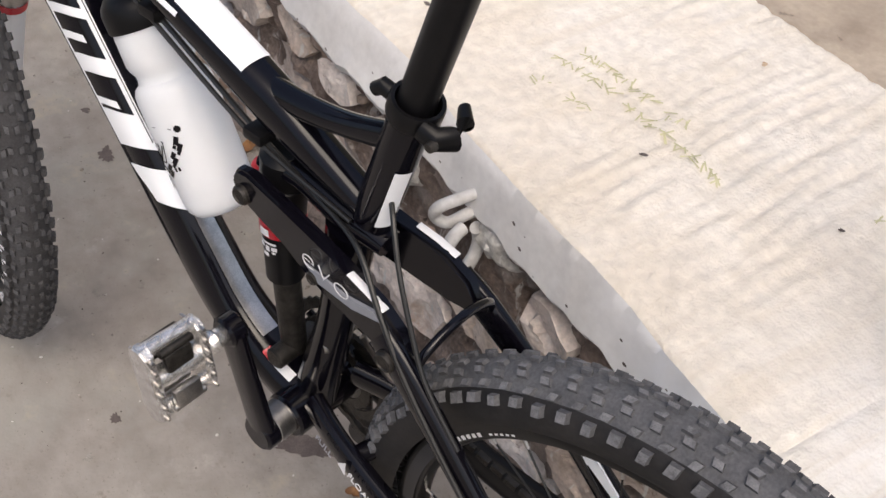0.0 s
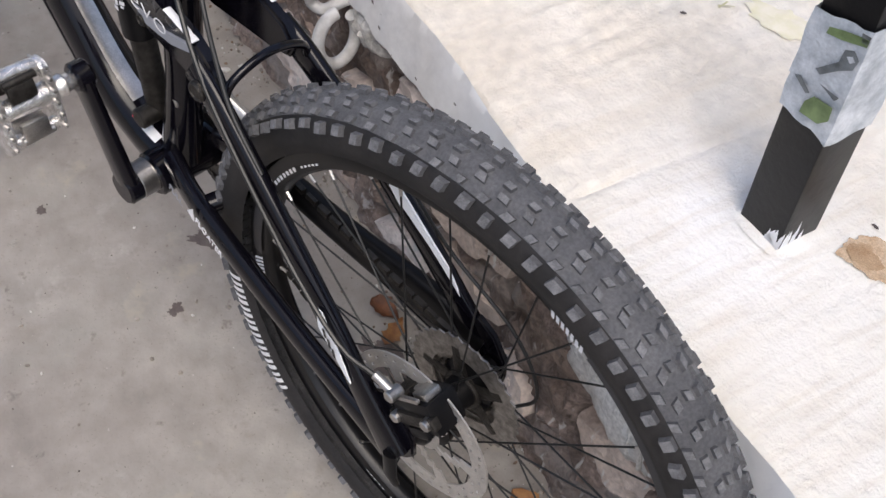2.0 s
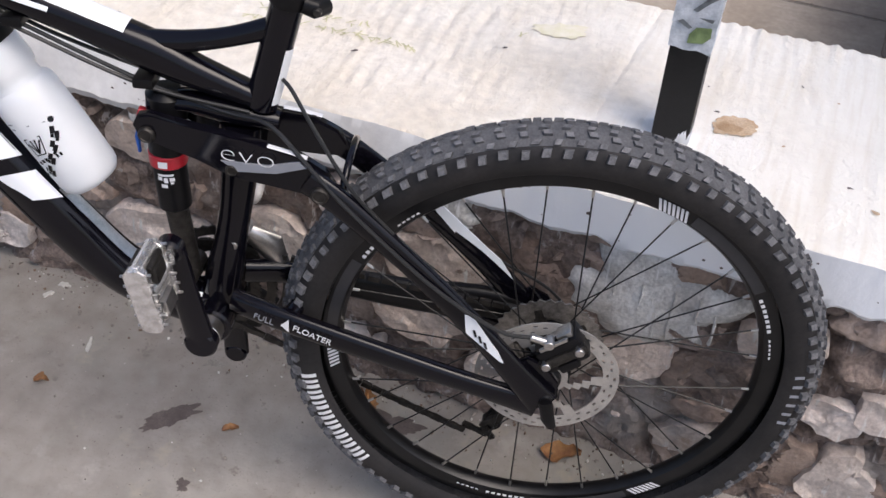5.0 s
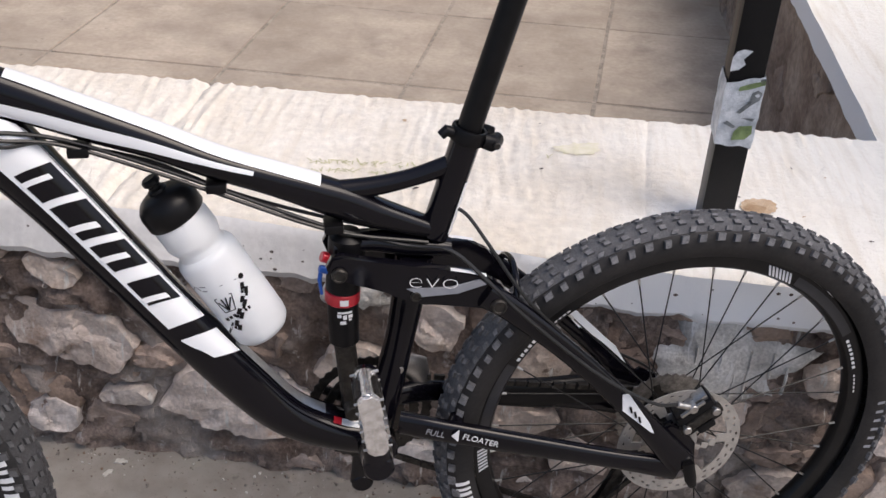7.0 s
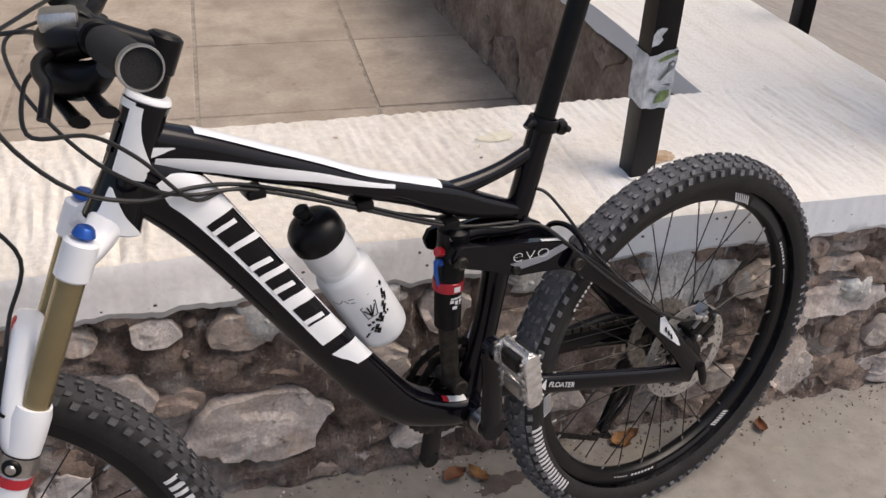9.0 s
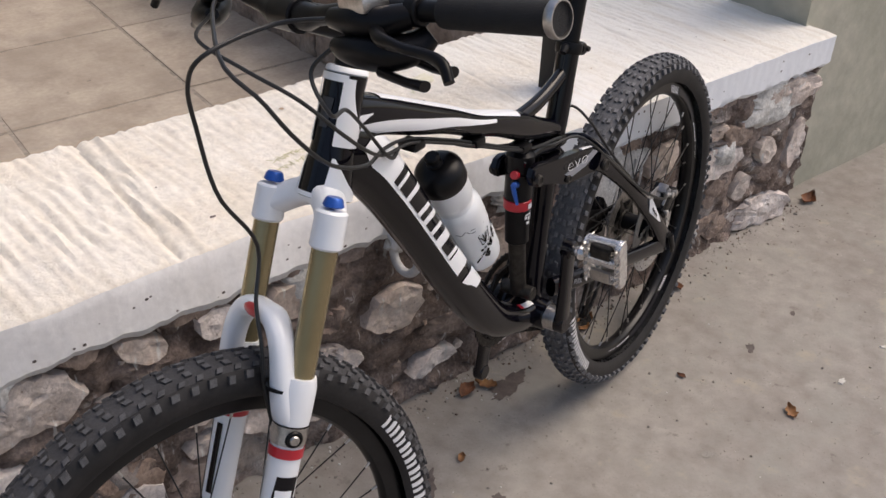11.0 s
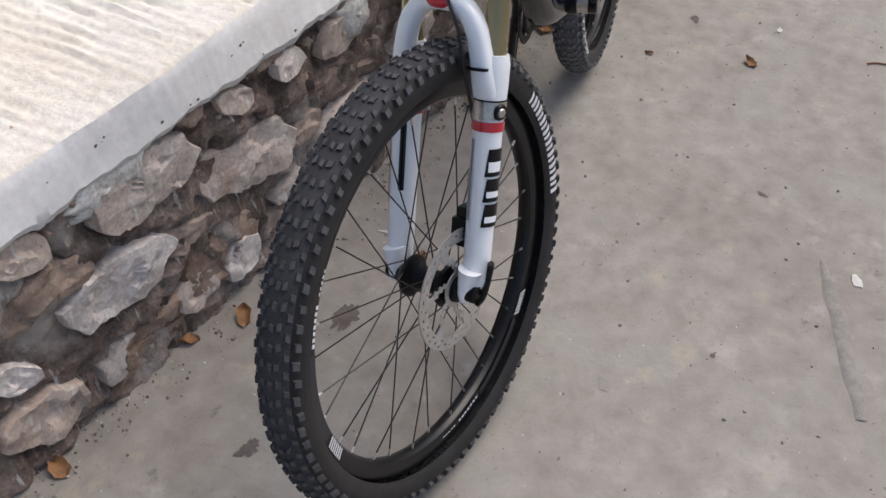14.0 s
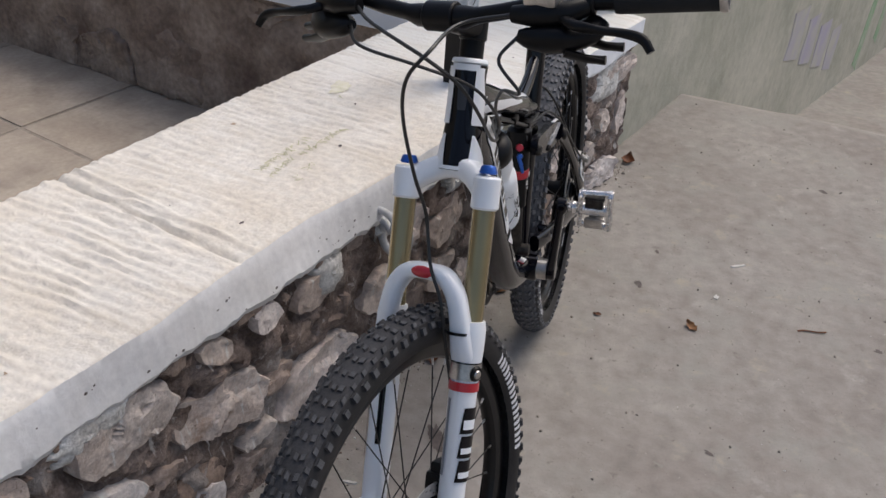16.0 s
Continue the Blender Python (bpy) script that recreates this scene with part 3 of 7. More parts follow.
def stone_distance(x, z):
    """Roughly how far a place on the wall's face lies outside the nearest large stone."""
    best = 9.0
    for cx, cz, a, b, turn in STONES_WEST + STONES_EAST:
        dx, dz = x - cx, z - cz
        if abs(dx) > a + 0.12:
            continue
        c, s = math.cos(radians(turn)), math.sin(radians(turn))
        u, v = (c * dx + s * dz) / a, (c * dz - s * dx) / b
        best = min(best, ((abs(u) ** 2.6 + abs(v) ** 2.6) ** (1 / 2.6) - 1) * b)
    return best


def mortar_face(x0, x1, z0, z1, step=0.011):
    """Mortar smeared nearly flush between the stones, with cracks round the large ones."""
    nx, nz = int((x1 - x0) / step), int((z1 - z0) / step)
    verts = []
    for i in range(nx + 1):
        x = x0 + (x1 - x0) * i / nx
        for k in range(nz + 1):
            z = z0 + (z1 - z0) * k / nz
            y = 0.014 + 0.012 * sn(x, z, 1, 14) + 0.011 * sn(x, z, 7, 33) + 0.006 * sn(x, z, 4, 80)
            y -= 0.010 * max(0.0, 1 - z / 0.06) * (0.6 + sn(x, z, 2, 12))
            d = stone_distance(x, z)
            y += 0.015 * math.exp(-((d - 0.002) / 0.008) ** 2)
            y += 0.016 * max(0.0, 1 - abs(sn(x, z * 1.7, 15, 7)) / 0.07)
            if d < 0.006:
                y = max(y, 0.022)
            verts.append((x, min(0.055, y), z))
    faces = [(i * (nz + 1) + k, (i + 1) * (nz + 1) + k, (i + 1) * (nz + 1) + k + 1, i * (nz + 1) + k + 1) for i in range(nx) for k in range(nz)]
    me = bpy.data.meshes.new("mortar")
    me.from_pydata(verts, [], faces)
    bm = bmesh.new()
    bm.from_mesh(me)
    bpy.data.meshes.remove(me)
    return bm


def build_main_wall():
    bm = mortar_face(-2.3, WALL_E, -0.05, 0.45)
    box(bm, (WALL_W, 0.045, -0.1), (-2.3, 0.49, 0.44))
    box(bm, (-2.3, 0.06, -0.1), (WALL_E - 0.004, 0.49, 0.44))
    wall = tagged(mesh_object("wall_main", bm, M_MORTAR, smooth=True), "low rubble stone wall with dirty mortar joints", "wall", kind="structure")
    part("coping", build_cap(), [M_CAP, M_CAPFACE], wall, "thick whitewashed cement coping with combed top")
    return wall


wall_main = build_main_wall()


def plaster_patch(cx, cz, rx, rz, seed, proud):
    """A smear of cement over the stones, thinning out to a ragged edge."""
    bm = bmesh.new()
    n, rings = 44, 9
    cols = []
    for i in range(n):
        a = 2 * math.pi * i / n
        reach = 1 + 0.45 * sn(math.cos(a) * 1.4, math.sin(a) * 1.4, seed, 1.0) + 0.25 * sn(math.cos(a) * 4, math.sin(a) * 4, seed + 4, 1.0)
        col = []
        for k in range(1, rings + 1):
            f = k / rings
            x, z = cx + rx * reach * f * math.cos(a), cz + rz * reach * f * math.sin(a)
            col.append(bm.verts.new((x, 0.006 - proud * (1 - f ** 4) + 0.055 * f ** 6 + 0.007 * sn(x, z, seed, 16) + 0.003 * sn(x, z, seed, 50), z)))
        cols.append(col)
    mid = bm.verts.new((cx, -proud, cz))
    for i in range(n):
        p, q = cols[i], cols[(i + 1) % n]
        bm.faces.new((mid, p[0], q[0]))
        for k in range(rings - 1):
            bm.faces.new((p[k], p[k + 1], q[k + 1], q[k]))
    return part("plaster_smear", bm, M_PLASTER, wall_main, "grey cement smeared over the stones")


M_PLASTER = material("grey_cement_smear", (0.72, 0.71, 0.68), 0.92, var=0.5, scale=16, color2=(0.42, 0.40, 0.37), fine=0.2, bump=0.8, bump_scale=50, depth=0.008)
add_runs(M_PLASTER, 0.60, 0.66, (0.76, 0.75, 0.73))
plaster_patch(0.36, 0.345, 0.15, 0.112, 2, 0.006)
plaster_patch(0.98, 0.37, 0.19, 0.075, 5, 0.004)
plaster_patch(-0.43, 0.395, 0.055, 0.06, 7, 0.008)
plaster_patch(-1.05, 0.41, 0.10, 0.045, 9, 0.004)
for px_, pz_, rx_, rz_, sd_ in ((-1.32, 0.40, 0.08, 0.05, 15), (-1.55, 0.34, 0.10, 0.05, 16), (-0.22, 0.41, 0.05, 0.035, 17), (0.80, 0.28, 0.05, 0.05, 20), (0.05, 0.405, 0.07, 0.035, 22)):
    plaster_patch(px_, pz_, rx_, rz_, sd_, 0.005)


def build_perp_wall():
    bm = bmesh.new()
    xs = np.linspace(PERP_W, WALL_E, 26)
    ys = list(np.arange(CAP_DEPTH - 0.016, 3.2, 0.05)) + [4, 5, PERP_N]
    grid = [[bm.verts.new((x, y, CAP_TOP - 0.001 + 0.004 * sn(x, y, 9, 5) + 0.002 * sn(x, y, 2, 20))) for y in ys] for x in xs]
    for i in range(len(xs) - 1):
        for j in range(len(ys) - 1):
            bm.faces.new((grid[i][j], grid[i + 1][j], grid[i + 1][j + 1], grid[i][j + 1]))
    for side, x in ((0, PERP_W), (-1, WALL_E)):
        low = [bm.verts.new((x + 0.003 * sn(x, y, 1, 9), y, 0.462 + 0.008 * sn(x, y, 3, 6) + 0.005 * sn(x, y, 8, 23))) for y in ys]
        inn = [bm.verts.new((x + (0.05 if side == 0 else -0.05), y, 0.450)) for y in ys]
        for j in range(len(ys) - 1):
            f = bm.faces.new((grid[side][j], grid[side][j + 1], low[j + 1], low[j]))
            f.material_index = 1
            f = bm.faces.new((low[j], low[j + 1], inn[j + 1], inn[j]))
            f.material_index = 1
    body = bmesh.new()
    ysb = np.linspace(0.5, PERP_N, 160)
    zs = np.linspace(-0.03, 0.45, 22)
    g = [[body.verts.new((PERP_W + 0.026 + 0.016 * sn(y, z, 2, 7) + 0.009 * sn(y, z, 5, 20), y, z)) for z in zs] for y in ysb]
    for i in range(len(ysb) - 1):
        for k in range(len(zs) - 1):
            body.faces.new((g[i][k], g[i + 1][k], g[i + 1][k + 1], g[i][k + 1]))
    box(body, (PERP_W + 0.06, 0.49, -0.5), (WALL_E - 0.03, PERP_N, 0.45))
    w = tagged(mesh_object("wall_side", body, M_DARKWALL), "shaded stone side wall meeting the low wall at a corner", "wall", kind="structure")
    part("coping", bm, [M_CAP, M_CAPFACE], w, "flat whitewashed cement coping")
    return w


wall_side = build_perp_wall()


def build_terrace():
    bm = bmesh.new()
    box(bm, (-8, 0.49, -0.10), (PERP_W + 0.1, 9.0, -0.0030))
    ter = tagged(mesh_object("terrace", bm, M_JOINT, smooth=False), "terrace floor of large beige concrete pavers", "floor", kind="structure")
    rng = random.Random(3)
    xs = [0.20 + 0.6 * k for k in range(-9, 3)]
    ys = [0.42] + [1.07 + 0.65 * k for k in range(0, 12)]
    for i in range(len(xs) - 1):
        for j in range(len(ys) - 1):
            x0, x1 = xs[i] + 0.006, min(xs[i + 1], PERP_W + 0.06) - 0.006
            y0, y1 = ys[j] + 0.005, ys[j + 1] - 0.005
            if x1 - x0 < 0.05:
                continue
            b = bmesh.new()
            box(b, (x0, y0, -0.05), (x1, y1, rng.uniform(-0.002, 0.002)), 0.004)
            bmesh.ops.transform(b, matrix=Matrix.Translation((0.2, 1.72, 0)) @ Matrix(((1, 0.08, 0, 0), (-0.018, 1, 0, 0), (0, 0, 1, 0), (0, 0, 0, 1))) @ Matrix.Translation((-0.2, -1.72, 0)), verts=b.verts)
            part("paver", b, M_TILE, ter, smooth=False)
    return ter


build_terrace()


def build_shade_wall():
    """A plain rendered wall behind the terrace, added out of view to block sky light."""
    bm = bmesh.new()
    box(bm, (-9.0, 4.4, -0.3), (PERP_W - 0.05, 4.7, 4.2), 0.01)
    return tagged(mesh_object("wall_house", bm, M_GREEN), "added plain stained rendered wall that shades the terrace", "wall", kind="structure")


build_shade_wall()


def build_green_wall():
    """The rendered wall that carries on past the stone wall's end and bends round the ramp."""
    foot = [(1.15, 0.075), (2.0, 0.07), (4.0, 0.072), (7.0, 0.07), (12.0, 0.07), (20.0, 0.07)]
    rows = spline(foot, 60)
    bm = bmesh.new()
    cols = []
    for i, (x, y) in enumerate(rows):
        dx, dy = rows[min(i + 1, 59)] - rows[max(i - 1, 0)]
        d = math.hypot(dx, dy)
        nx, ny = -dy / d, dx / d
        col = []
        for z, off in ((-2.6, 0), (-0.6, 0.0), (0.2, 0.0), (1.0, 0.0), (2.3, 0), (2.3, 0.25), (-2.6, 0.25)):
            o = off + 0.002 * sn(x, y, z, 3) * (off < 0.2)
            col.append(bm.verts.new((x + nx * o, y + ny * o, z)))
        cols.append(col)
    for a, b in zip(cols, cols[1:]):
        for k in range(7):
            bm.faces.new((a[k], b[k], b[(k + 1) % 7], a[(k + 1) % 7]))
    bm.faces.new(cols[0])
    bm.faces.new(cols[-1][::-1])
    return tagged(mesh_object("wall_rendered", bm, M_GREEN), "greenish stained rendered wall beside the ramp", "wall", kind="structure")


wall_rendered = build_green_wall()
M_PURPLE = material("faded_purple_spray", (0.385, 0.355, 0.43), 0.9, var=0.5, scale=5, color2=(0.45, 0.435, 0.37))
M_SPRAY = material("faded_green_spray", (0.22, 0.36, 0.20), 0.85, var=0.4, scale=9, color2=(0.36, 0.40, 0.30))


def spray(pts, w, mat, label):
    """A broad sprayed stroke on the rendered wall along (x, z) points."""
    bm = bmesh.new()
    rows = spline(pts, 14)
    prev = None
    for i, (x, z) in enumerate(rows):
        d = rows[min(i + 1, 13)] - rows[max(i - 1, 0)]
        d = d / (np.hypot(*d) + 1e-9)
        o = w * (0.5 + 0.12 * sn(x, z, 3, 5))
        pair = [bm.verts.new((x - d[1] * q, y, z + d[0] * q)) for q, y in ((o + 0.02, 0.078), (o, 0.0665), (-o, 0.0665), (-o - 0.02, 0.078))]
        if prev:
            for k in range(3):
                bm.faces.new((prev[k], pair[k], pair[k + 1], prev[k + 1]))
        prev = pair
    part("sprayed_stroke", bm, mat, wall_rendered, label, smooth=False)


for k in range(4):
    x = 3.95 + 0.42 * k
    z = -0.30 - 0.14 * k
    spray([(x, z - 0.12), (x + 0.02, z - 0.04), (x + 0.04, z + 0.06), (x + 0.05, z + 0.16)], 0.33 - 0.04 * (k % 2), M_PURPLE, "faded purple spray stroke")
for k in range(2):
    x = 6.5 + 0.8 * k
    spray([(x, -1.2), (x + 0.15, -0.9), (x + 0.35, -0.6), (x + 0.6, -0.35)], 0.20, M_SPRAY, "faded green spray stroke")


def build_post(x, y, z0, h, w, label):
    post = new("railing_post")
    post.matrix_world = pose(x, y, z0, 0, 0, 1)
    tagged(post, label, "post")
    bm = bmesh.new()
    box(bm, (-w / 2, -w / 2, -0.02), (w / 2, w / 2, h), 0.003)
    part("tube", bm, M_POST, post)
    return post


M_POST = material("chipped_black_enamel", (0.006, 0.006, 0.007), 0.42, var=0.2, scale=30, spec=0.25, bump=0.15, bump_scale=80)
post_near = build_post(0.326, 0.172, CAP_TOP, 1.1, 0.052, "square black painted steel post set in the coping")
post_far = build_post(1.24, 0.98, 0.0, 1.5, 0.045, "square dark steel post behind the side wall")


# ---- the bicycle: x ahead, y to its left, z up, from the rear tyre's foot ----
YAW, LEAN, BASE, STEER = 15.883, 3.374, 1.1906, 16.54
HEAD_ANGLE, OFFSET, TYRE_R = radians(67.5), 0.044, 0.346
bike = new("mountain_bike")
bike.matrix_world = pose(0.2654, -0.1682, 0.0, 0, 0, 180 + YAW) @ pose(0, 0, 0, LEAN, 0, 0)
tagged(bike, "black and white full-suspension mountain bike leaning at the low wall", "bicycle")

AXIS = Vector((-math.cos(HEAD_ANGLE), 0, math.sin(HEAD_ANGLE)))
AHEAD = Vector((math.sin(HEAD_ANGLE), 0, math.cos(HEAD_ANGLE)))
FOOT = Vector((BASE, 0, 0.335)) - AHEAD * OFFSET
TURN_FORK = Matrix.Translation(FOOT) @ Matrix.Rotation(radians(-STEER), 4, AXIS) @ Matrix.Translation(-FOOT)


def steered(bm):
    bmesh.ops.transform(bm, matrix=TURN_FORK, verts=bm.verts)
    return bm


def on_axis(z, ahead=0.0, v=0.0):
    """A point at height z (before the turn) on the steering axis, moved ahead of it and sideways."""
    s = (z - ahead * AHEAD.z - FOOT.z) / AXIS.z
    p = FOOT + AXIS * s + AHEAD * ahead
    return Vector((p.x, v, p.z))


def tyre_mesh(seed):
    rng = random.Random(seed)
    bm = bmesh.new()
    prof = []
    for k in range(21):
        a = math.pi * (-0.72 + 1.44 * k / 20)
        prof.append((0.3112 + 0.0305 * math.cos(a), 0.0310 * math.sin(a)))
    rows = revolve(bm, prof, 120)
    for f in bm.faces:
        c = f.calc_center_median()
        f.material_index = 1 if abs(c.z) > 0.0235 or math.hypot(c.x, c.y) < 0.322 else 0
    carcass, bm = bm, bmesh.new()
    # tread blocks
    def block(a, z, la, lz, h, skew=0.0):
        a, z = a + rng.uniform(-0.0022, 0.0022), z + rng.uniform(-0.0006, 0.0006)
        la, lz, h, skew = la * rng.uniform(0.88, 1.08), lz * rng.uniform(0.88, 1.08), h * rng.uniform(0.8, 1.1), skew + rng.uniform(-0.06, 0.06)
        phi = z / 0.0305
        r0 = 0.3112 + 0.0305 * math.cos(phi)
        zc = 0.0310 * math.sin(phi)
        out = Vector((math.cos(phi), 0, math.sin(phi)))
        acr = Vector((-math.sin(phi), 0, math.cos(phi)))
        vs = []
        for up, s in ((-0.002, 1.0), (h, 0.84)):
            for i, k in ((-1, -1), (1, -1), (1, 1), (-1, 1)):
                p = Vector((r0, 0, zc)) + out * up + acr * (k * lz * s / 2)
                p = Matrix.Rotation(a + (i * la * s / 2 + skew * k * la) / 0.33, 3, "Z") @ p
                vs.append(bm.verts.new(p))
        for q in ((4, 5, 6, 7), (0, 1, 5, 4), (1, 2, 6, 5), (2, 3, 7, 6), (3, 0, 4, 7)):
            bm.faces.new([vs[i] for i in q]).material_index = 2 if q[0] == 4 else 0

    count = 86
    step = 2 * math.pi / count
    for i in range(count):
        a = step * i
        odd = i % 2
        for sgn in (-1, 1):
            half = 0.5 * step if sgn > 0 else 0.0
            block(a + half, sgn * (0.0362 if odd else 0.0345), 0.0105 if odd else 0.0120, 0.0105, 0.0052, 0.08 * sgn)
            block(a + half + 0.5 * step, sgn * 0.0240, 0.0095, 0.0072, 0.0036, 0.15 * sgn)
            block(a + half, sgn * (0.0150 if odd else 0.0132), 0.0100, 0.0070, 0.0036, -0.1 * sgn)
            block(a + 0.5 * step + (0.1 * step if sgn > 0 else 0), sgn * 0.0054, 0.0098, 0.0062, 0.0036, 0.1 * sgn)
    return carcass, bm


def wheel_thing(name, m, seed, label, tread, worn):
    """Rim with tyre, hub, spokes and brake disc; the axle lies along z of the wheel's own space."""
    bm = bmesh.new()
    revolve(bm, [(0.2900, -0.0135), (0.2900, -0.0115), (0.2835, -0.0110), (0.2835, 0.0110), (0.2900, 0.0115), (0.2900, 0.0135), (0.2785, 0.0138), (0.2685, 0.0110), (0.2645, 0.0050), (0.2637, 0.0), (0.2645, -0.0050), (0.2685, -0.0110), (0.2785, -0.0138), (0.2900, -0.0135)], 96)
    wheel = part(name, bm, M_RIM, bike, label, m=m)
    carcass, knobs = tyre_mesh(seed)
    part("tyre", carcass, [tread, M_WALLRUB], wheel, "dusty black tyre")
    part("tread", knobs, [tread, M_WALLRUB, worn], wheel, "dusty rubber tread knobs", smooth=False)["kind"] = "stuff"
    hub = bmesh.new()
    revolve(hub, [(0, -0.062), (0.012, -0.062), (0.013, -0.050), (0.016, -0.046), (0.031, -0.034), (0.031, -0.028), (0.019, -0.022), (0.0165, 0.0), (0.019, 0.018), (0.031, 0.026), (0.031, 0.032), (0.020, 0.036), (0.018, 0.050), (0.011, 0.056), (0, 0.056)], 28)
    part("hub", hub, M_PLASTIC, wheel, "black hub")
    sp = bmesh.new()
    cylinder(sp, (0, 0, 0), (0, 0, 1), 0.00105, 0.00105, 6)
    sp_me = bpy.data.meshes.new("spoke")
    sp.to_mesh(sp_me)
    sp.free()
    sp_me.materials.append(M_SPOKE)
    nip = bmesh.new()
    cylinder(nip, (0, 0, -0.010), (0, 0, 0.0), 0.0017, 0.0021, 8)
    nip_me = bpy.data.meshes.new("nipple")
    nip.to_mesh(nip_me)
    nip.free()
    nip_me.materials.append(M_STEEL)
    for i in range(32):
        a = 2 * math.pi * (i + 0.5) / 32
        sgn = 1 if i % 2 else -1
        lead = 1 if (i // 2) % 2 else -1
        h = a + lead * radians(62)
        p = Vector((0.028 * math.cos(h), 0.028 * math.sin(h), sgn * (0.030 if sgn > 0 else 0.031)))
        q = Vector((0.2650 * math.cos(a), 0.2635 * math.sin(a), sgn * 0.003))
        d = q - p
        rot = d.to_track_quat("Z", "Y").to_matrix().to_4x4()
        shared("spoke", sp_me, wheel, Matrix.Translation(p) @ rot @ Matrix.Diagonal((1, 1, d.length, 1)))
        shared("nipple", nip_me, wheel, Matrix.Translation(q) @ rot)
    disc = bmesh.new()
    z0, t, n = 0.0415, 0.0018, 90
    radii = [0.018, 0.027, 0.036, 0.046, 0.056]
    radii += [0.071, 0.0745, 0.0775, 0.0805, 0.0835, 0.0865, 0.0905]
    ring = [[disc.verts.new((r * math.cos(2 * math.pi * i / n), r * math.sin(2 * math.pi * i / n), z0)) for r in radii] for i in range(n)]
    for i in range(n):
        for k in range(len(radii) - 1):
            if 0 < k < 5 and (i - 2 * k) % 15 > 2:
                continue
            if (i % 5 == 1 and k == 6) or (i % 5 == 3 and k == 8) or (i % 5 == 0 and k == 9):
                continue
            disc.faces.new((ring[i][k], ring[(i + 1) % n][k], ring[(i + 1) % n][k + 1], ring[i][k + 1]))
    bmesh.ops.delete(disc, geom=[v for v in disc.verts if not v.link_faces], context="VERTS")
    r = bmesh.ops.extrude_face_region(disc, geom=disc.faces[:])
    bmesh.ops.translate(disc, vec=(0, 0, t), verts=[v for v in r["geom"] if isinstance(v, bmesh.types.BMVert)])
    part("brake_disc", disc, M_DISC, wheel, "drilled steel brake disc", smooth=False)
    return wheel


# the wheel's own z points to the bicycle's left
AXLE_LEFT = Matrix.Rotation(radians(-90), 4, "X")
rear_wheel = wheel_thing("wheel", Matrix.Translation((0, 0, 0.3515)) @ AXLE_LEFT @ Matrix.Rotation(0.4, 4, "Z") @ Matrix.Scale(1.02, 4), 1, "black rear wheel with white rim decals", M_TREAD, M_RUBBER)
front_wheel = wheel_thing("wheel", TURN_FORK @ Matrix.Translation((BASE, 0, TYRE_R)) @ AXLE_LEFT, 2, "black front wheel with white rim decals", M_TREAD_DARK, M_RUBBER_DARK)


# frame tubes
def frame_tube(name, rows, mat=None, n=18, power=2.0, label="", steps=None, turn=False):
    bm = bmesh.new()
    tube(bm, spline(rows, steps) if steps else rows, n, power=power)
    if turn:
        steered(bm)
    return part(name, bm, mat or M_BLACK, bike, label)


TOP_TUBE = [(0.905, 0, 0.915, 0.020, 0.030), (0.84, 0, 0.895, 0.023, 0.026), (0.755, 0, 0.860, 0.024, 0.023), (0.69, 0, 0.834, 0.024, 0.020), (0.622, 0, 0.803, 0.023, 0.0185), (0.55, 0, 0.776, 0.022, 0.0195), (0.48, 0, 0.747, 0.020, 0.023), (0.43, 0, 0.725, 0.018, 0.019), (0.36, 0, 0.700, 0.016, 0.012)]
DOWN_TUBE = [(0.922, 0, 0.884, 0.024, 0.036), (0.868, 0, 0.846, 0.029, 0.041), (0.815, 0, 0.779, 0.029, 0.037), (0.749, 0, 0.684, 0.028, 0.034), (0.686, 0, 0.592, 0.027, 0.033), (0.614, 0, 0.494, 0.028, 0.033), (0.555, 0, 0.427, 0.030, 0.030), (0.49, 0, 0.393, 0.032, 0.026), (0.435, 0, 0.380, 0.033, 0.026)]
frame_tube("top_tube", TOP_TUBE, steps=40, power=2.5)
frame_tube("down_tube", DOWN_TUBE, steps=44, power=2.6)
frame_tube("frame_brace", [(0.50, 0, 0.757, 0.013, 0.014), (0.44, 0, 0.762, 0.012, 0.0125), (0.39, 0, 0.772, 0.011, 0.0115), (0.335, 0, 0.790, 0.011, 0.013)], steps=20)
SEAT_DIR = (Vector((0.264, 0, 1.034)) - Vector((0.359, 0, 0.697))).normalized()
bm = bmesh.new()
cylinder(bm, (0.361, 0, 0.690), (0.3235, 0, 0.823), 0.0185, 0.0185, 24, 0.002)
part("seat_tube", bm, M_BLACK, bike)
bm = bmesh.new()
cylinder(bm, (0.328, 0, 0.81), (0.2325, 0, 1.145), 0.0155, 0.0155, 24, 0.001)
part("seatpost", bm, M_PLASTIC, bike, "matt black seatpost")
bm = bmesh.new()
top = on_axis(0.962)
low = on_axis(0.824)
tube(bm, [(*(top + AXIS * 0.0), 0.026, 0.026), (*top.lerp(low, 0.12), 0.025, 0.025), (*top.lerp(low, 0.5), 0.0255, 0.026), (*top.lerp(low, 0.85), 0.031, 0.031), (*low, 0.034, 0.034)], 28)
part("head_tube", bm, M_BLACK, bike)
bm = bmesh.new()
cylinder(bm, (0.435, -0.045, 0.380), (0.435, 0.045, 0.380), 0.027, 0.027, 28, 0.003)
part("bottom_bracket", bm, M_BLACK, bike)
frame_tube("lower_seat_tube", [(0.385, 0, 0.665, 0.022, 0.026), (0.392, 0, 0.60, 0.020, 0.022), (0.405, 0, 0.52, 0.019, 0.020), (0.425, 0, 0.43, 0.022, 0.024), (0.432, 0, 0.39, 0.024, 0.024)], steps=18)
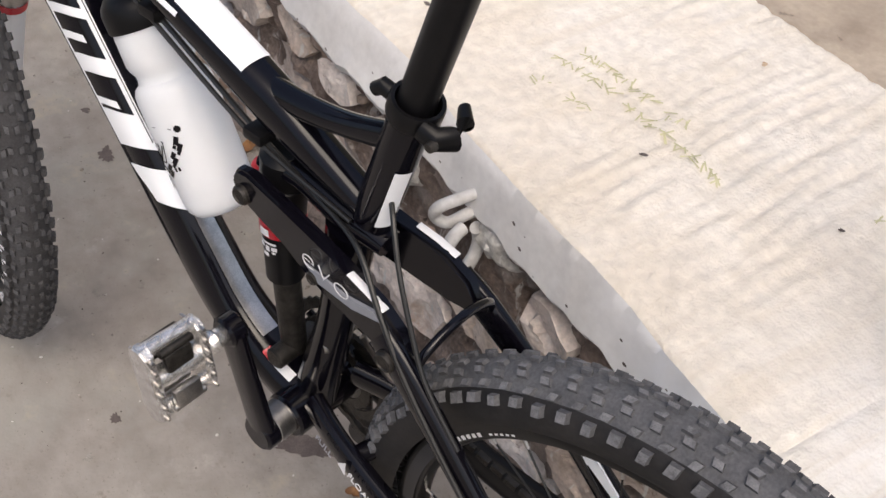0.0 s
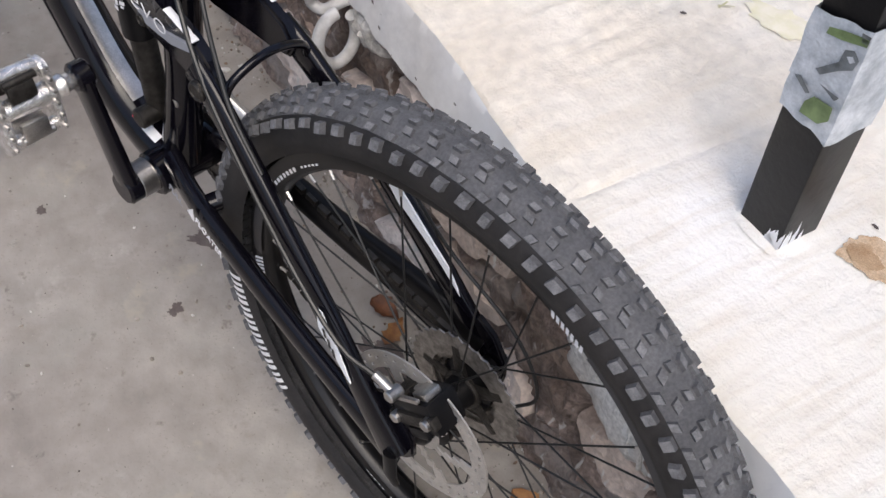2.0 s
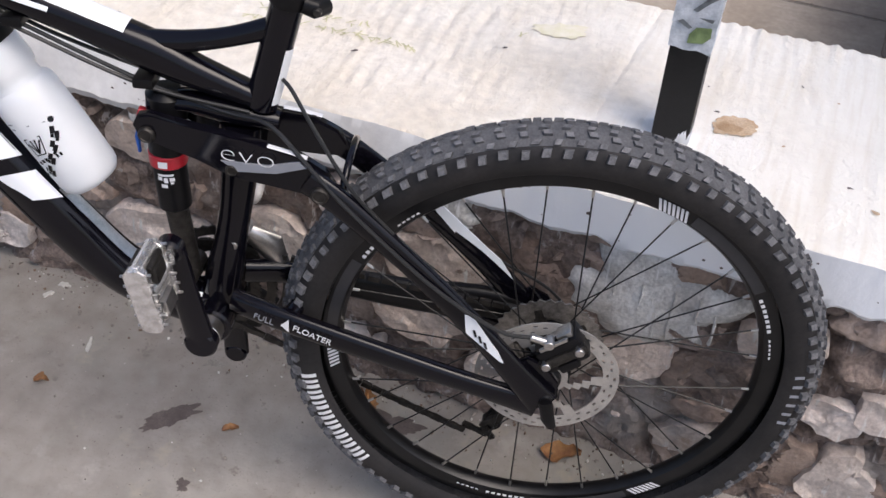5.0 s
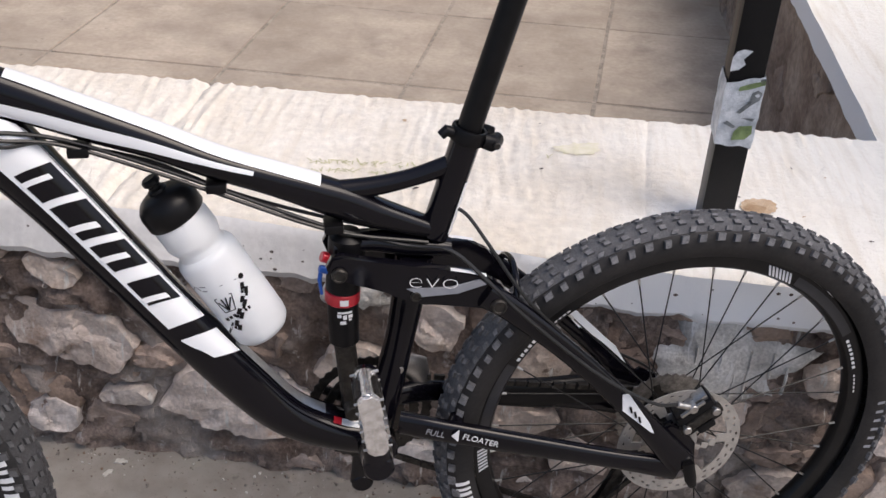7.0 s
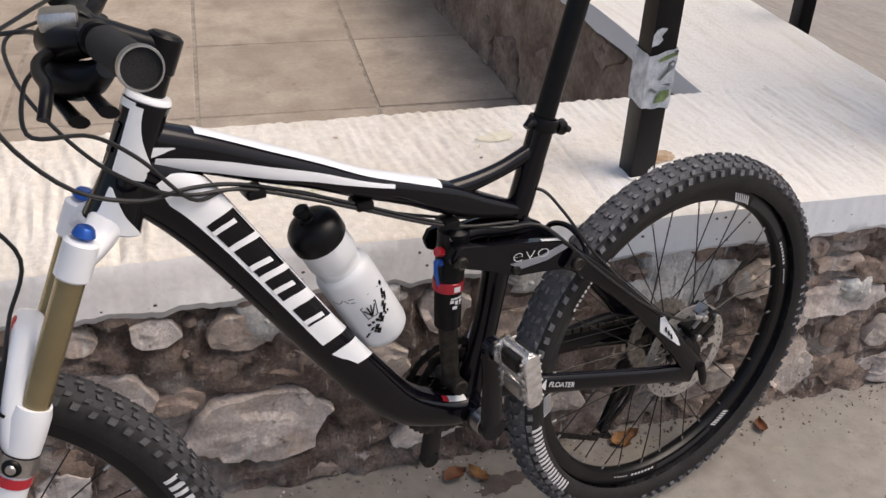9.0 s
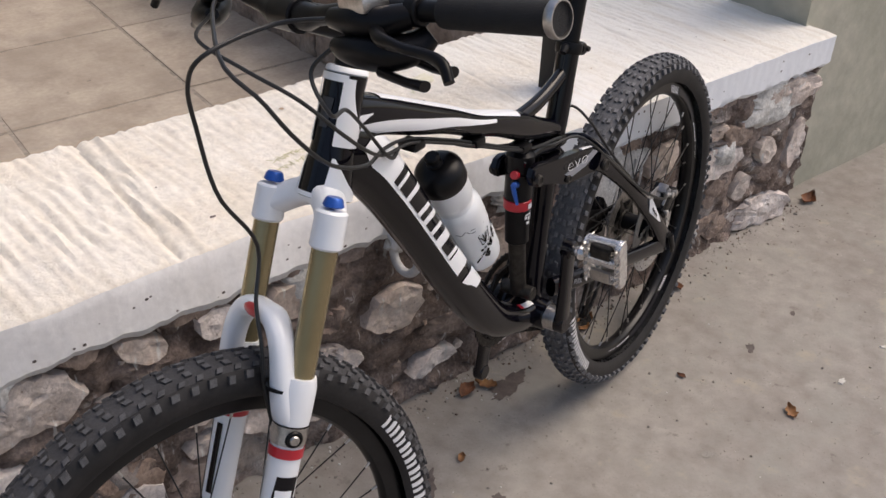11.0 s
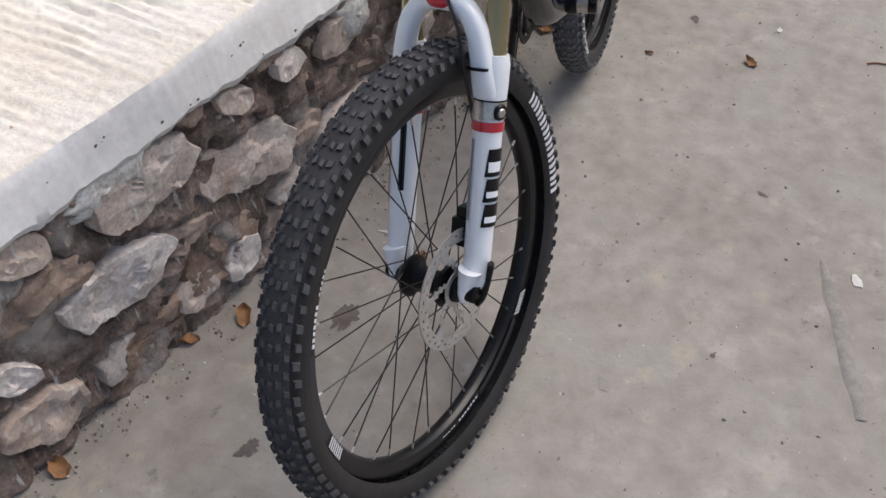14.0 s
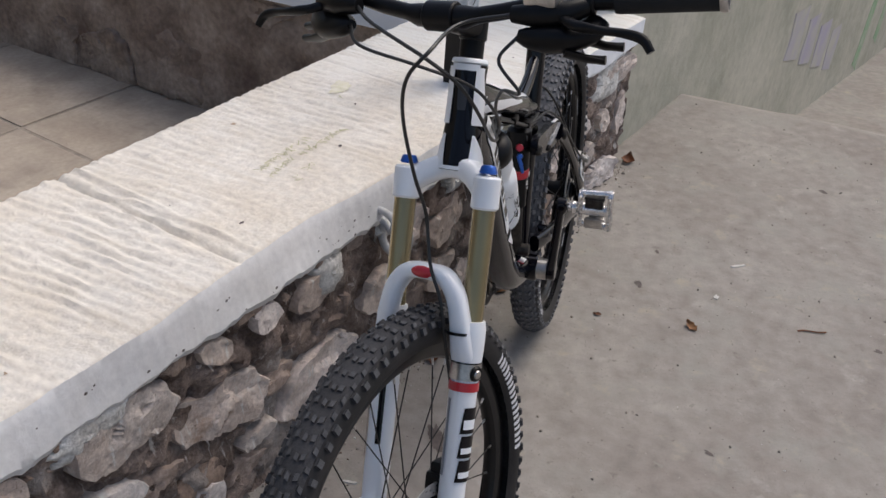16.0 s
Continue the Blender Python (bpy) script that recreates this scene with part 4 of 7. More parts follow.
frame_tube("shock_mount_arch", [(0.487, 0, 0.685, 0.020, 0.012), (0.44, 0, 0.688, 0.018, 0.014), (0.39, 0, 0.680, 0.020, 0.016), (0.34, 0, 0.672, 0.014, 0.012)], steps=16)
for sgn in (1, -1):
    frame_tube("chainstay", [(0.405, 0.030 * sgn, 0.418, 0.011, 0.017), (0.34, 0.046 * sgn, 0.408, 0.010, 0.017), (0.22, 0.058 * sgn, 0.380, 0.010, 0.016), (0.10, 0.066 * sgn, 0.350, 0.010, 0.015), (0.01, 0.071 * sgn, 0.327, 0.009, 0.019)], steps=24, power=2.6)
    if sgn < 0:
        frame_tube("chainstay_guard", [(0.30, -0.050, 0.402, 0.012, 0.020), (0.20, -0.060, 0.380, 0.012, 0.024), (0.09, -0.068, 0.368, 0.012, 0.030), (0.02, -0.072, 0.352, 0.011, 0.026)], M_PLASTIC, steps=14, power=2.6, label="black rubber chainstay guard")
    frame_tube("seatstay", [(0.300, 0.050 * sgn, 0.628, 0.009, 0.018), (0.262, 0.054 * sgn, 0.603, 0.009, 0.017), (0.18, 0.062 * sgn, 0.532, 0.009, 0.015), (0.10, 0.068 * sgn, 0.450, 0.009, 0.016), (0.045, 0.072 * sgn, 0.385, 0.009, 0.018), (0.005, 0.073 * sgn, 0.335, 0.009, 0.022)], steps=26, power=2.6)
    rock = [(0.499, 0.672), (0.492, 0.686), (0.478, 0.689), (0.437, 0.677), (0.369, 0.667), (0.308, 0.657), (0.280, 0.641), (0.268, 0.622), (0.276, 0.605), (0.300, 0.607), (0.345, 0.612), (0.377, 0.612), (0.402, 0.622), (0.430, 0.635), (0.466, 0.648), (0.493, 0.656)]
    bm = bmesh.new()
    plate(bm, rock, sgn * 0.026, sgn * 0.040, 0.003, curve=lambda x, z: sgn * 0.012 * max(0.0, min(1.0, (0.42 - x) / 0.15)))
    part("rocker_link", bm, M_BLACK, bike, "black rocker link")
    for x, z, y, r in ((0.483, 0.663, 0.041, 0.011), (0.2845, 0.6155, 0.060, 0.012), (0.388, 0.628, 0.043, 0.008)):
        bm = bmesh.new()
        cylinder(bm, (x, sgn * (y - 0.012), z), (x, sgn * (y + 0.004), z), r, r * 0.9, 18, 0.001)
        revolve(bm, [(r * 0.55, 0), (r * 0.62, 0.0012), (r * 0.75, 0.0012), (r * 0.82, 0)], 18, Matrix.Translation((x, sgn * (y + 0.004), z)) @ Matrix.Rotation(radians(-90 * sgn), 4, "X"))
        part("pivot_bolt", bm, M_DARKMETAL, bike)
bm = bmesh.new()
cylinder(bm, (0.469, 0, 0.702), (0.472, 0, 0.660), 0.0235, 0.0235, 24, 0.007)
cylinder(bm, (0.472, 0, 0.665), (0.4765, 0, 0.618), 0.0225, 0.0225, 24, 0.002)
cylinder(bm, (0.4768, 0, 0.603), (0.4755, 0, 0.538), 0.0205, 0.0200, 24, 0.002)
shock = part("rear_shock", bm, M_PLASTIC, bike, "black air shock with a red ring")
bm = bmesh.new()
cylinder(bm, (0.4765, 0, 0.619), (0.477, 0, 0.602), 0.0232, 0.0228, 24, 0.001)
part("shock_ring", bm, M_RED, shock, "red anodised ring")
bm = bmesh.new()
cylinder(bm, (0.4755, 0, 0.540), (0.466, 0, 0.43), 0.0145, 0.0140, 20, 0.001)
part("shock_shaft", bm, M_DARKMETAL, shock)
bm = bmesh.new()
cylinder(bm, (0.466, -0.030, 0.436), (0.466, 0.030, 0.436), 0.0125, 0.0125, 20, 0.002)
part("shock_eye", bm, M_DARKMETAL, shock, "dark lower shock bolt")

# fork, stem and handlebar
for sgn in (1, -1):
    v = 0.065 * sgn
    bm = bmesh.new()
    cylinder(bm, on_axis(0.62, 0.032, v), on_axis(0.80, 0.032, v), 0.016, 0.016, 28)
    steered(bm)
    part("stanchion", bm, M_GOLD, bike, "gold-coated fork stanchion")
    bm = bmesh.new()
    c = [on_axis(z, 0.034, v) for z in (0.648, 0.637, 0.61, 0.57, 0.45, 0.40, 0.352)]
    rr = (0.0205, 0.0230, 0.0228, 0.0205, 0.0195, 0.0195, 0.0185)
    tube(bm, [(*p, r, r) for p, r in zip(c, rr)], 24)
    steered(bm)
    part("lower_leg", bm, M_WHITE, bike, "white lower fork leg")
    bm = bmesh.new()
    cylinder(bm, on_axis(0.792, 0.032, v), on_axis(0.835, 0.032, v), 0.0200, 0.0195, 28, 0.003)
    steered(bm)
    part("crown_leg", bm, M_WHITE, bike)
    bm = bmesh.new()
    cylinder(bm, on_axis(0.838, 0.032, v), on_axis(0.849, 0.032, v), 0.0130, 0.0105, 20, 0.002)
    steered(bm)
    part("fork_knob", bm, M_BLUE, bike, "blue anodised adjuster")
bm = bmesh.new()
rows = []
for k in range(13):
    s = -1 + 2 * k / 12
    p = on_axis(0.812 + 0.020 * (1 - s * s), 0.030 * (0.25 + 0.75 * s * s), 0.062 * s)
    rows.append((*p, 0.021 - 0.004 * s * s, 0.018 - 0.002 * s * s))
tube(bm, rows, 18, side=tuple(AHEAD), power=2.6)
steered(bm)
part("fork_crown", bm, M_WHITE, bike, "white forged fork crown")
bm = bmesh.new()
rows = []
half = [(0.064, -0.006, 0.040, 0.015, 0.018), (0.064, 0.006, 0.044, 0.016, 0.0185), (0.062, 0.026, 0.050, 0.015, 0.0165), (0.058, 0.055, 0.055, 0.014, 0.0145), (0.049, 0.084, 0.057, 0.015, 0.0138), (0.029, 0.105, 0.057, 0.017, 0.0125), (0.0, 0.108, 0.057, 0.018, 0.0115)]
for v, h, ahead, a, b in spline(half + [(-v, h, ahead, a, b) for v, h, ahead, a, b in half[-2::-1]], 41):
    rows.append((*on_axis(0.605 + h, ahead, v), a, b))
tube(bm, rows, 16, side=tuple(AHEAD), power=2.6)
steered(bm)
part("fork_arch", bm, M_WHITE, bike, "white fork arch")

bm = bmesh.new()
cylinder(bm, on_axis(0.9625), on_axis(0.9700), 0.0264, 0.0256, 28, 0.002)
part("headset_ring", bm, M_WHITE, bike, "white headset ring")
bm = bmesh.new()
cylinder(bm, on_axis(0.970), on_axis(1.034), 0.0175, 0.0175, 24, 0.002)
steered(bm)
part("steerer_spacer", bm, M_PLASTIC, bike)
STEM_B = on_axis(1.013)
STEM_F = STEM_B + Vector((0.083, 0, 0.036))
bm = bmesh.new()
tube(bm, [(*STEM_B, 0.019, 0.021), (*STEM_B.lerp(STEM_F, 0.25), 0.017, 0.018), (*STEM_B.lerp(STEM_F, 0.8), 0.018, 0.017), (*STEM_F, 0.023, 0.020)], 20, power=3)
cylinder(bm, STEM_B - AXIS * 0.021, STEM_B + AXIS * 0.021, 0.020, 0.020, 24, 0.002)
cylinder(bm, STEM_F - Vector((0, 0.023, 0)), STEM_F + Vector((0, 0.023, 0)), 0.0205, 0.0205, 24, 0.002)
steered(bm)
part("stem", bm, M_PLASTIC, bike, "black alloy stem")


def bar_point(v):
    s = abs(v)
    rise = 0.020 * min(1.0, max(0.0, (s - 0.035) / 0.11))
    sweep = 0.19 * max(0.0, s - 0.09)
    return Vector((STEM_F.x - sweep, v, STEM_F.z + rise + 0.03 * max(0.0, s - 0.12)))


bm = bmesh.new()
rows = []
for k in range(41):
    v = -0.357 + 0.714 * k / 40
    r = 0.0158 if abs(v) < 0.05 else 0.0112
    rows.append((*bar_point(v), r, r))
tube(bm, rows, 16, side=(1, 0, 0))
steered(bm)
part("handlebar", bm, M_PLASTIC, bike, "black riser handlebar")
for sgn in (1, -1):
    bm = bmesh.new()
    tube(bm, [(*bar_point(sgn * v), r, r) for v, r in ((0.237, 0.0155), (0.242, 0.0163), (0.352, 0.0163), (0.367, 0.0165))], 24, side=(1, 0, 0))
    steered(bm)
    grip = part("grip", bm, M_GRIP, bike, "black rubber grip")
    bm = bmesh.new()
    d = (bar_point(sgn * 0.364) - bar_point(sgn * 0.352)).normalized()
    revolve(bm, [(0.0158, 0.003), (0.0175, 0.003), (0.0182, 0.006), (0.0182, 0.010), (0.0175, 0.0125), (0.0160, 0.0125), (0.0158, 0.003)], 32, Matrix.Translation(bar_point(sgn * 0.358)) @ d.to_track_quat('Z', 'Y').to_matrix().to_4x4())
    steered(bm)
    part("grip_collar", bm, M_STEEL, grip, "silver lock-on collar")


# ---- decals and small parts of the bicycle ----
def ring_point(rows, s, a, off=0.0, power=2.0):
    """A point on a tube's skin: s along it from 0 to 1, a round it in degrees (0 left, 90 below or ahead)."""
    k = min(int(s * (len(rows) - 1)), len(rows) - 2)
    f = s * (len(rows) - 1) - k
    row = rows[k] * (1 - f) + rows[k + 1] * f
    t = Vector(rows[k + 1][:3] - rows[k][:3]).normalized()
    sd = Vector((0, 1, 0))
    sd = (sd - t * sd.dot(t)).normalized()
    u = t.cross(sd)
    c, d = math.cos(radians(a)), math.sin(radians(a))
    c2 = math.copysign(abs(c) ** (2 / power), c)
    d2 = math.copysign(abs(d) ** (2 / power), d)
    p = Vector(row[:3]) + sd * (row[3] * c2) + u * (row[4] * d2)
    return p + (sd * c + u * d) * off


def at_x(rows, x):
    """How far along a tube (0 to 1) its middle line reaches x."""
    best = min(range(len(rows)), key=lambda i: abs(rows[i][0] - x))
    return best / (len(rows) - 1)


def skin_patch(name, rows, s0, s1, low, high, mat, parent, label="", power=2.0, off=0.0012, n=22, m=6, turn=False, skew=0.0):
    """A decal on a tube, between two lines low(t) and high(t) of degrees, t from 0 to 1 along it."""
    bm = bmesh.new()
    grid = []
    for i in range(n + 1):
        t = i / n
        grid.append([bm.verts.new(ring_point(rows, s0 + (s1 - s0) * t + skew * (k / m - 0.5), low(t) + (high(t) - low(t)) * k / m, off, power)) for k in range(m + 1)])
    for i in range(n):
        for k in range(m):
            bm.faces.new((grid[i][k], grid[i + 1][k], grid[i + 1][k + 1], grid[i][k + 1]))
    if turn:
        steered(bm)
    return part(name, bm, mat, parent, label)


TT = spline(TOP_TUBE, 80)
DT = spline(DOWN_TUBE, 88)
top_tube = bpy.data.objects["top_tube"]
down_tube = bpy.data.objects["down_tube"]
head_tube = bpy.data.objects["head_tube"]
skin_patch("top_stripe", TT, at_x(TT, 0.845), at_x(TT, 0.507), lambda t: -128, lambda t: -58 + 16 * t, M_WHITE, top_tube, "white stripe", 2.5)
skin_patch("side_stripe", TT, at_x(TT, 0.885), at_x(TT, 0.58), lambda t: 10 - 40 * t, lambda t: 50 - 64 * t, M_WHITE, top_tube, "white stripe", 2.5)
skin_patch("side_stripe", TT, at_x(TT, 0.862), at_x(TT, 0.60), lambda t: 170 + 40 * t, lambda t: 130 + 64 * t, M_WHITE, top_tube, "white stripe", 2.5)
# white panel with four black blocks along the down tube
s_a, s_b = at_x(DT, 0.893), at_x(DT, 0.680)
skin_patch("side_panel", DT, s_a, s_b, lambda t: -70 + 40 * max(0, 0.16 - t) / 0.16, lambda t: 8 - 14 * max(0, 0.12 - t) / 0.12, M_WHITE, down_tube, "white decal panel", 2.6, n=34, skew=-0.02)
skin_patch("panel_tip", DT, at_x(DT, 0.672), at_x(DT, 0.645), lambda t: -68, lambda t: 8 - 16 * t, M_WHITE, down_tube, "white decal tip", 2.6, skew=-0.02)
skin_patch("panel_edge", DT, at_x(DT, 0.862), s_b, lambda t: -67, lambda t: -65, M_BLACK, down_tube, "thin black line", 2.6, off=0.0018, n=34, m=1)
for x0, x1, notch in ((0.834, 0.809, 0.30), (0.800, 0.774, 0.62), (0.765, 0.741, 0.45), (0.731, 0.706, 0.70)):
    a, b = at_x(DT, x0), at_x(DT, x1)
    block = skin_patch("panel_block", DT, a, b, lambda t: -57, lambda t: 2, M_BLACK, down_tube, "black slanted block", 2.6, off=0.0018, n=6, skew=-0.020)
    c = a + (b - a) * notch
    skin_patch("block_notch", DT, c - 0.0048, c + 0.0048, lambda t: -36, lambda t: 3.2, M_WHITE, down_tube, "white notch", 2.6, off=0.0024, n=2, skew=-0.014)
# bare guard strip and labels on top of the down tube
skin_patch("cable_guard", DT, at_x(DT, 0.640), at_x(DT, 0.515), lambda t: -102, lambda t: -74, M_STEEL, down_tube, "bright metal strip", 2.6)
skin_patch("label_strip", DT, at_x(DT, 0.492), at_x(DT, 0.455), lambda t: -74, lambda t: -52, M_WHITE, down_tube, "white and red warning label", 2.6)
skin_patch("label_strip", DT, at_x(DT, 0.502), at_x(DT, 0.492), lambda t: -74, lambda t: -52, M_RED, down_tube, "red label end", 2.6)

HT = np.array([[*top, 0.0265, 0.0265], [*top.lerp(low, 0.3), 0.026, 0.026], [*top.lerp(low, 0.6), 0.0275, 0.0275], [*top.lerp(low, 0.85), 0.0315, 0.0315], [*low, 0.0345, 0.0345]])
for sgn in (1, -1):
    f = (lambda a: a) if sgn > 0 else (lambda a: 180 - a)
    # degrees round the head tube: 0 left, 90 ahead, -90 behind
    skin_patch("head_chevron", HT, 0.02, 0.47, lambda t: f(56), lambda t: f(25 - 105 * t ** 2.2), M_WHITE, head_tube, "white chevron", n=12)
    skin_patch("head_chevron", HT, 0.56, 0.985, lambda t: f(50 + 12 * t), lambda t: f(42 - 92 * t), M_WHITE, head_tube, "white chevron", n=12)
skin_patch("head_chevron", TT, at_x(TT, 0.902), at_x(TT, 0.868), lambda t: -4 - 6 * t, lambda t: 20 - 28 * t, M_WHITE, top_tube, "white chevron point", 2.5, n=6)
skin_patch("head_badge", HT, 0.16, 0.36, lambda t: 108 - 6 * t, lambda t: 72 + 6 * t, M_RIMBAND, head_tube, "small grey shield", n=6, off=0.0016)
skin_patch("head_border", HT, 0.0, 0.05, lambda t: 135, lambda t: 45, M_WHITE, head_tube, "white border", n=2)
skin_patch("head_border", HT, 0.93, 0.99, lambda t: 135, lambda t: 45, M_WHITE, head_tube, "white border", n=2)


def lettering(name, body, size, m, mat, parent, label="", thin=0.0):
    cu = bpy.data.curves.new(name, "FONT")
    cu.body = body
    cu.size = size
    cu.extrude = 0.0003
    cu.offset = -thin
    cu.resolution_u = 3
    tmp = bpy.data.objects.new(name, cu)
    scene.collection.objects.link(tmp)
    me = bpy.data.meshes.new_from_object(tmp.evaluated_get(bpy.context.evaluated_depsgraph_get()))
    bpy.data.objects.remove(tmp)
    me.materials.clear()
    me.materials.append(mat)
    ob = new(name, me)
    ob.parent = parent
    ob.matrix_local = m
    if label:
        ob["label"] = label
    return ob


def side_text(x, y, z, slope, shear=0.0):
    """A plane on the left flank: letters run backwards along the bicycle."""
    c, s = math.cos(radians(slope)), math.sin(radians(slope))
    ax, up = Vector((-c, 0, s)), Vector((s, 0, c))
    return Matrix(((ax.x, up.x + shear * ax.x, 0, x), (ax.y, up.y, 1, y), (ax.z, up.z + shear * ax.z, 0, z), (0, 0, 0, 1)))


stay_left = [o for o in bpy.data.objects if o.name.startswith("chainstay")][0]
lettering("lettering", "FULL", 0.0125, side_text(0.374, 0.0590, 0.4175, -10.5, 0.2), M_GREY, stay_left, "grey lettering")
lettering("lettering", "FLOATER", 0.0125, side_text(0.324, 0.0635, 0.4075, -12, 0.2), M_DECAL, stay_left, "white lettering")
bm = bmesh.new()
plate(bm, [(0.338, 0.4125), (0.3275, 0.422), (0.3285, 0.4015)], 0.0615, 0.0625)
part("arrow_mark", bm, M_DECAL, stay_left, "white arrow mark", smooth=False)
rockers = [o for o in bpy.data.objects if o.name.startswith("rocker_link")]
for sgn, rk in ((1, rockers[0]), (-1, rockers[1])):
    if sgn > 0:
        lettering("lettering", "evo", 0.031, side_text(0.401, 0.0484, 0.644, 1, 0.15) @ Matrix.Diagonal((1.48, 1.05, 1, 1)), M_DECAL, rk, "pale thin lettering", 0.0009)
        bm = bmesh.new()
        plate(bm, [(0.400, 0.640), (0.380, 0.628), (0.336, 0.632), (0.300, 0.645), (0.308, 0.651), (0.345, 0.641)], 0.040, 0.0436, curve=lambda x, z: 0.012 * max(0.0, min(1.0, (0.42 - x) / 0.15)))
        part("link_flash", bm, M_GREY, rk, "grey flash", smooth=False)
    bm = bmesh.new()
    tube(bm, [(0.345, sgn * 0.043, 0.6642, 0.004, 0.0008), (0.322, sgn * 0.045, 0.6602, 0.004, 0.0008), (0.300, sgn * 0.046, 0.6545, 0.004, 0.0008)], 8)
    part("link_mark", bm, M_DECAL, rk, "white bars on the link's upper edge")
stays = [o for o in bpy.data.objects if o.name.startswith("seatstay")]
bm = bmesh.new()
plate(bm, [(0.110, 0.473), (0.101, 0.474), (0.066, 0.422), (0.058, 0.405), (0.064, 0.408), (0.107, 0.446)], 0.0770, 0.0785, curve=lambda x, z: 0.004 * (0.11 - x) / 0.05)
stay_patch = part("stay_panel", bm, M_WHITE, stays[0], "white decal panel", smooth=False)
bm = bmesh.new()
for dx in (0.0, 0.007, 0.014):
    plate(bm, [(0.099 - dx, 0.4535 - 1.25 * dx), (0.096 - dx, 0.4535 - 1.25 * dx), (0.093 - dx, 0.443 - 1.25 * dx), (0.096 - dx, 0.443 - 1.25 * dx)], 0.0795, 0.0802, curve=lambda x, z: 0.004 * (0.11 - x) / 0.05)
part("stay_marks", bm, M_BLACK, stays[0], "small dark bars", smooth=False)
bm = bmesh.new()
plate(bm, [(0.163, 0.530), (0.150, 0.532), (0.092, 0.470), (0.072, 0.450), (0.044, 0.402), (0.052, 0.400), (0.095, 0.440)], -0.062, -0.060, curve=lambda x, z: 0.010 * (x - 0.10) / 0.1)
part("stay_panel", bm, M_WHITE, stays[1], "white decal panel on the inner side", smooth=False)
bm = bmesh.new()
hose(bm, [(0.262, -0.052, 0.606), (0.258, -0.040, 0.632), (0.256, 0.0, 0.645), (0.258, 0.040, 0.632), (0.262, 0.052, 0.606)], 0.0045, 10, 20)
part("seatstay_bridge", bm, M_BLACK, bike)
bm = bmesh.new()
hose(bm, [(0.330, 0.040, 0.412), (0.318, 0.0, 0.416), (0.330, -0.040, 0.412)], 0.011, 12, 14)
part("chainstay_bridge", bm, M_BLACK, bike)


# wheel decals
def arc_bar(bm, r0, r1, a0, a1, z, lean=0.0, n=3, skew=0.0):
    """A bar on a wheel's left flank, from angle a0 to a1 in degrees."""
    lo, hi = [], []
    for i in range(n + 1):
        a = radians(a0 + (a1 - a0) * i / n)
        b = radians(a0 + skew + (a1 - a0) * i / n)
        lo.append(bm.verts.new((r0 * math.cos(a), r0 * math.sin(a), z)))
        hi.append(bm.verts.new((r1 * math.cos(b), r1 * math.sin(b), z - lean)))
    for i in range(n):
        bm.faces.new((lo[i], lo[i + 1], hi[i + 1], hi[i]))


def wheel_decals(wheel, count, hatch, word0, word1, mark, base):
    """Angles are degrees from straight ahead, rising upwards; base turns them into the wheel's own."""
    k = lambda a: -a - base
    n = 9
    skin = lambda r: 0.0310 * math.sqrt(1 - ((r - 0.3112) / 0.0305) ** 2) + 0.0007
    for i in range(2 * n):
        a = word0 + (word1 - word0) * (i + 0.15) / (2 * n)
        b = a + (word1 - word0) * (0.62 if i % 2 else 0.50) / (2 * n)
        bm = bmesh.new()
        cuts = (0.3010, 0.3060, 0.3110, 0.3160, 0.3210)
        for r0, r1 in zip(cuts, cuts[1:]):
            arc_bar(bm, r0, r1, k(a), k(b), skin(r0), skin(r0) - skin(r1), 1)
        part("sidewall_bar", bm, M_DECAL, wheel, "white bar on the sidewall", smooth=False)
    bm = bmesh.new()
    for i in range(3 if count == 3 else 0):
        a = mark + 6.0 * i
        arc_bar(bm, 0.306, 0.318, k(a), k(a + 0.9), 0.0315, 0.001, 1)
        arc_bar(bm, 0.306, 0.318, k(a + 3), k(a + 3.9), 0.0315, 0.001, 1)
    if count == 3:
        part("tyre_mark", bm, M_GREY, wheel, "grey outline bars on the sidewall", smooth=False)
    for t in range(count):
        h = hatch + 120 * t
        bm = bmesh.new()
        for i in range(7):
            a = h - 4.2 + 1.2 * i
            arc_bar(bm, 0.2705, 0.2845, k(a), k(a + 0.75), 0.0146, 0.0002, 1, skew=1.6)
        part("rim_hatch", bm, M_DECAL, wheel, "white hatched rim sticker", smooth=False)
        bm = bmesh.new()
        for i in range(7):
            a = h + 35.0 + 1.75 * i
            arc_bar(bm, 0.2730, 0.2775, k(a), k(a + 1.1), 0.0146, 0.0, 1)
        for i in range(5):
            a = h + 49.0 + 1.5 * i
            arc_bar(bm, 0.2740, 0.2762, k(a), k(a + 0.9), 0.0146, 0.0, 1)
        part("rim_word", bm, M_DECAL, wheel, "small white bars on the rim", smooth=False)
        bm = bmesh.new()
        arc_bar(bm, 0.2713, 0.2850, k(h + 4.8), k(h + 33), 0.0144, 0.0002, 14)
        part("rim_band", bm, M_RIMBAND, wheel, "grey rim band", smooth=False)


wheel_decals(rear_wheel, 3, 115.6, -42, -9, 174, math.degrees(0.4))
wheel_decals(front_wheel, 2, -132, 151, 190, -20, 0.0)

# fork decals: degrees round a leg, 0 left, 90 ahead
def leg_rows(v, z0, z1, r):
    return np.array([[*on_axis(z0 + (z1 - z0) * i / 8, 0.034, v), r, r] for i in range(9)])


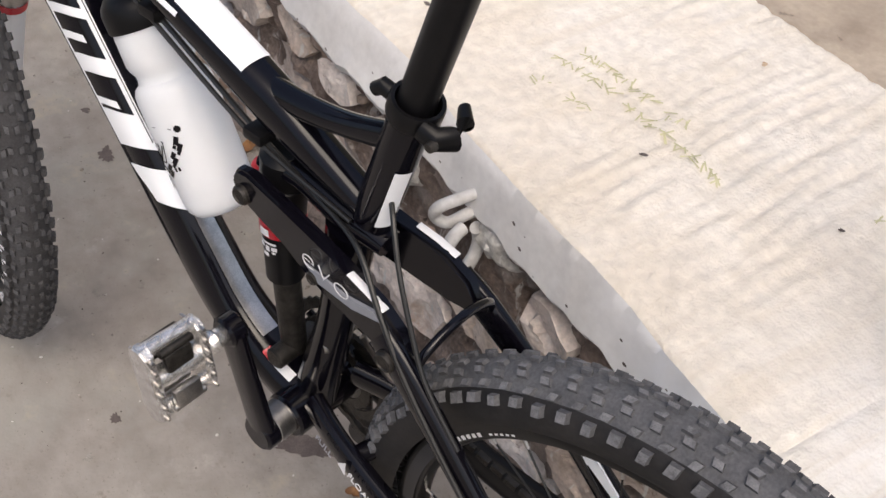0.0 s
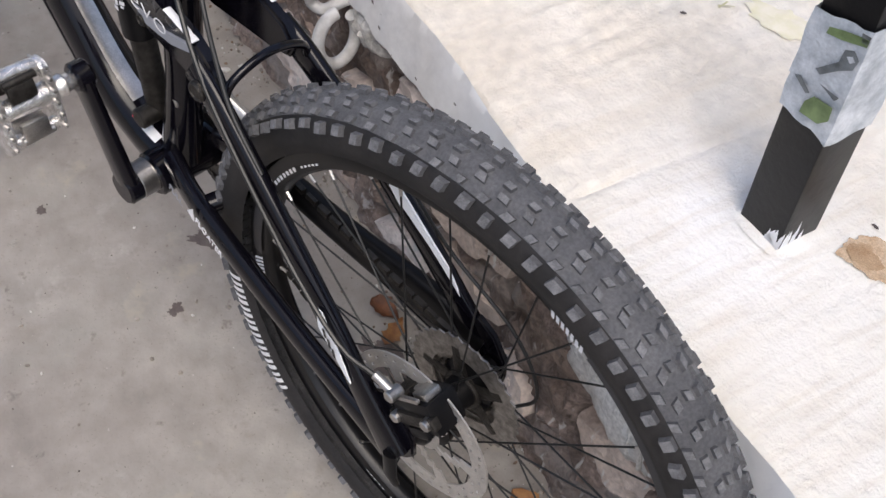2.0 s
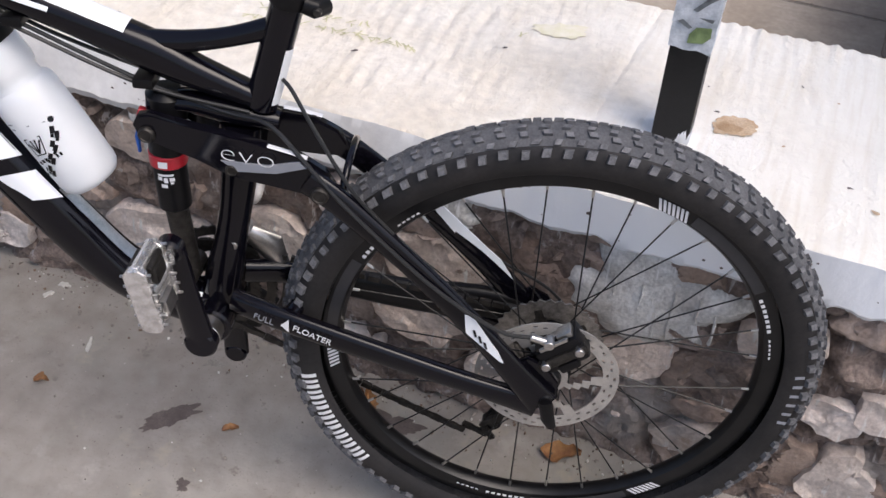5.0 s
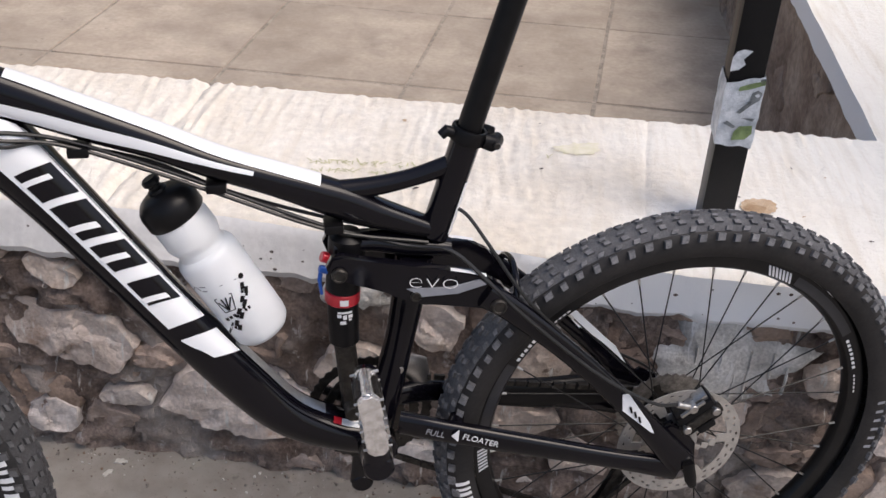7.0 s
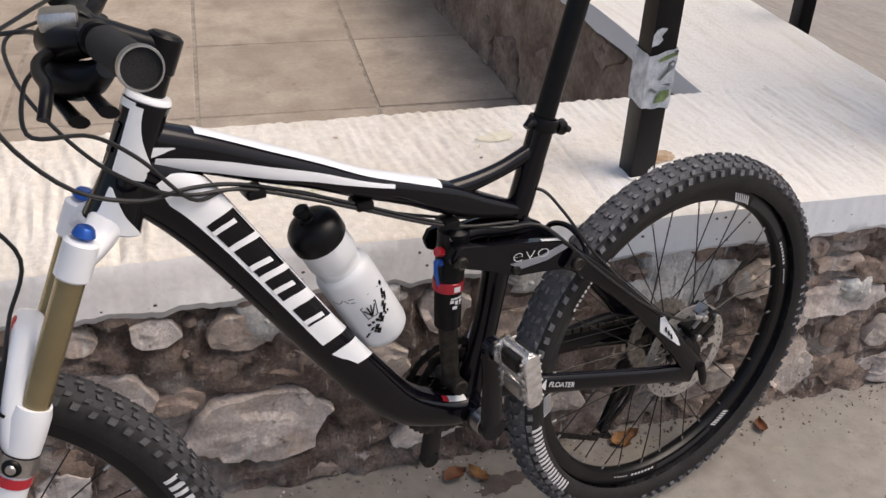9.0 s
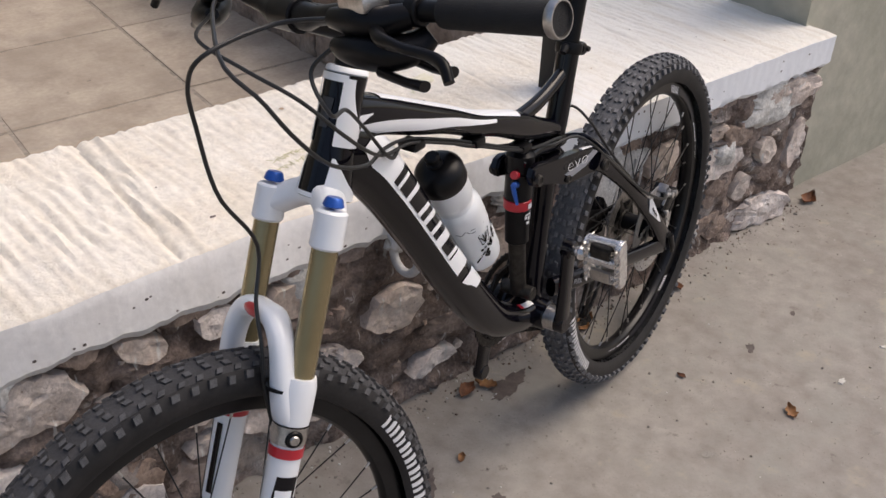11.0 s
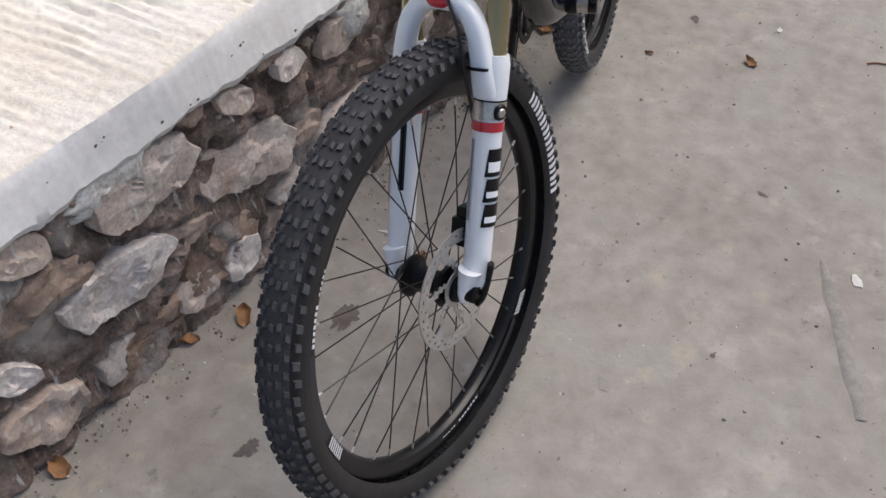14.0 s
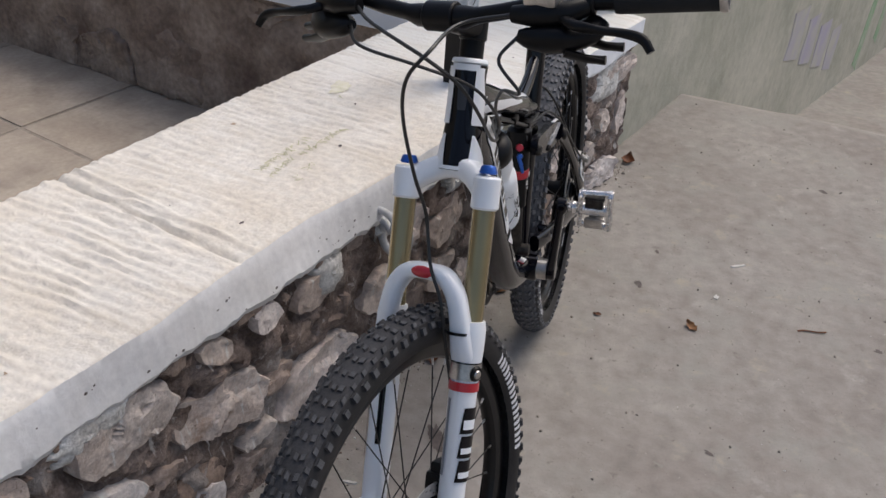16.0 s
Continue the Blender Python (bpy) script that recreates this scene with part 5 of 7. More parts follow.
leg_objs = [o for o in bpy.data.objects if o.name.startswith("lower_leg")]
for v, leg in ((0.065, leg_objs[0]), (-0.065, leg_objs[1])):
    skin_patch("red_band", leg_rows(v, 0.556, 0.568, 0.0208), 0, 1, lambda t: -180, lambda t: 180, M_RED, leg, "red band", n=2, m=24, turn=True)
    skin_patch("silver_band", leg_rows(v, 0.571, 0.593, 0.0212), 0, 1, lambda t: -180, lambda t: 180, M_STEEL, leg, "silver band", n=2, m=24, turn=True)
    skin_patch("leg_line", leg_rows(v, 0.593, 0.595, 0.0217), 0, 1, lambda t: -180, lambda t: 180, M_BLACK, leg, n=1, m=24, turn=True)
bm = bmesh.new()
p = on_axis(0.583, 0.040, 0.065 + 0.0195)
cylinder(bm, p, p + Vector((0.001, 0.004, 0)), 0.0115, 0.0105, 24, 0.001)
steered(bm)
dial = part("leg_dial", bm, M_PLASTIC, leg_objs[0], "round black dial")
bm = bmesh.new()
cylinder(bm, p + Vector((0.001, 0.003, 0)), p + Vector((0.002, 0.006, 0)), 0.0065, 0.006, 20, 0.001)
steered(bm)
part("leg_dial_cap", bm, M_STEEL, leg_objs[0], "steel cap")
# three black blocks with white cores down the left leg
for z0, z1 in ((0.500, 0.535), (0.467, 0.497), (0.434, 0.464)):
    rr = leg_rows(0.065, z0, z1, 0.0203)
    skin_patch("leg_block", rr, 0, 1, lambda t: -58 + 10 * t, lambda t: 22 + 6 * t, M_BLACK, leg_objs[0], "black block", n=4, m=10, turn=True)
    skin_patch("leg_core", leg_rows(0.065, z0 + 0.006, z1 - 0.016, 0.0203), 0, 1, lambda t: -46, lambda t: 10, M_WHITE, leg_objs[0], "white core", off=0.0018, n=2, m=8, turn=True)
skin_patch("leg_strip", leg_rows(0.065, 0.44, 0.545, 0.0203), 0, 1, lambda t: -125, lambda t: -110, M_GREY, leg_objs[0], "thin grey strip", n=6, m=3, turn=True)
skin_patch("leg_strip", leg_rows(-0.065, 0.455, 0.545, 0.0203), 0, 1, lambda t: -78, lambda t: -55, M_BLACK, leg_objs[1], "black text strip", n=6, m=3, turn=True)
skin_patch("leg_strip", leg_rows(-0.065, 0.43, 0.55, 0.0203), 0, 1, lambda t: -165, lambda t: -135, M_BLACK, leg_objs[1], "black text strip", n=6, m=3, turn=True)
bm = bmesh.new()
p = on_axis(0.713, 0.057, 0.0) + AHEAD * 0.014
bmesh.ops.create_uvsphere(bm, u_segments=20, v_segments=10, radius=1.0)
bmesh.ops.transform(bm, matrix=Matrix.Translation(p) @ Matrix.Rotation(radians(-22), 4, "Y") @ Matrix.Diagonal((0.006, 0.021, 0.0085, 1)), verts=bm.verts)
steered(bm)
part("arch_badge", bm, M_RED, bpy.data.objects["fork_arch"], "red oval badge")
bm = bmesh.new()
p = on_axis(0.640, 0.053, 0.058)
revolve(bm, [(0.0160, -0.002), (0.0185, -0.002), (0.0185, 0.002), (0.0160, 0.002), (0.0160, -0.002)], 24, Matrix.Translation(p) @ AXIS.to_track_quat("Z", "Y").to_matrix().to_4x4())
steered(bm)
part("cable_tie", bm, M_PLASTIC, leg_objs[0], "black cable tie")
for sgn in (1, -1):
    bm = bmesh.new()
    c = Vector((BASE, 0.065 * sgn, TYRE_R))
    tube(bm, [(c.x - 0.012, c.y, c.z + 0.034, 0.0175, 0.0175), (c.x - 0.006, c.y - 0.004 * sgn, c.z + 0.016, 0.013, 0.016), (c.x, c.y - 0.006 * sgn, c.z, 0.010, 0.016), (c.x + 0.004, c.y - 0.006 * sgn, c.z - 0.012, 0.008, 0.011)], 18)
    steered(bm)
    part("dropout", bm, M_WHITE, bike, "white fork dropout")
bm = bmesh.new()
cylinder(bm, (BASE, -0.074, TYRE_R), (BASE, 0.080, TYRE_R), 0.0125, 0.0125, 20, 0.003)
steered(bm)
part("front_axle", bm, M_PLASTIC, bike)
bm = bmesh.new()
hose(bm, [(BASE + 0.006, 0.080, TYRE_R - 0.010), (BASE + 0.004, 0.090, 0.350), (BASE - 0.010, 0.094, 0.372), (BASE - 0.022, 0.092, 0.388), (BASE - 0.030, 0.088, 0.380), (BASE - 0.018, 0.086, 0.358), (BASE - 0.004, 0.082, 0.344)], 0.0042, 8, 30)
steered(bm)
part("axle_lever", bm, M_PLASTIC, bike, "black quick-release lever")


def caliper(name, m, turn):
    bm = bmesh.new()
    box(bm, (-0.030, -0.022, -0.019), (0.030, 0.016, 0.019), 0.006)
    box(bm, (-0.014, -0.026, -0.023), (0.014, 0.020, -0.010), 0.004)
    bmesh.ops.transform(bm, matrix=m, verts=bm.verts)
    if turn:
        steered(bm)
    body = part(name, bm, M_PLASTIC, bike, "black brake caliper")
    for k, (lo, hi) in enumerate((((-0.020, 0.012, 0.019), (0.020, 0.017, 0.024)), ((-0.026, -0.010, 0.017), (-0.006, 0.010, 0.026)), ((0.008, -0.012, 0.017), (0.026, 0.012, 0.024)))):
        bm = bmesh.new()
        box(bm, lo, hi, 0.002)
        bmesh.ops.transform(bm, matrix=m, verts=bm.verts)
        if turn:
            steered(bm)
        part("caliper_plate", bm, M_STEEL if k < 2 else M_DARKMETAL, body)
    for x, y, r in ((0.0, -0.004, 0.0125), (0.0, -0.004, 0.007)):
        bm = bmesh.new()
        cylinder(bm, (x, y, 0.016), (x, y, 0.0225 + 0.08 * (0.0125 - r)), r, r * 0.92, 22, 0.001)
        bmesh.ops.transform(bm, matrix=m, verts=bm.verts)
        if turn:
            steered(bm)
        part("piston_cap", bm, M_PLASTIC if r > 0.01 else M_STEEL, body, "round piston cap")
    bm = bmesh.new()
    hose(bm, [(-0.010, -0.024, 0.008), (-0.004, -0.030, 0.004), (0.004, -0.022, 0.0), (0.010, -0.030, -0.004), (0.014, -0.024, -0.008)], 0.0011, 6, 16)
    bmesh.ops.transform(bm, matrix=m, verts=bm.verts)
    if turn:
        steered(bm)
    part("pad_spring", bm, M_STEEL, body, "bright pad spring")
    bm = bmesh.new()
    box(bm, (-0.034, 0.010, -0.008), (0.034, 0.020, 0.006), 0.003)
    bmesh.ops.transform(bm, matrix=m, verts=bm.verts)
    if turn:
        steered(bm)
    part("caliper_bracket", bm, M_DARKMETAL, body, "dark adaptor bracket")
    for x in (-0.024, 0.024):
        bm = bmesh.new()
        cylinder(bm, (x, 0.014, 0), (x, 0.024, 0), 0.0065, 0.006, 14, 0.001)
        bmesh.ops.transform(bm, matrix=m, verts=bm.verts)
        if turn:
            steered(bm)
        part("caliper_bolt", bm, M_STEEL, body)
    return body


rear_caliper = caliper("brake_caliper", Matrix.Translation((-0.014, 0.052, 0.412)) @ Matrix.Rotation(radians(38), 4, "Y"), False)
bm = bmesh.new()
cylinder(bm, (0.030, 0.078, 0.449), (0.006, 0.076, 0.441), 0.0048, 0.0048, 14, 0.001)
cylinder(bm, (0.006, 0.068, 0.441), (0.006, 0.084, 0.441), 0.0065, 0.0065, 14, 0.001)
part("hose_fitting", bm, M_STEEL, rear_caliper, "bright steel hose fitting")
bm = bmesh.new()
plate(bm, [(0.045, 0.392), (0.028, 0.405), (0.004, 0.392), (-0.014, 0.366), (-0.016, 0.340), (-0.006, 0.324), (0.012, 0.318), (0.032, 0.328)], 0.060, 0.068, 0.002)
part("dropout", bm, M_BLACK, bike, "black rear dropout")
bm = bmesh.new()
plate(bm, [(0.045, 0.392), (0.028, 0.405), (0.004, 0.392), (-0.014, 0.366), (-0.016, 0.340), (-0.010, 0.290), (0.004, 0.270), (0.020, 0.275), (0.032, 0.328)], -0.074, -0.066, 0.002)
part("dropout", bm, M_BLACK, bike, "black rear dropout")
bm = bmesh.new()
cylinder(bm, (0, -0.085, TYRE_R), (0, 0.082, TYRE_R), 0.0085, 0.0085, 18, 0.002)
part("rear_axle", bm, M_PLASTIC, bike)
bm = bmesh.new()
tube(bm, [(0.0, 0.084, TYRE_R, 0.005, 0.009), (-0.006, 0.088, 0.32, 0.004, 0.009), (-0.012, 0.086, 0.305, 0.0035, 0.006)], 12)
part("axle_lever", bm, M_PLASTIC, bike, "black quick-release lever")
caliper("brake_caliper", Matrix.Translation((BASE - 0.062, 0.048, 0.415)) @ Matrix.Rotation(radians(-112), 4, "Y"), True)

# drivetrain on the right flank
cassette = None
for r, y in ((0.073, -0.022), (0.064, -0.026), (0.056, -0.029), (0.048, -0.033), (0.041, -0.037), (0.034, -0.041), (0.028, -0.045), (0.024, -0.048)):
    bm = bmesh.new()
    n = 2 * int(r * 480)
    m = Matrix.Translation((0, y, TYRE_R + 0.004)) @ Matrix.Rotation(radians(90), 4, "X")
    rings = []
    for h in (0, 0.002):
        for grow, edge in ((0, 0.62), (1, 1.0)):
            rings.append([bm.verts.new(m @ Vector(((r * edge + grow * (0.0022 if i % 2 else -0.0018)) * math.cos(2 * math.pi * i / n), (r * edge + grow * (0.0022 if i % 2 else -0.0018)) * math.sin(2 * math.pi * i / n), h))) for i in range(n)])
    for p_, q_ in ((0, 1), (1, 3), (3, 2), (2, 0)):
        for i in range(n):
            bm.faces.new((rings[p_][i], rings[p_][(i + 1) % n], rings[q_][(i + 1) % n], rings[q_][i]))
    if cassette is None:
        cassette = part("cassette", bm, M_CASSETTE, bike, "grimy steel cassette", smooth=False)
    else:
        part("sprocket", bm, M_CASSETTE, cassette, smooth=False)
bm = bmesh.new()
cylinder(bm, (0, -0.018, TYRE_R + 0.004), (0, -0.052, TYRE_R + 0.004), 0.024, 0.019, 28, 0.002)
for i in range(5):
    w = 2 * math.pi * i / 5
    tube(bm, [(0, -0.023, TYRE_R + 0.004, 0.0015, 0.012), (0.058 * math.cos(w), -0.023, TYRE_R + 0.004 + 0.058 * math.sin(w), 0.0015, 0.007)], 8)
part("carrier", bm, M_DARKMETAL, cassette, "dark sprocket carrier", smooth=False)
for r, y in ((0.088, -0.050), (0.068, -0.043), (0.047, -0.037)):
    bm = bmesh.new()
    n = 84
    m = Matrix.Translation((0.437, y, 0.381)) @ Matrix.Rotation(radians(90), 4, "X")
    rows = []
    for rr, z in ((r - 0.012, 0), (r, 0), (r, 0.0025), (r - 0.012, 0.0025)):
        rows.append([bm.verts.new(m @ Vector(((rr + (0.003 if (rr == r and i % 2) else 0)) * math.cos(2 * math.pi * i / n), (rr + (0.003 if (rr == r and i % 2) else 0)) * math.sin(2 * math.pi * i / n), z))) for i in range(n)])
    for k in range(4):
        p_, q_ = rows[k], rows[(k + 1) % 4]
        for i in range(n):
            bm.faces.new((p_[i], p_[(i + 1) % n], q_[(i + 1) % n], q_[i]))
    part("chainring", bm, M_DARKMETAL, bike, "dark toothed chainring", smooth=False)
bm = bmesh.new()
for i in range(4):
    a = math.pi / 2 * i + 0.5
    tube(bm, [(0.437, -0.056, 0.381, 0.004, 0.012), (0.437 + 0.075 * math.cos(a), -0.055, 0.381 + 0.075 * math.sin(a), 0.004, 0.007)], 10)
cylinder(bm, (0.437, -0.064, 0.381), (0.437, -0.040, 0.381), 0.028, 0.028, 24, 0.002)
part("crank_spider", bm, M_PLASTIC, bike)


def crank(sgn, px, pz):
    bm = bmesh.new()
    b0 = Vector((0.438, sgn * 0.072, 0.381))
    b1 = Vector((px, sgn * 0.088, pz))
    rows = [(*b0.lerp(b1, t), 0.0095 - 0.002 * t, 0.0165 + 0.004 * abs(t - 0.5)) for t in (0, 0.08, 0.3, 0.6, 0.9, 1.0)]
    tube(bm, rows, 20, power=2.8)
    for c, r in ((b0, 0.021), (b1, 0.0165)):
        cylinder(bm, c - Vector((0, 0.010, 0)), c + Vector((0, 0.010, 0)), r, r, 24, 0.003)
    arm = part("crank_arm", bm, M_BLACK, bike, "glossy black crank arm")
    bm = bmesh.new()
    cylinder(bm, (0.438, sgn * 0.040, 0.381), (0.438, sgn * 0.066, 0.381), 0.0215, 0.0215, 28, 0.002)
    part("bearing_cup", bm, M_STEEL, arm, "silver bearing cup")
    return b1


def pedal(c, sgn, turn):
    """A silver clipless platform pedal; c is the hole in the crank."""
    m = Matrix.Translation(c) @ Matrix.Rotation(radians(turn), 4, "Y")
    bm = bmesh.new()
    cylinder(bm, (0, sgn * 0.006, 0), (0, sgn * 0.020, 0), 0.0085, 0.0100, 18, 0.001)
    cylinder(bm, (0, sgn * 0.019, 0), (0, sgn * 0.034, 0), 0.0125, 0.0105, 18, 0.002)
    cylinder(bm, (0, sgn * 0.033, 0), (0, sgn * 0.092, 0), 0.0130, 0.0110, 18, 0.002)
    bmesh.ops.transform(bm, matrix=m, verts=bm.verts)
    ped = part("pedal", bm, M_CHROME, bike, "scuffed silver clipless pedal")
    rim = [(-0.051, -0.006), (-0.043, -0.013), (-0.016, -0.014), (-0.008, -0.011), (0.008, -0.011), (0.016, -0.014), (0.043, -0.013), (0.051, -0.006), (0.051, 0.006), (0.043, 0.013), (0.016, 0.014), (0.008, 0.011), (-0.008, 0.011), (-0.016, 0.014), (-0.043, 0.013), (-0.051, 0.006)]
    for y, t, f in ((0.037, 0.0045, 0.9), (0.093, 0.0050, 1.0)):
        bm = bmesh.new()
        plate(bm, [(x * f * 0.88, z) for x, z in rim], min(sgn * (y - t), sgn * (y + t)), max(sgn * (y - t), sgn * (y + t)), 0.0016)
        bmesh.ops.transform(bm, matrix=m, verts=bm.verts)
        part("side_plate", bm, M_CHROME, ped, "polished alloy side plate")
    for x in (-0.038, 0.038):
        bm = bmesh.new()
        cylinder(bm, (x * 0.92, sgn * 0.036, 0), (x, sgn * 0.094, 0), 0.0075, 0.0080, 16, 0.001)
        bmesh.ops.transform(bm, matrix=m, verts=bm.verts)
        part("cross_bar", bm, M_CHROME, ped)
    for d in (-1, 1):
        for e in (-1, 1):
            bm = bmesh.new()
            x0, x1 = sorted((d * 0.012, d * 0.032))
            box(bm, (x0, sgn * 0.065 - 0.016 - 0.003 * e, e * 0.0130 - 0.0042), (x1, sgn * 0.065 + 0.016, e * 0.0130 + 0.0042), 0.003)
            cylinder(bm, (d * 0.033, sgn * 0.065 - 0.018, e * 0.011), (d * 0.033, sgn * 0.065 + 0.018, e * 0.011), 0.0042, 0.0042, 12, 0.001)
            bmesh.ops.transform(bm, matrix=m, verts=bm.verts)
            part("pedal_clip", bm, M_STEEL if d > 0 else M_DARKMETAL, ped, "sprung steel clip")
    for y in (0.037, 0.093):
        for k in range(6):
            for e in (-1, 1):
                bm = bmesh.new()
                x = -0.035 + 0.014 * k
                cylinder(bm, (x, sgn * y, e * 0.010), (x, sgn * y, e * 0.0175), 0.0019, 0.0015, 8)
                bmesh.ops.transform(bm, matrix=m, verts=bm.verts)
                part("pedal_pin", bm, M_STEEL, ped)
    return ped


pedal(crank(1, 0.456, 0.540), 1, 99)
crank(-1, 0.446, 0.212)

# derailleur cage, pulleys and chain
bm = bmesh.new()
tube(bm, [(-0.004, -0.078, 0.285, 0.010, 0.016), (0.010, -0.086, 0.245, 0.011, 0.020), (0.030, -0.084, 0.215, 0.008, 0.014)], 14)
derailleur = part("rear_derailleur", bm, M_PLASTIC, bike, "black rear derailleur")
for y in (-0.078, -0.066):
    bm = bmesh.new()
    tube(bm, [(0.022, y, 0.222, 0.0012, 0.013), (0.045, y, 0.175, 0.0012, 0.010), (0.062, y, 0.130, 0.0012, 0.012)], 10)
    part("cage_plate", bm, M_DARKMETAL, derailleur)
for x, z in ((0.026, 0.216), (0.060, 0.135)):
    bm = bmesh.new()
    cylinder(bm, (x, -0.077, z), (x, -0.067, z), 0.015, 0.015, 11)
    part("pulley", bm, M_PLASTIC, derailleur)
chain_path = spline([(0.06, 0.121), (0.20, 0.190), (0.36, 0.275), (0.437, 0.313), (0.490, 0.338), (0.505, 0.381), (0.480, 0.432), (0.437, 0.449), (0.22, 0.412), (0.02, 0.382), (-0.030, 0.365), (-0.040, 0.335), (-0.02, 0.305), (0.010, 0.250), (0.016, 0.205), (0.050, 0.165), (0.072, 0.145), (0.060, 0.121)], 400)
bm = bmesh.new()
dist, last = 0.0, chain_path[0]
count = 0
for i in range(1, 400):
    dist += float(np.hypot(*(chain_path[i] - last)))
    last = chain_path[i]
    if dist > 0.0127:
        dist = 0.0
        count += 1
        d = chain_path[i] - chain_path[i - 1]
        a = math.atan2(d[1], d[0])
        y = -0.043 - 0.012 * (last[0] < 0.1 and last[1] < 0.26)
        w = 0.0032 if count % 2 else 0.0022
        box(bm, (-0.0076, -w, -0.0042), (0.0076, w, 0.0042), 0.0, Matrix.Translation((last[0], y, last[1])) @ Matrix.Rotation(-a, 4, "Y"))
ch = part("chain", bm, M_DARKMETAL, bike, "dirty steel chain", smooth=False)
ch["kind"] = "stuff"
bm = bmesh.new()
tube(bm, [(0.40, -0.04, 0.475, 0.008, 0.012), (0.375, -0.045, 0.455, 0.010, 0.022), (0.36, -0.047, 0.42, 0.008, 0.012)], 12)
cylinder(bm, (0.405, -0.03, 0.50), (0.405, 0.018, 0.495), 0.007, 0.007, 14, 0.001)
part("front_derailleur", bm, M_STEEL, bike, "steel front derailleur")

# seat clamp, tail light, shock knobs
bm = bmesh.new()
revolve(bm, [(0.0185, -0.009), (0.0215, -0.009), (0.0225, -0.006), (0.0225, 0.006), (0.0215, 0.009), (0.0185, 0.009), (0.0185, -0.009)], 28, Matrix.Translation((0.322, 0, 0.827)) @ SEAT_DIR.to_track_quat("Z", "Y").to_matrix().to_4x4())
clamp = part("seat_clamp", bm, M_PLASTIC, bike, "black seat clamp")
bm = bmesh.new()
tube(bm, [(0.340, 0.004, 0.831, 0.007, 0.008), (0.350, 0.006, 0.835, 0.007, 0.0075), (0.357, 0.007, 0.829, 0.006, 0.006)], 12)
part("clamp_ear", bm, M_PLASTIC, clamp)
bm = bmesh.new()
tube(bm, [(0.306, 0.012, 0.822, 0.007, 0.009), (0.294, 0.010, 0.818, 0.009, 0.011), (0.286, -0.003, 0.816, 0.009, 0.011), (0.290, -0.021, 0.818, 0.007, 0.009), (0.301, -0.032, 0.822, 0.005, 0.006)], 12)
part("clamp_lever", bm, M_PLASTIC, clamp, "black clamp lever")
bm = bmesh.new()
cylinder(bm, (0.290, 0.014, 0.818), (0.290, 0.0215, 0.818), 0.0050, 0.0045, 14, 0.001)
part("clamp_bolt", bm, M_DARKMETAL, clamp)
skin_patch("seat_tube_label", np.array([[0.3575, 0, 0.702, 0.0185, 0.0185], [0.338, 0, 0.772, 0.0185, 0.0185]]), 0, 1, lambda t: 40, lambda t: 84, M_WHITE, bpy.data.objects["seat_tube"], "white label", n=2)
bm = bmesh.new()
box(bm, (0.206, -0.012, 1.03), (0.252, 0.012, 1.05), 0.004)
box(bm, (0.197, -0.020, 0.998), (0.214, 0.020, 1.066), 0.005)
light = part("tail_light", bm, M_PLASTIC, bike, "black tail light with a red lens")
bm = bmesh.new()
box(bm, (0.176, -0.019, 0.999), (0.198, 0.019, 1.065), 0.007)
part("lens", bm, M_RED, light, "red lens")
bm = bmesh.new()
cylinder(bm, (0.495, 0.008, 0.652), (0.506, 0.010, 0.656), 0.006, 0.005, 14, 0.001)
tube(bm, [(0.503, 0.006, 0.655, 0.004, 0.003), (0.506, 0.012, 0.640, 0.004, 0.003), (0.504, 0.016, 0.622, 0.003, 0.002)], 10)
part("shock_lever", bm, M_BLUE, shock, "blue lever")
bm = bmesh.new()
cylinder(bm, (0.493, 0.006, 0.668), (0.503, 0.008, 0.672), 0.0075, 0.007, 16, 0.001)
part("shock_knob", bm, M_RED, shock, "red knob")
skin_patch("ring_label", np.array([[0.4766, 0, 0.615, 0.0233, 0.0233], [0.4769, 0, 0.606, 0.0231, 0.0231]]), 0, 1, lambda t: -14, lambda t: 12, M_DECAL, shock, "pale mark", n=2)
for z0, z1, a0, a1 in ((0.596, 0.593, -28, 22), (0.591, 0.586, -30, -14), (0.591, 0.584, -9, 4), (0.592, 0.587, 9, 24), (0.582, 0.577, -6, 14), (0.585, 0.582, -26, -16)):
    skin_patch("shock_label", np.array([[0.4766, 0, z0, 0.0207, 0.0207], [0.4765, 0, z1, 0.0206, 0.0206]]), 0, 1, lambda t: a0, lambda t: a1, M_DECAL, shock, "pale printed bar", n=2)

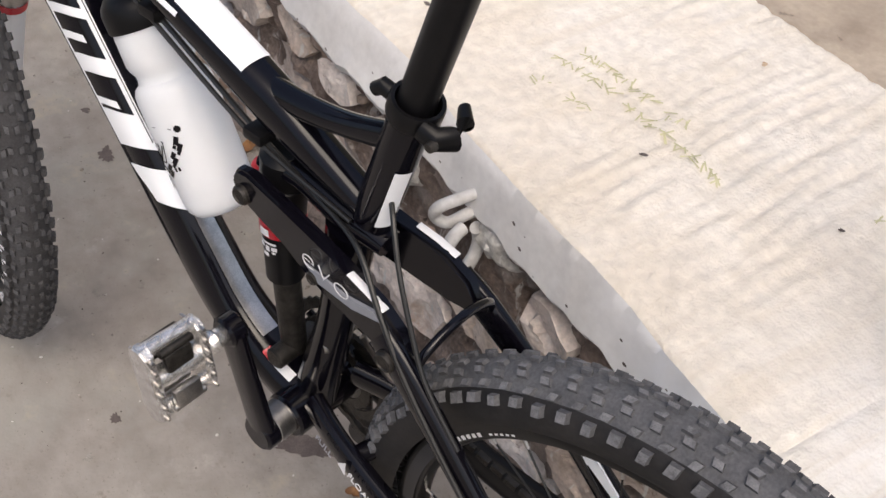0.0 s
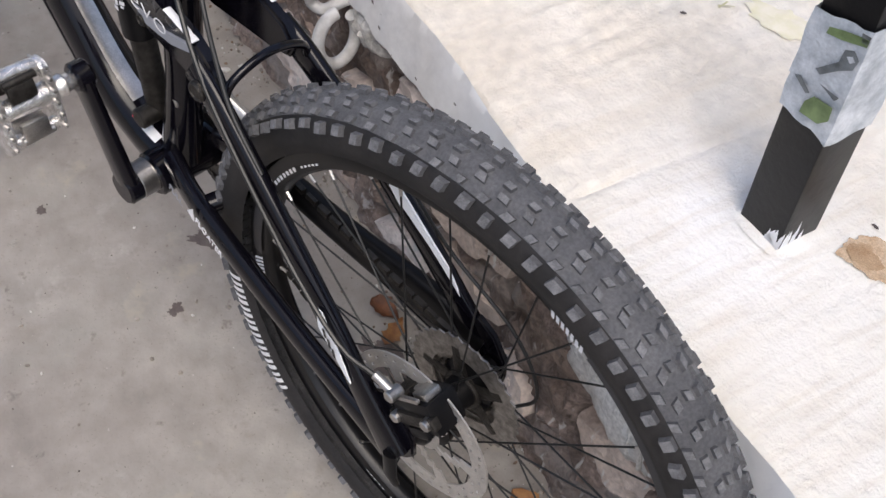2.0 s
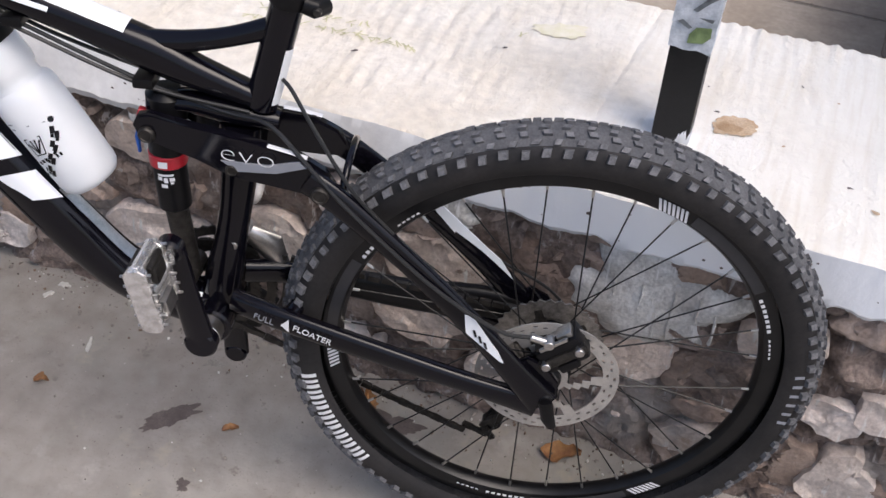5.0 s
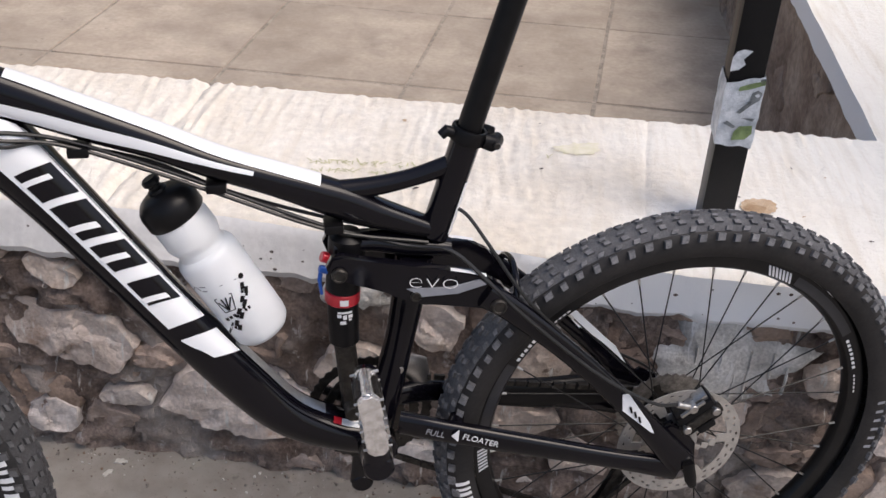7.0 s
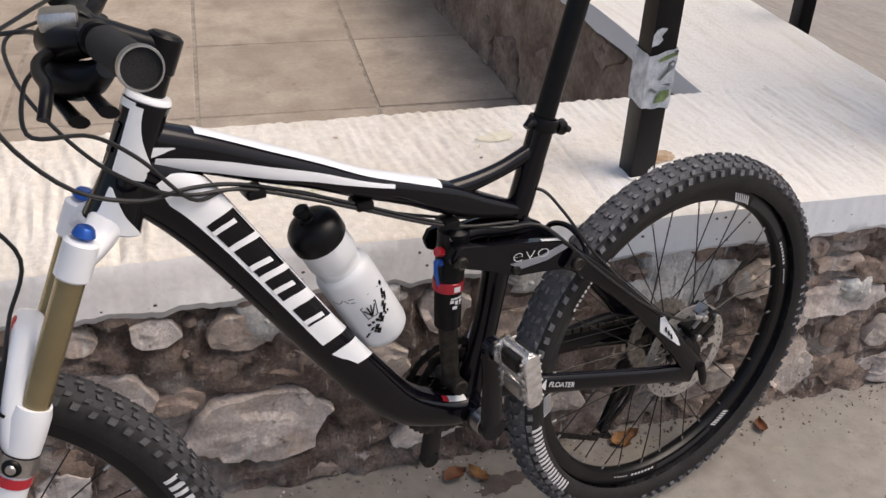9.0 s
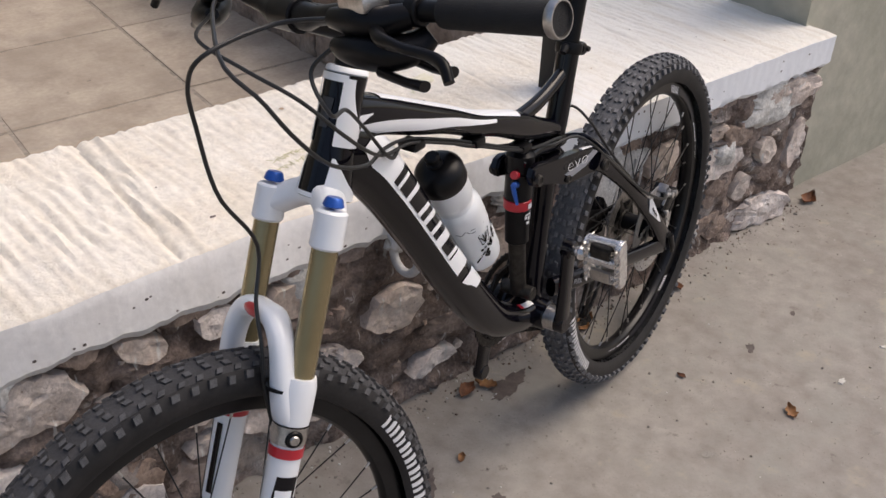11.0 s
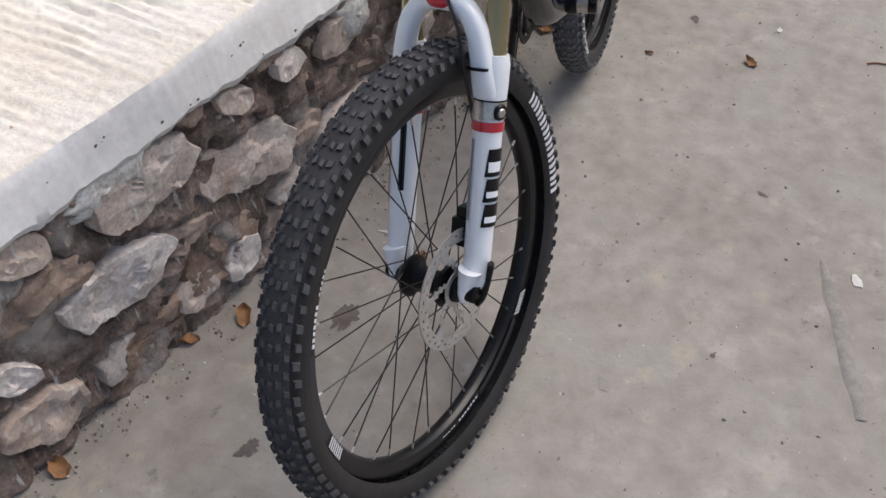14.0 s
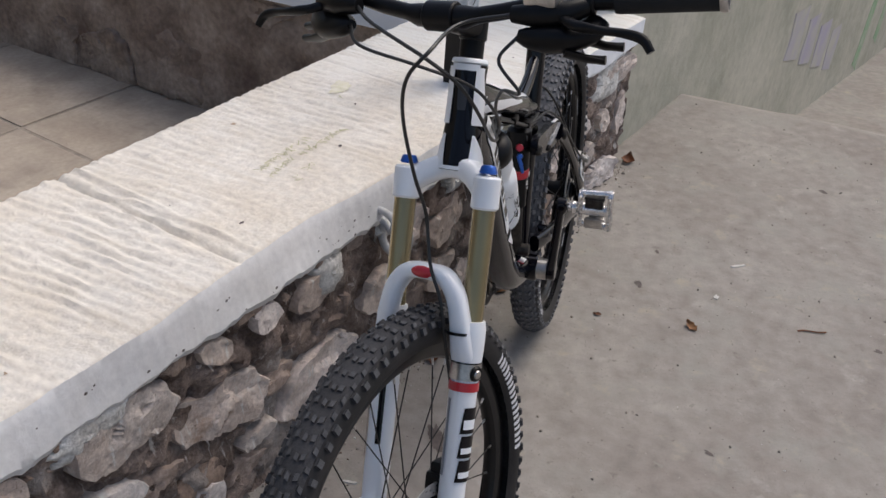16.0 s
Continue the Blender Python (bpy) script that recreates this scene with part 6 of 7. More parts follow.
# brake levers, shifters and cables
def cockpit(sgn):
    b = bar_point(sgn * 0.205)
    P = lambda x, v, z: (b.x + x, sgn * v, b.z + z)
    bm = bmesh.new()
    cylinder(bm, bar_point(sgn * 0.196), bar_point(sgn * 0.212), 0.0165, 0.0165, 20, 0.002)
    tube(bm, [(*P(0.008, 0.200, -0.004), 0.014, 0.013), (*P(0.028, 0.186, -0.007), 0.016, 0.016), (*P(0.042, 0.152, -0.008), 0.014, 0.016), (*P(0.044, 0.118, -0.008), 0.010, 0.011)], 14, side=(1, 0, 0))
    steered(bm)
    lev = part("brake_lever", bm, M_PLASTIC, bike, "black hydraulic brake lever")
    bm = bmesh.new()
    tube(bm, spline([(*P(0.040, 0.186, -0.012), 0.0075, 0.0065), (*P(0.050, 0.206, -0.016), 0.0075, 0.006), (*P(0.050, 0.236, -0.020), 0.007, 0.0055), (*P(0.044, 0.266, -0.024), 0.0065, 0.0055), (*P(0.044, 0.290, -0.030), 0.0065, 0.0055), (*P(0.048, 0.302, -0.044), 0.0055, 0.0055)], 18), 12)
    steered(bm)
    part("blade", bm, M_PLASTIC, lev, "black lever blade with a hooked tip")
    bm = bmesh.new()
    box(bm, P(0.014, 0.134 if sgn > 0 else 0.180, 0.002), P(0.048, 0.180 if sgn > 0 else 0.134, 0.021), 0.006)
    steered(bm)
    part("reservoir", bm, M_STEEL, lev, "silver-grey fluid reservoir")
    bm = bmesh.new()
    tube(bm, spline([(*P(-0.006, 0.214, -0.024), 0.018, 0.010), (*P(0.012, 0.202, -0.036), 0.026, 0.017), (*P(0.032, 0.174, -0.040), 0.027, 0.019), (*P(0.048, 0.144, -0.036), 0.018, 0.014), (*P(0.054, 0.128, -0.032), 0.008, 0.007)], 14), 16, side=(0, 1, 0.2))
    steered(bm)
    sh = part("shifter", bm, M_PLASTIC, bike, "black trigger shifter")
    for x, v, z in ((0.004, 0.226, -0.050), (0.030, 0.212, -0.060)):
        bm = bmesh.new()
        tube(bm, [(*P(x + 0.012, v - 0.026, z + 0.006), 0.010, 0.005), (*P(x, v, z - 0.004), 0.012, 0.005), (*P(x - 0.006, v + 0.022, z - 0.006), 0.010, 0.006)], 12)
        steered(bm)
        part("trigger", bm, M_PLASTIC, sh)


cockpit(1)
cockpit(-1)
T = lambda x, y, z: tuple(TURN_FORK @ Vector((x, y, z)))
LB, RB = bar_point(0.205), bar_point(-0.205)
cables = (
    ("brake_hose", [T(RB.x + 0.044, -0.122, RB.z - 0.008), T(RB.x + 0.080, -0.075, RB.z - 0.020), (1.068, -0.010, 1.030), (1.058, 0.030, 0.995), (1.035, 0.050, 0.950), (0.985, 0.055, 0.898), (0.918, 0.050, 0.869), (0.857, 0.030, 0.862), (0.79, 0.016, 0.846), (0.70, 0.013, 0.810), (0.626, 0.013, 0.777), (0.50, 0.013, 0.719), (0.40, 0.018, 0.688), (0.345, 0.034, 0.686), (0.30, 0.052, 0.650), (0.25, 0.064, 0.600), (0.15, 0.078, 0.512), (0.07, 0.086, 0.462), (0.028, 0.079, 0.449)], 0.0026),
    ("brake_hose", [T(LB.x + 0.044, 0.122, LB.z - 0.008), T(LB.x + 0.080, 0.060, LB.z - 0.014), (1.098, 0.0, 1.052), (1.102, -0.028, 1.015), (1.092, -0.036, 0.960), (1.085, -0.024, 0.88), T(*on_axis(0.80, 0.085, 0.004)), T(*on_axis(0.735, 0.080, 0.016)), T(*on_axis(0.69, 0.074, 0.034)), T(*on_axis(0.645, 0.066, 0.041)), T(*on_axis(0.60, 0.050, 0.043)), T(*on_axis(0.54, 0.026, 0.044)), T(*on_axis(0.46, -0.010, 0.048)), T(*on_axis(0.43, -0.024, 0.048))], 0.0026),
    ("shift_cable", [T(LB.x + 0.054, 0.130, LB.z - 0.032), T(LB.x + 0.075, 0.11, LB.z - 0.06), (1.03, 0.10, 0.985), (0.965, 0.065, 0.960), (0.912, 0.045, 0.915), (0.857, 0.040, 0.852), (0.80, 0.016, 0.842), (0.70, -0.008, 0.805), (0.60, -0.010, 0.755), (0.48, -0.012, 0.712), (0.38, -0.010, 0.690), (0.34, 0.0, 0.700)], 0.0024),
    ("shift_cable", [T(RB.x + 0.054, -0.130, RB.z - 0.032), T(RB.x + 0.10, -0.085, RB.z - 0.045), (1.01, -0.04, 1.0), (1.00, 0.03, 0.975), (0.96, 0.055, 0.925), (0.905, 0.050, 0.880), (0.855, 0.034, 0.855), (0.79, 0.022, 0.842), (0.70, 0.019, 0.806), (0.626, 0.019, 0.773), (0.49, 0.019, 0.714), (0.37, 0.018, 0.690)], 0.0024),
    ("shift_cable", [(0.348, -0.006, 0.728), (0.325, 0.016, 0.728), (0.298, 0.035, 0.694), (0.268, 0.048, 0.649), (0.242, 0.056, 0.614), (0.20, 0.060, 0.57)], 0.0024),
    ("shift_cable", [(0.20, -0.075, 0.56), (0.10, -0.085, 0.45), (0.0, -0.095, 0.38), (-0.045, -0.095, 0.31), (-0.02, -0.09, 0.26)], 0.0022),
)
for nm, pts, r in cables:
    bm = bmesh.new()
    hose(bm, pts, r, 8, 70)
    part(nm, bm, M_CABLE, bike)
for x, z in ((0.771, 0.836), (0.623, 0.784), (0.487, 0.722)):
    bm = bmesh.new()
    box(bm, (x - 0.012, -0.006, z - 0.012), (x + 0.012, 0.024, z), 0.003)
    part("cable_clip", bm, M_PLASTIC, top_tube)


# ---- things beside the bicycle ----
def milky():
    m = material("milky_plastic", (0.93, 0.955, 0.98), 0.38, var=0.05, scale=15)
    p = m.node_tree.nodes["Principled BSDF"]
    p.inputs["Transmission Weight"].default_value = 0.30
    p.inputs["Subsurface Weight"].default_value = 0.3
    p.inputs["Subsurface Radius"].default_value = (0.02, 0.02, 0.02)
    return m


M_MILKY = milky()
BW = bike.matrix_world
bottle = new("water_bottle")
b0, b1 = Vector((0.577, -0.010, 0.557)), Vector((0.678, -0.010, 0.738))
bottle.matrix_world = BW @ Matrix.Translation(b0) @ (b1 - b0).to_track_quat("Z", "Y").to_matrix().to_4x4()
tagged(bottle, "translucent white plastic water bottle with a black lid", "bottle")
bm = bmesh.new()
revolve(bm, [(0, 0.006), (0.020, 0.005), (0.026, 0.000), (0.032, 0.002), (0.0372, 0.009), (0.0388, 0.018), (0.0395, 0.050), (0.0400, 0.128), (0.0392, 0.136), (0.0365, 0.1415), (0.0318, 0.1450), (0.0306, 0.1500), (0.0310, 0.1550), (0.0338, 0.1600), (0.0356, 0.1660), (0.0352, 0.1930), (0.0340, 0.2010), (0, 0.2010)], 48)
part("body", bm, M_MILKY, bottle)
bm = bmesh.new()
prof = [(0.030, 0.198), (0.0362, 0.198), (0.0376, 0.200), (0.0376, 0.217), (0.0360, 0.223), (0.030, 0.231), (0.020, 0.236), (0.013, 0.2375), (0, 0.2375)]
revolve(bm, prof, 48)
lid = part("lid", bm, M_PLASTIC, bottle, "black screw lid")
bm = bmesh.new()
revolve(bm, [(0.0125, 0.235), (0.0115, 0.241), (0.0080, 0.243), (0.0080, 0.247), (0.0112, 0.249), (0.0112, 0.254), (0.0085, 0.2565), (0, 0.2565)], 24)
part("nozzle", bm, M_PLASTIC, lid, "black drinking nozzle")


def bottle_mark(pts, r, mat, name, label):
    bm = bmesh.new()
    vs = [bm.verts.new((r * math.cos(radians(a)), r * math.sin(radians(a)), z)) for a, z in pts]
    bm.faces.new(vs)
    part(name, bm, mat, bottle, label, smooth=False)


# the bicycle's left lies at the angle LEFT_A round the bottle
inv = bottle.matrix_world.inverted().to_3x3() @ BW.to_3x3()
left_v = inv @ Vector((0, 1, 0))
LEFT_A = math.degrees(math.atan2(left_v.y, left_v.x))
up_v = inv @ Vector((-0.8, 0, 0.6))
TURN_A = 1 if math.sin(math.atan2(up_v.y, up_v.x) - radians(LEFT_A)) > 0 else -1


def bottle_line(p, q, wide, mat=M_BLACK, name="print", label="printed dark line"):
    """A stroke from p to q, each an angle from the bicycle's left and a height."""
    per = 1 / (0.0402 * radians(1))
    d = Vector(((q[0] - p[0]) / per, q[1] - p[1])).normalized() * wide / 2
    side = (-d.y * per, d.x)
    pts = [(p[0] + side[0], p[1] + side[1]), (q[0] + side[0], q[1] + side[1]), (q[0] - side[0], q[1] - side[1]), (p[0] - side[0], p[1] - side[1])]
    bottle_mark([(LEFT_A + TURN_A * a, z) for a, z in pts], 0.0406, mat, name, label)


# shield with rays
shield = [(-24, 0.0918), (10, 0.0908), (-1, 0.0685), (-22, 0.0689)]
for p, q in zip(shield, shield[1:] + shield[:1]):
    bottle_line(p, q, 0.0013)
for q in ((-21, 0.086), (-12, 0.0895), (-3, 0.0895), (5, 0.087)):
    bottle_line((-12, 0.0705), q, 0.0020)
# chequered band sweeping down from a round stop
bottle_mark([(LEFT_A + TURN_A * (42 + 5.5 * math.cos(k * 0.7854)), 0.1005 + 0.0038 * math.sin(k * 0.7854)) for k in range(8)], 0.0406, M_BLACK, "print", "printed dark dot")
band = [(40, 0.0935), (34, 0.0855), (27, 0.0785), (19, 0.0725), (10, 0.0665), (1, 0.0600), (-8, 0.0530), (-17, 0.0455), (-25, 0.0380)]
for k, (p, q) in enumerate(zip(band, band[1:])):
    off = 4 if k % 2 else -4
    bottle_line((p[0] + off, p[1]), (q[0] + off, q[1]), 0.0052)
    if k % 3:
        bottle_line((p[0] - off * 1.3, p[1]), ((p[0] + q[0]) / 2 - off * 1.3, (p[1] + q[1]) / 2), 0.0036)
bottle_line((2, 0.1068), (33, 0.1015), 0.0010, M_GREY, label="printed grey line")
bottle_line((-50, 0.035), (-22, 0.052), 0.0030)
for a0, a1, z in ((-31, -24, 0.0585), (-21, -15, 0.0600), (-12, -7, 0.0610), (11, 15, 0.0605), (18, 22, 0.0607)):
    bottle_line((a0, z), (a1, z), 0.0045, label="printed dark bar")
for a0, a1, z0, z1 in ((-66, -56, 0.116, 0.110), (-54, -44, 0.111, 0.117), (-42, -36, 0.116, 0.109), (-34, -22, 0.115, 0.1135), (-34, -24, 0.108, 0.107)):
    bottle_line((a0, z0), (a1, z1), 0.0016, M_GREY, label="printed grey stroke")

M_SHACKLE = material("white_painted_iron", (0.60, 0.60, 0.60), 0.55, var=0.25, scale=40, color2=(0.40, 0.39, 0.38), bump=0.3, bump_scale=90)
shackle = new("iron_shackle")
shackle.matrix_world = pose(-0.268, -0.005, 0.448)
tagged(shackle, "white painted iron shackle hanging under the wall's coping", "shackle")
bm = bmesh.new()
hose(bm, [(0.004, 0.06, 0.012), (0.004, 0.0, 0.014), (-0.004, -0.030, 0.006), (-0.010, -0.034, -0.012), (0.0, -0.022, -0.022), (0.008, 0.0, -0.012), (0.010, 0.04, -0.008)], 0.0078, 12, 30)
part("eye", bm, M_SHACKLE, shackle)
bm = bmesh.new()
loop = []
for k in range(25):
    a = 2 * math.pi * k / 24 * 0.86 + 0.9
    loop.append((0.027 - 0.006 * math.sin(a), -0.018 + 0.030 * math.sin(a), -0.050 + 0.040 * math.cos(a)))
hose(bm, loop, 0.0086, 12, 60)
part("ring", bm, M_SHACKLE, shackle, "open white ring")


M_TAPE = material("white_plastic_tape", (0.70, 0.73, 0.77), 0.42, var=0.6, scale=34, color2=(0.36, 0.40, 0.44), fine=0.08, bump=0.8, bump_scale=45)
M_TAPE_GREEN = material("green_tape_print", (0.22, 0.30, 0.13), 0.45, var=0.3, scale=60, color2=(0.12, 0.17, 0.07))
M_TAPE_DARK = material("dark_tape_print", (0.075, 0.085, 0.09), 0.45, var=0.4, scale=60, color2=(0.20, 0.22, 0.23))
bm = bmesh.new()
hw = 0.0275
rows = []
for z, grow in ((0.146, 0.0), (0.166, 0.0012), (0.186, 0.0004), (0.190, 0.0018), (0.216, 0.0010), (0.238, 0.0020), (0.258, 0.0005)):
    ring = []
    for k in range(24):
        s = k / 24 * 4
        e, f = int(s), s % 1
        c = [(-1, -1), (1, -1), (1, 1), (-1, 1), (-1, -1)]
        x = (c[e][0] + (c[e + 1][0] - c[e][0]) * f) * (hw + grow)
        y = (c[e][1] + (c[e + 1][1] - c[e][1]) * f) * (hw + grow)
        w = 0.0012 * sn(x, y, z, 60)
        dz = 0.006 * sn(x, y, 3 if z < 0.2 else 8, 40) * (1 if z in (0.146, 0.258) else 0.2) + (0.22 * x if z > 0.188 else -0.10 * x)
        ring.append(bm.verts.new((x * (1 + w * 20), y * (1 + w * 20), z + dz)))
    rows.append(ring)
for a, b in zip(rows, rows[1:]):
    for k in range(24):
        bm.faces.new((a[k], a[(k + 1) % 24], b[(k + 1) % 24], b[k]))
tape = part("tape", bm, M_TAPE, post_near, "torn white printed tape wrapped round the post")
bm = bmesh.new()
for shape, mt, label in (
    (((-0.009, 0.239), (-0.008, 0.246), (0.006, 0.252), (0.028, 0.259), (0.0285, 0.252), (0.006, 0.243)), M_TAPE_GREEN, "green print"),
    (((0.020, 0.2605), (0.0285, 0.262), (0.0285, 0.254), (0.022, 0.253)), M_TAPE_DARK, "dark print"),
    (((-0.006, 0.205), (0.011, 0.225), (0.012, 0.238), (0.020, 0.243), (0.027, 0.238), (0.025, 0.227), (0.014, 0.218), (0.0, 0.203)), M_TAPE_DARK, "dark print"),
    (((0.016, 0.2345), (0.021, 0.238), (0.0245, 0.235), (0.021, 0.231)), M_TAPE, "pale print"),
    (((0.003, 0.196), (0.024, 0.197), (0.021, 0.1915)), M_TAPE_DARK, "dark print"),
    (((-0.004, 0.171), (0.003, 0.182), (0.0225, 0.185), (0.0235, 0.171), (0.015, 0.161), (-0.005, 0.158)), M_TAPE_GREEN, "green print"),
    (((-0.022, 0.186), (-0.016, 0.190), (-0.002, 0.181), (-0.006, 0.178)), M_TAPE_DARK, "dark print")):
    pb = bmesh.new()
    pb.faces.new([pb.verts.new((x, -0.0306 - (0.0006 if mt is M_TAPE else 0), z)) for x, z in shape])
    part("print", pb, mt, tape, label, smooth=False)
edge = [(-0.0265, 0.268), (-0.014, 0.272), (-0.006, 0.281), (-0.010, 0.288), (0.001, 0.302), (-0.012, 0.304), (-0.021, 0.300), (-0.0265, 0.290)]
vs = [bm.verts.new((x, -0.0268 - 0.0015 * abs(sn(x, z, 2, 60)), z)) for x, z in edge]
bm.faces.new(vs)
part("tape_scrap", bm, M_TAPE, post_near, "torn scrap of pale tape", smooth=False)
rng = random.Random(41)
for face, count in (("front", 7), ("side", 5)):
    for k in range(count):
        u = (0.025 - 0.020 * rng.random() ** 2) if face == "front" else -0.022 + 0.03 * rng.random() ** 2
        h, w = rng.uniform(0.008, 0.034), rng.uniform(0.0015, 0.005)
        bm = bmesh.new()
        pts = [(u - w, 0.0), (u + w, 0.0), (u + w * 0.6 + 0.002, h * 0.5), (u + 0.004 * rng.uniform(0, 1), h), (u - w * 0.5, h * 0.6)]
        bm.faces.new([bm.verts.new((x, -0.0266, z) if face == "front" else (0.0266, x, z)) for x, z in pts])
        part("wash_splash", bm, M_CAPFACE, post_near, "white splash of wash", smooth=False)
bm = bmesh.new()
foot_ring = []
for k in range(14):
    a = 2 * math.pi * k / 14
    r = 0.040 + 0.012 * sn(math.cos(a), math.sin(a), 2, 2)
    foot_ring.append(bm.verts.new((r * math.cos(a), r * math.sin(a), 0.001)))
c = bm.verts.new((0, 0, 0.008))
for k in range(14):
    bm.faces.new((foot_ring[k], foot_ring[(k + 1) % 14], c))
part("mortar_collar", bm, M_CAP, post_near, "white cement at the post's foot")

# writing in faded yellow-green paint on the coping, and stains
M_PAINT = material("faded_green_paint", (0.64, 0.61, 0.38), 0.8, var=0.3, scale=50)
M_RUST = material("brown_rust_stain", (0.45, 0.31, 0.19), 0.9, var=0.4, scale=40, color2=(0.58, 0.45, 0.32), fine=0.2)
M_STAIN = material("dark_damp_stain", (0.13, 0.105, 0.095), 0.7, var=0.35, scale=30, fine=0.15)
M_LEAF = material("dry_brown_leaf", (0.22, 0.085, 0.035), 0.7, var=0.5, scale=45, color2=(0.12, 0.05, 0.025), bump=0.4, bump_scale=80)
M_LEAF2 = material("dry_orange_leaf", (0.36, 0.19, 0.07), 0.7, var=0.5, scale=45, color2=(0.20, 0.09, 0.04), bump=0.4, bump_scale=80)
M_SCRAP = material("pale_scrap", (0.62, 0.60, 0.56), 0.8, var=0.2, scale=50)
M_GRIT = material("grit", (0.36, 0.32, 0.28), 0.95, var=0.5, scale=30, fine=0.2)


def flat_shape(pts, z_of, mat, name, label, cat, lift=0.0016, group="", parent=None):
    """A thin film laid on an uneven surface, with its outline given."""
    bm = bmesh.new()
    cx, cy = sum(p[0] for p in pts) / len(pts), sum(p[1] for p in pts) / len(pts)
    rings = []
    for s in (1.0, 0.66, 0.33):
        rings.append([bm.verts.new((cx + (x - cx) * s, cy + (y - cy) * s, z_of(cx + (x - cx) * s, cy + (y - cy) * s) + lift)) for x, y in pts])
    mid = bm.verts.new((cx, cy, z_of(cx, cy) + lift))
    n = len(pts)
    for a, b in zip(rings, rings[1:]):
        for k in range(n):
            bm.faces.new((a[k], a[(k + 1) % n], b[(k + 1) % n], b[k]))
    for k in range(n):
        bm.faces.new((rings[-1][k], rings[-1][(k + 1) % n], mid))
    if parent is not None:
        return part(name, bm, mat, parent, label)
    return tagged(mesh_object(name, bm, mat), label, cat, group)


def blob(cx, cy, rx, ry, turn, seed, n=64, rough=0.35):
    out = []
    c, s = math.cos(radians(turn)), math.sin(radians(turn))
    for k in range(n):
        a = 2 * math.pi * k / n
        r = 1 + rough * sn(math.cos(a) * 1.3, math.sin(a) * 1.3, seed, 1.0) + 1.0 * rough * sn(math.cos(a) * 3, math.sin(a) * 3, seed + 5, 1.0) + 0.4 * rough * sn(math.cos(a) * 8, math.sin(a) * 8, seed + 9, 1.0)
        x, y = rx * r * math.cos(a), ry * r * math.sin(a)
        out.append((cx + c * x - s * y, cy + s * x + c * y))
    return out


cap_z = lambda x, y: CAP_TOP + cap_relief(x, y)
coping = wall_main.children[0]
rng = random.Random(8)
bm = bmesh.new()


def stroke(bm, x0, y0, x1, y1, w):
    d = math.hypot(x1 - x0, y1 - y0) + 1e-9
    nx, ny = -(y1 - y0) / d * w / 2, (x1 - x0) / d * w / 2
    vs = [bm.verts.new((x, y, cap_z(x, y) + 0.0012)) for x, y in ((x0 + nx, y0 + ny), (x1 + nx, y1 + ny), (x1 - nx, y1 - ny), (x0 - nx, y0 - ny))]
    bm.faces.new(vs)


for (xa, ya), (xb, yb), n in (((-0.372, 0.204), (-0.268, 0.222), 8), ((-0.366, 0.240), (-0.232, 0.250), 10), ((-0.250, 0.218), (-0.082, 0.222), 12), ((-0.212, 0.248), (-0.178, 0.252), 3), ((-0.352, 0.150), (-0.335, 0.155), 2), ((-0.300, 0.165), (-0.262, 0.172), 3), ((0.050, 0.325), (0.058, 0.330), 1)):
    for i in range(n):
        x, y = xa + (xb - xa) * (i + 0.5) / n, ya + (yb - ya) * (i + 0.5) / n
        for k in range(rng.choice((2, 3))):
            a = rng.uniform(0, math.pi)
            l = rng.uniform(0.005, 0.011)
            ox, oy = x + rng.uniform(-0.005, 0.005), y + rng.uniform(-0.006, 0.006)
            stroke(bm, ox - l * math.cos(a), oy - l * math.sin(a), ox + l * math.cos(a), oy + l * math.sin(a), 0.0022)
w = part("painted_writing", bm, M_PAINT, coping, "faded yellow-green illegible painted strokes", smooth=False)
w["kind"] = "stuff"
flat_shape(blob(0.100, 0.372, 0.045, 0.022, 20, 3), cap_z, material("pale_green_smear", (0.72, 0.68, 0.48), 0.85, var=0.3, scale=50, color2=(0.80, 0.75, 0.62)), "paint_smear", "pale green paint smear", "", 0.0022, parent=coping)
flat_shape(blob(0.406, 0.222, 0.032, 0.026, 30, 14, rough=0.24), cap_z, M_RUST, "rust_stain", "brown rust stain", "", 0.0022, parent=coping)
flat_shape(blob(0.398, 0.213, 0.018, 0.013, 10, 9, rough=0.3), cap_z, material("dark_rust_stain", (0.36, 0.23, 0.13), 0.9, var=0.4, scale=60, color2=(0.45, 0.32, 0.20), fine=0.2), "rust_stain", "darker middle of the rust stain", "", 0.0032, parent=coping)
gz = lambda x, y: ground_height(x, y)
ground = bpy.data.objects["ground"]
for cx, cy, rx, ry, t, sd, mt, lb in ((-0.325, -0.205, 0.048, 0.017, 50, 1, M_STAIN, "dark damp stain"), (0.0, -0.085, 0.06, 0.022, 10, 2, M_STAIN, "dark damp stain"), (-0.52, -0.43, 0.010, 0.007, 0, 3, M_STAIN, "small dark spot"), (-0.235, -0.319, 0.007, 0.009, 0, 4, M_STAIN, "small dark spot"), (-0.77, -0.194, 0.035, 0.022, 10, 5, M_STAIN, "dark damp stain"), (-1.085, -0.235, 0.02, 0.014, 0, 7, M_STAIN, "dark spot"), (-0.49, -0.79, 0.006, 0.005, 0, 8, M_STAIN, "small dark spot"), (-0.24, -0.311, 0.010, 0.007, 20, 9, M_STAIN, "small dark spot")):
    flat_shape(blob(cx, cy, rx, ry, t, sd, rough=0.5), gz, mt, "ground_stain", lb, "", 0.0016, parent=ground)

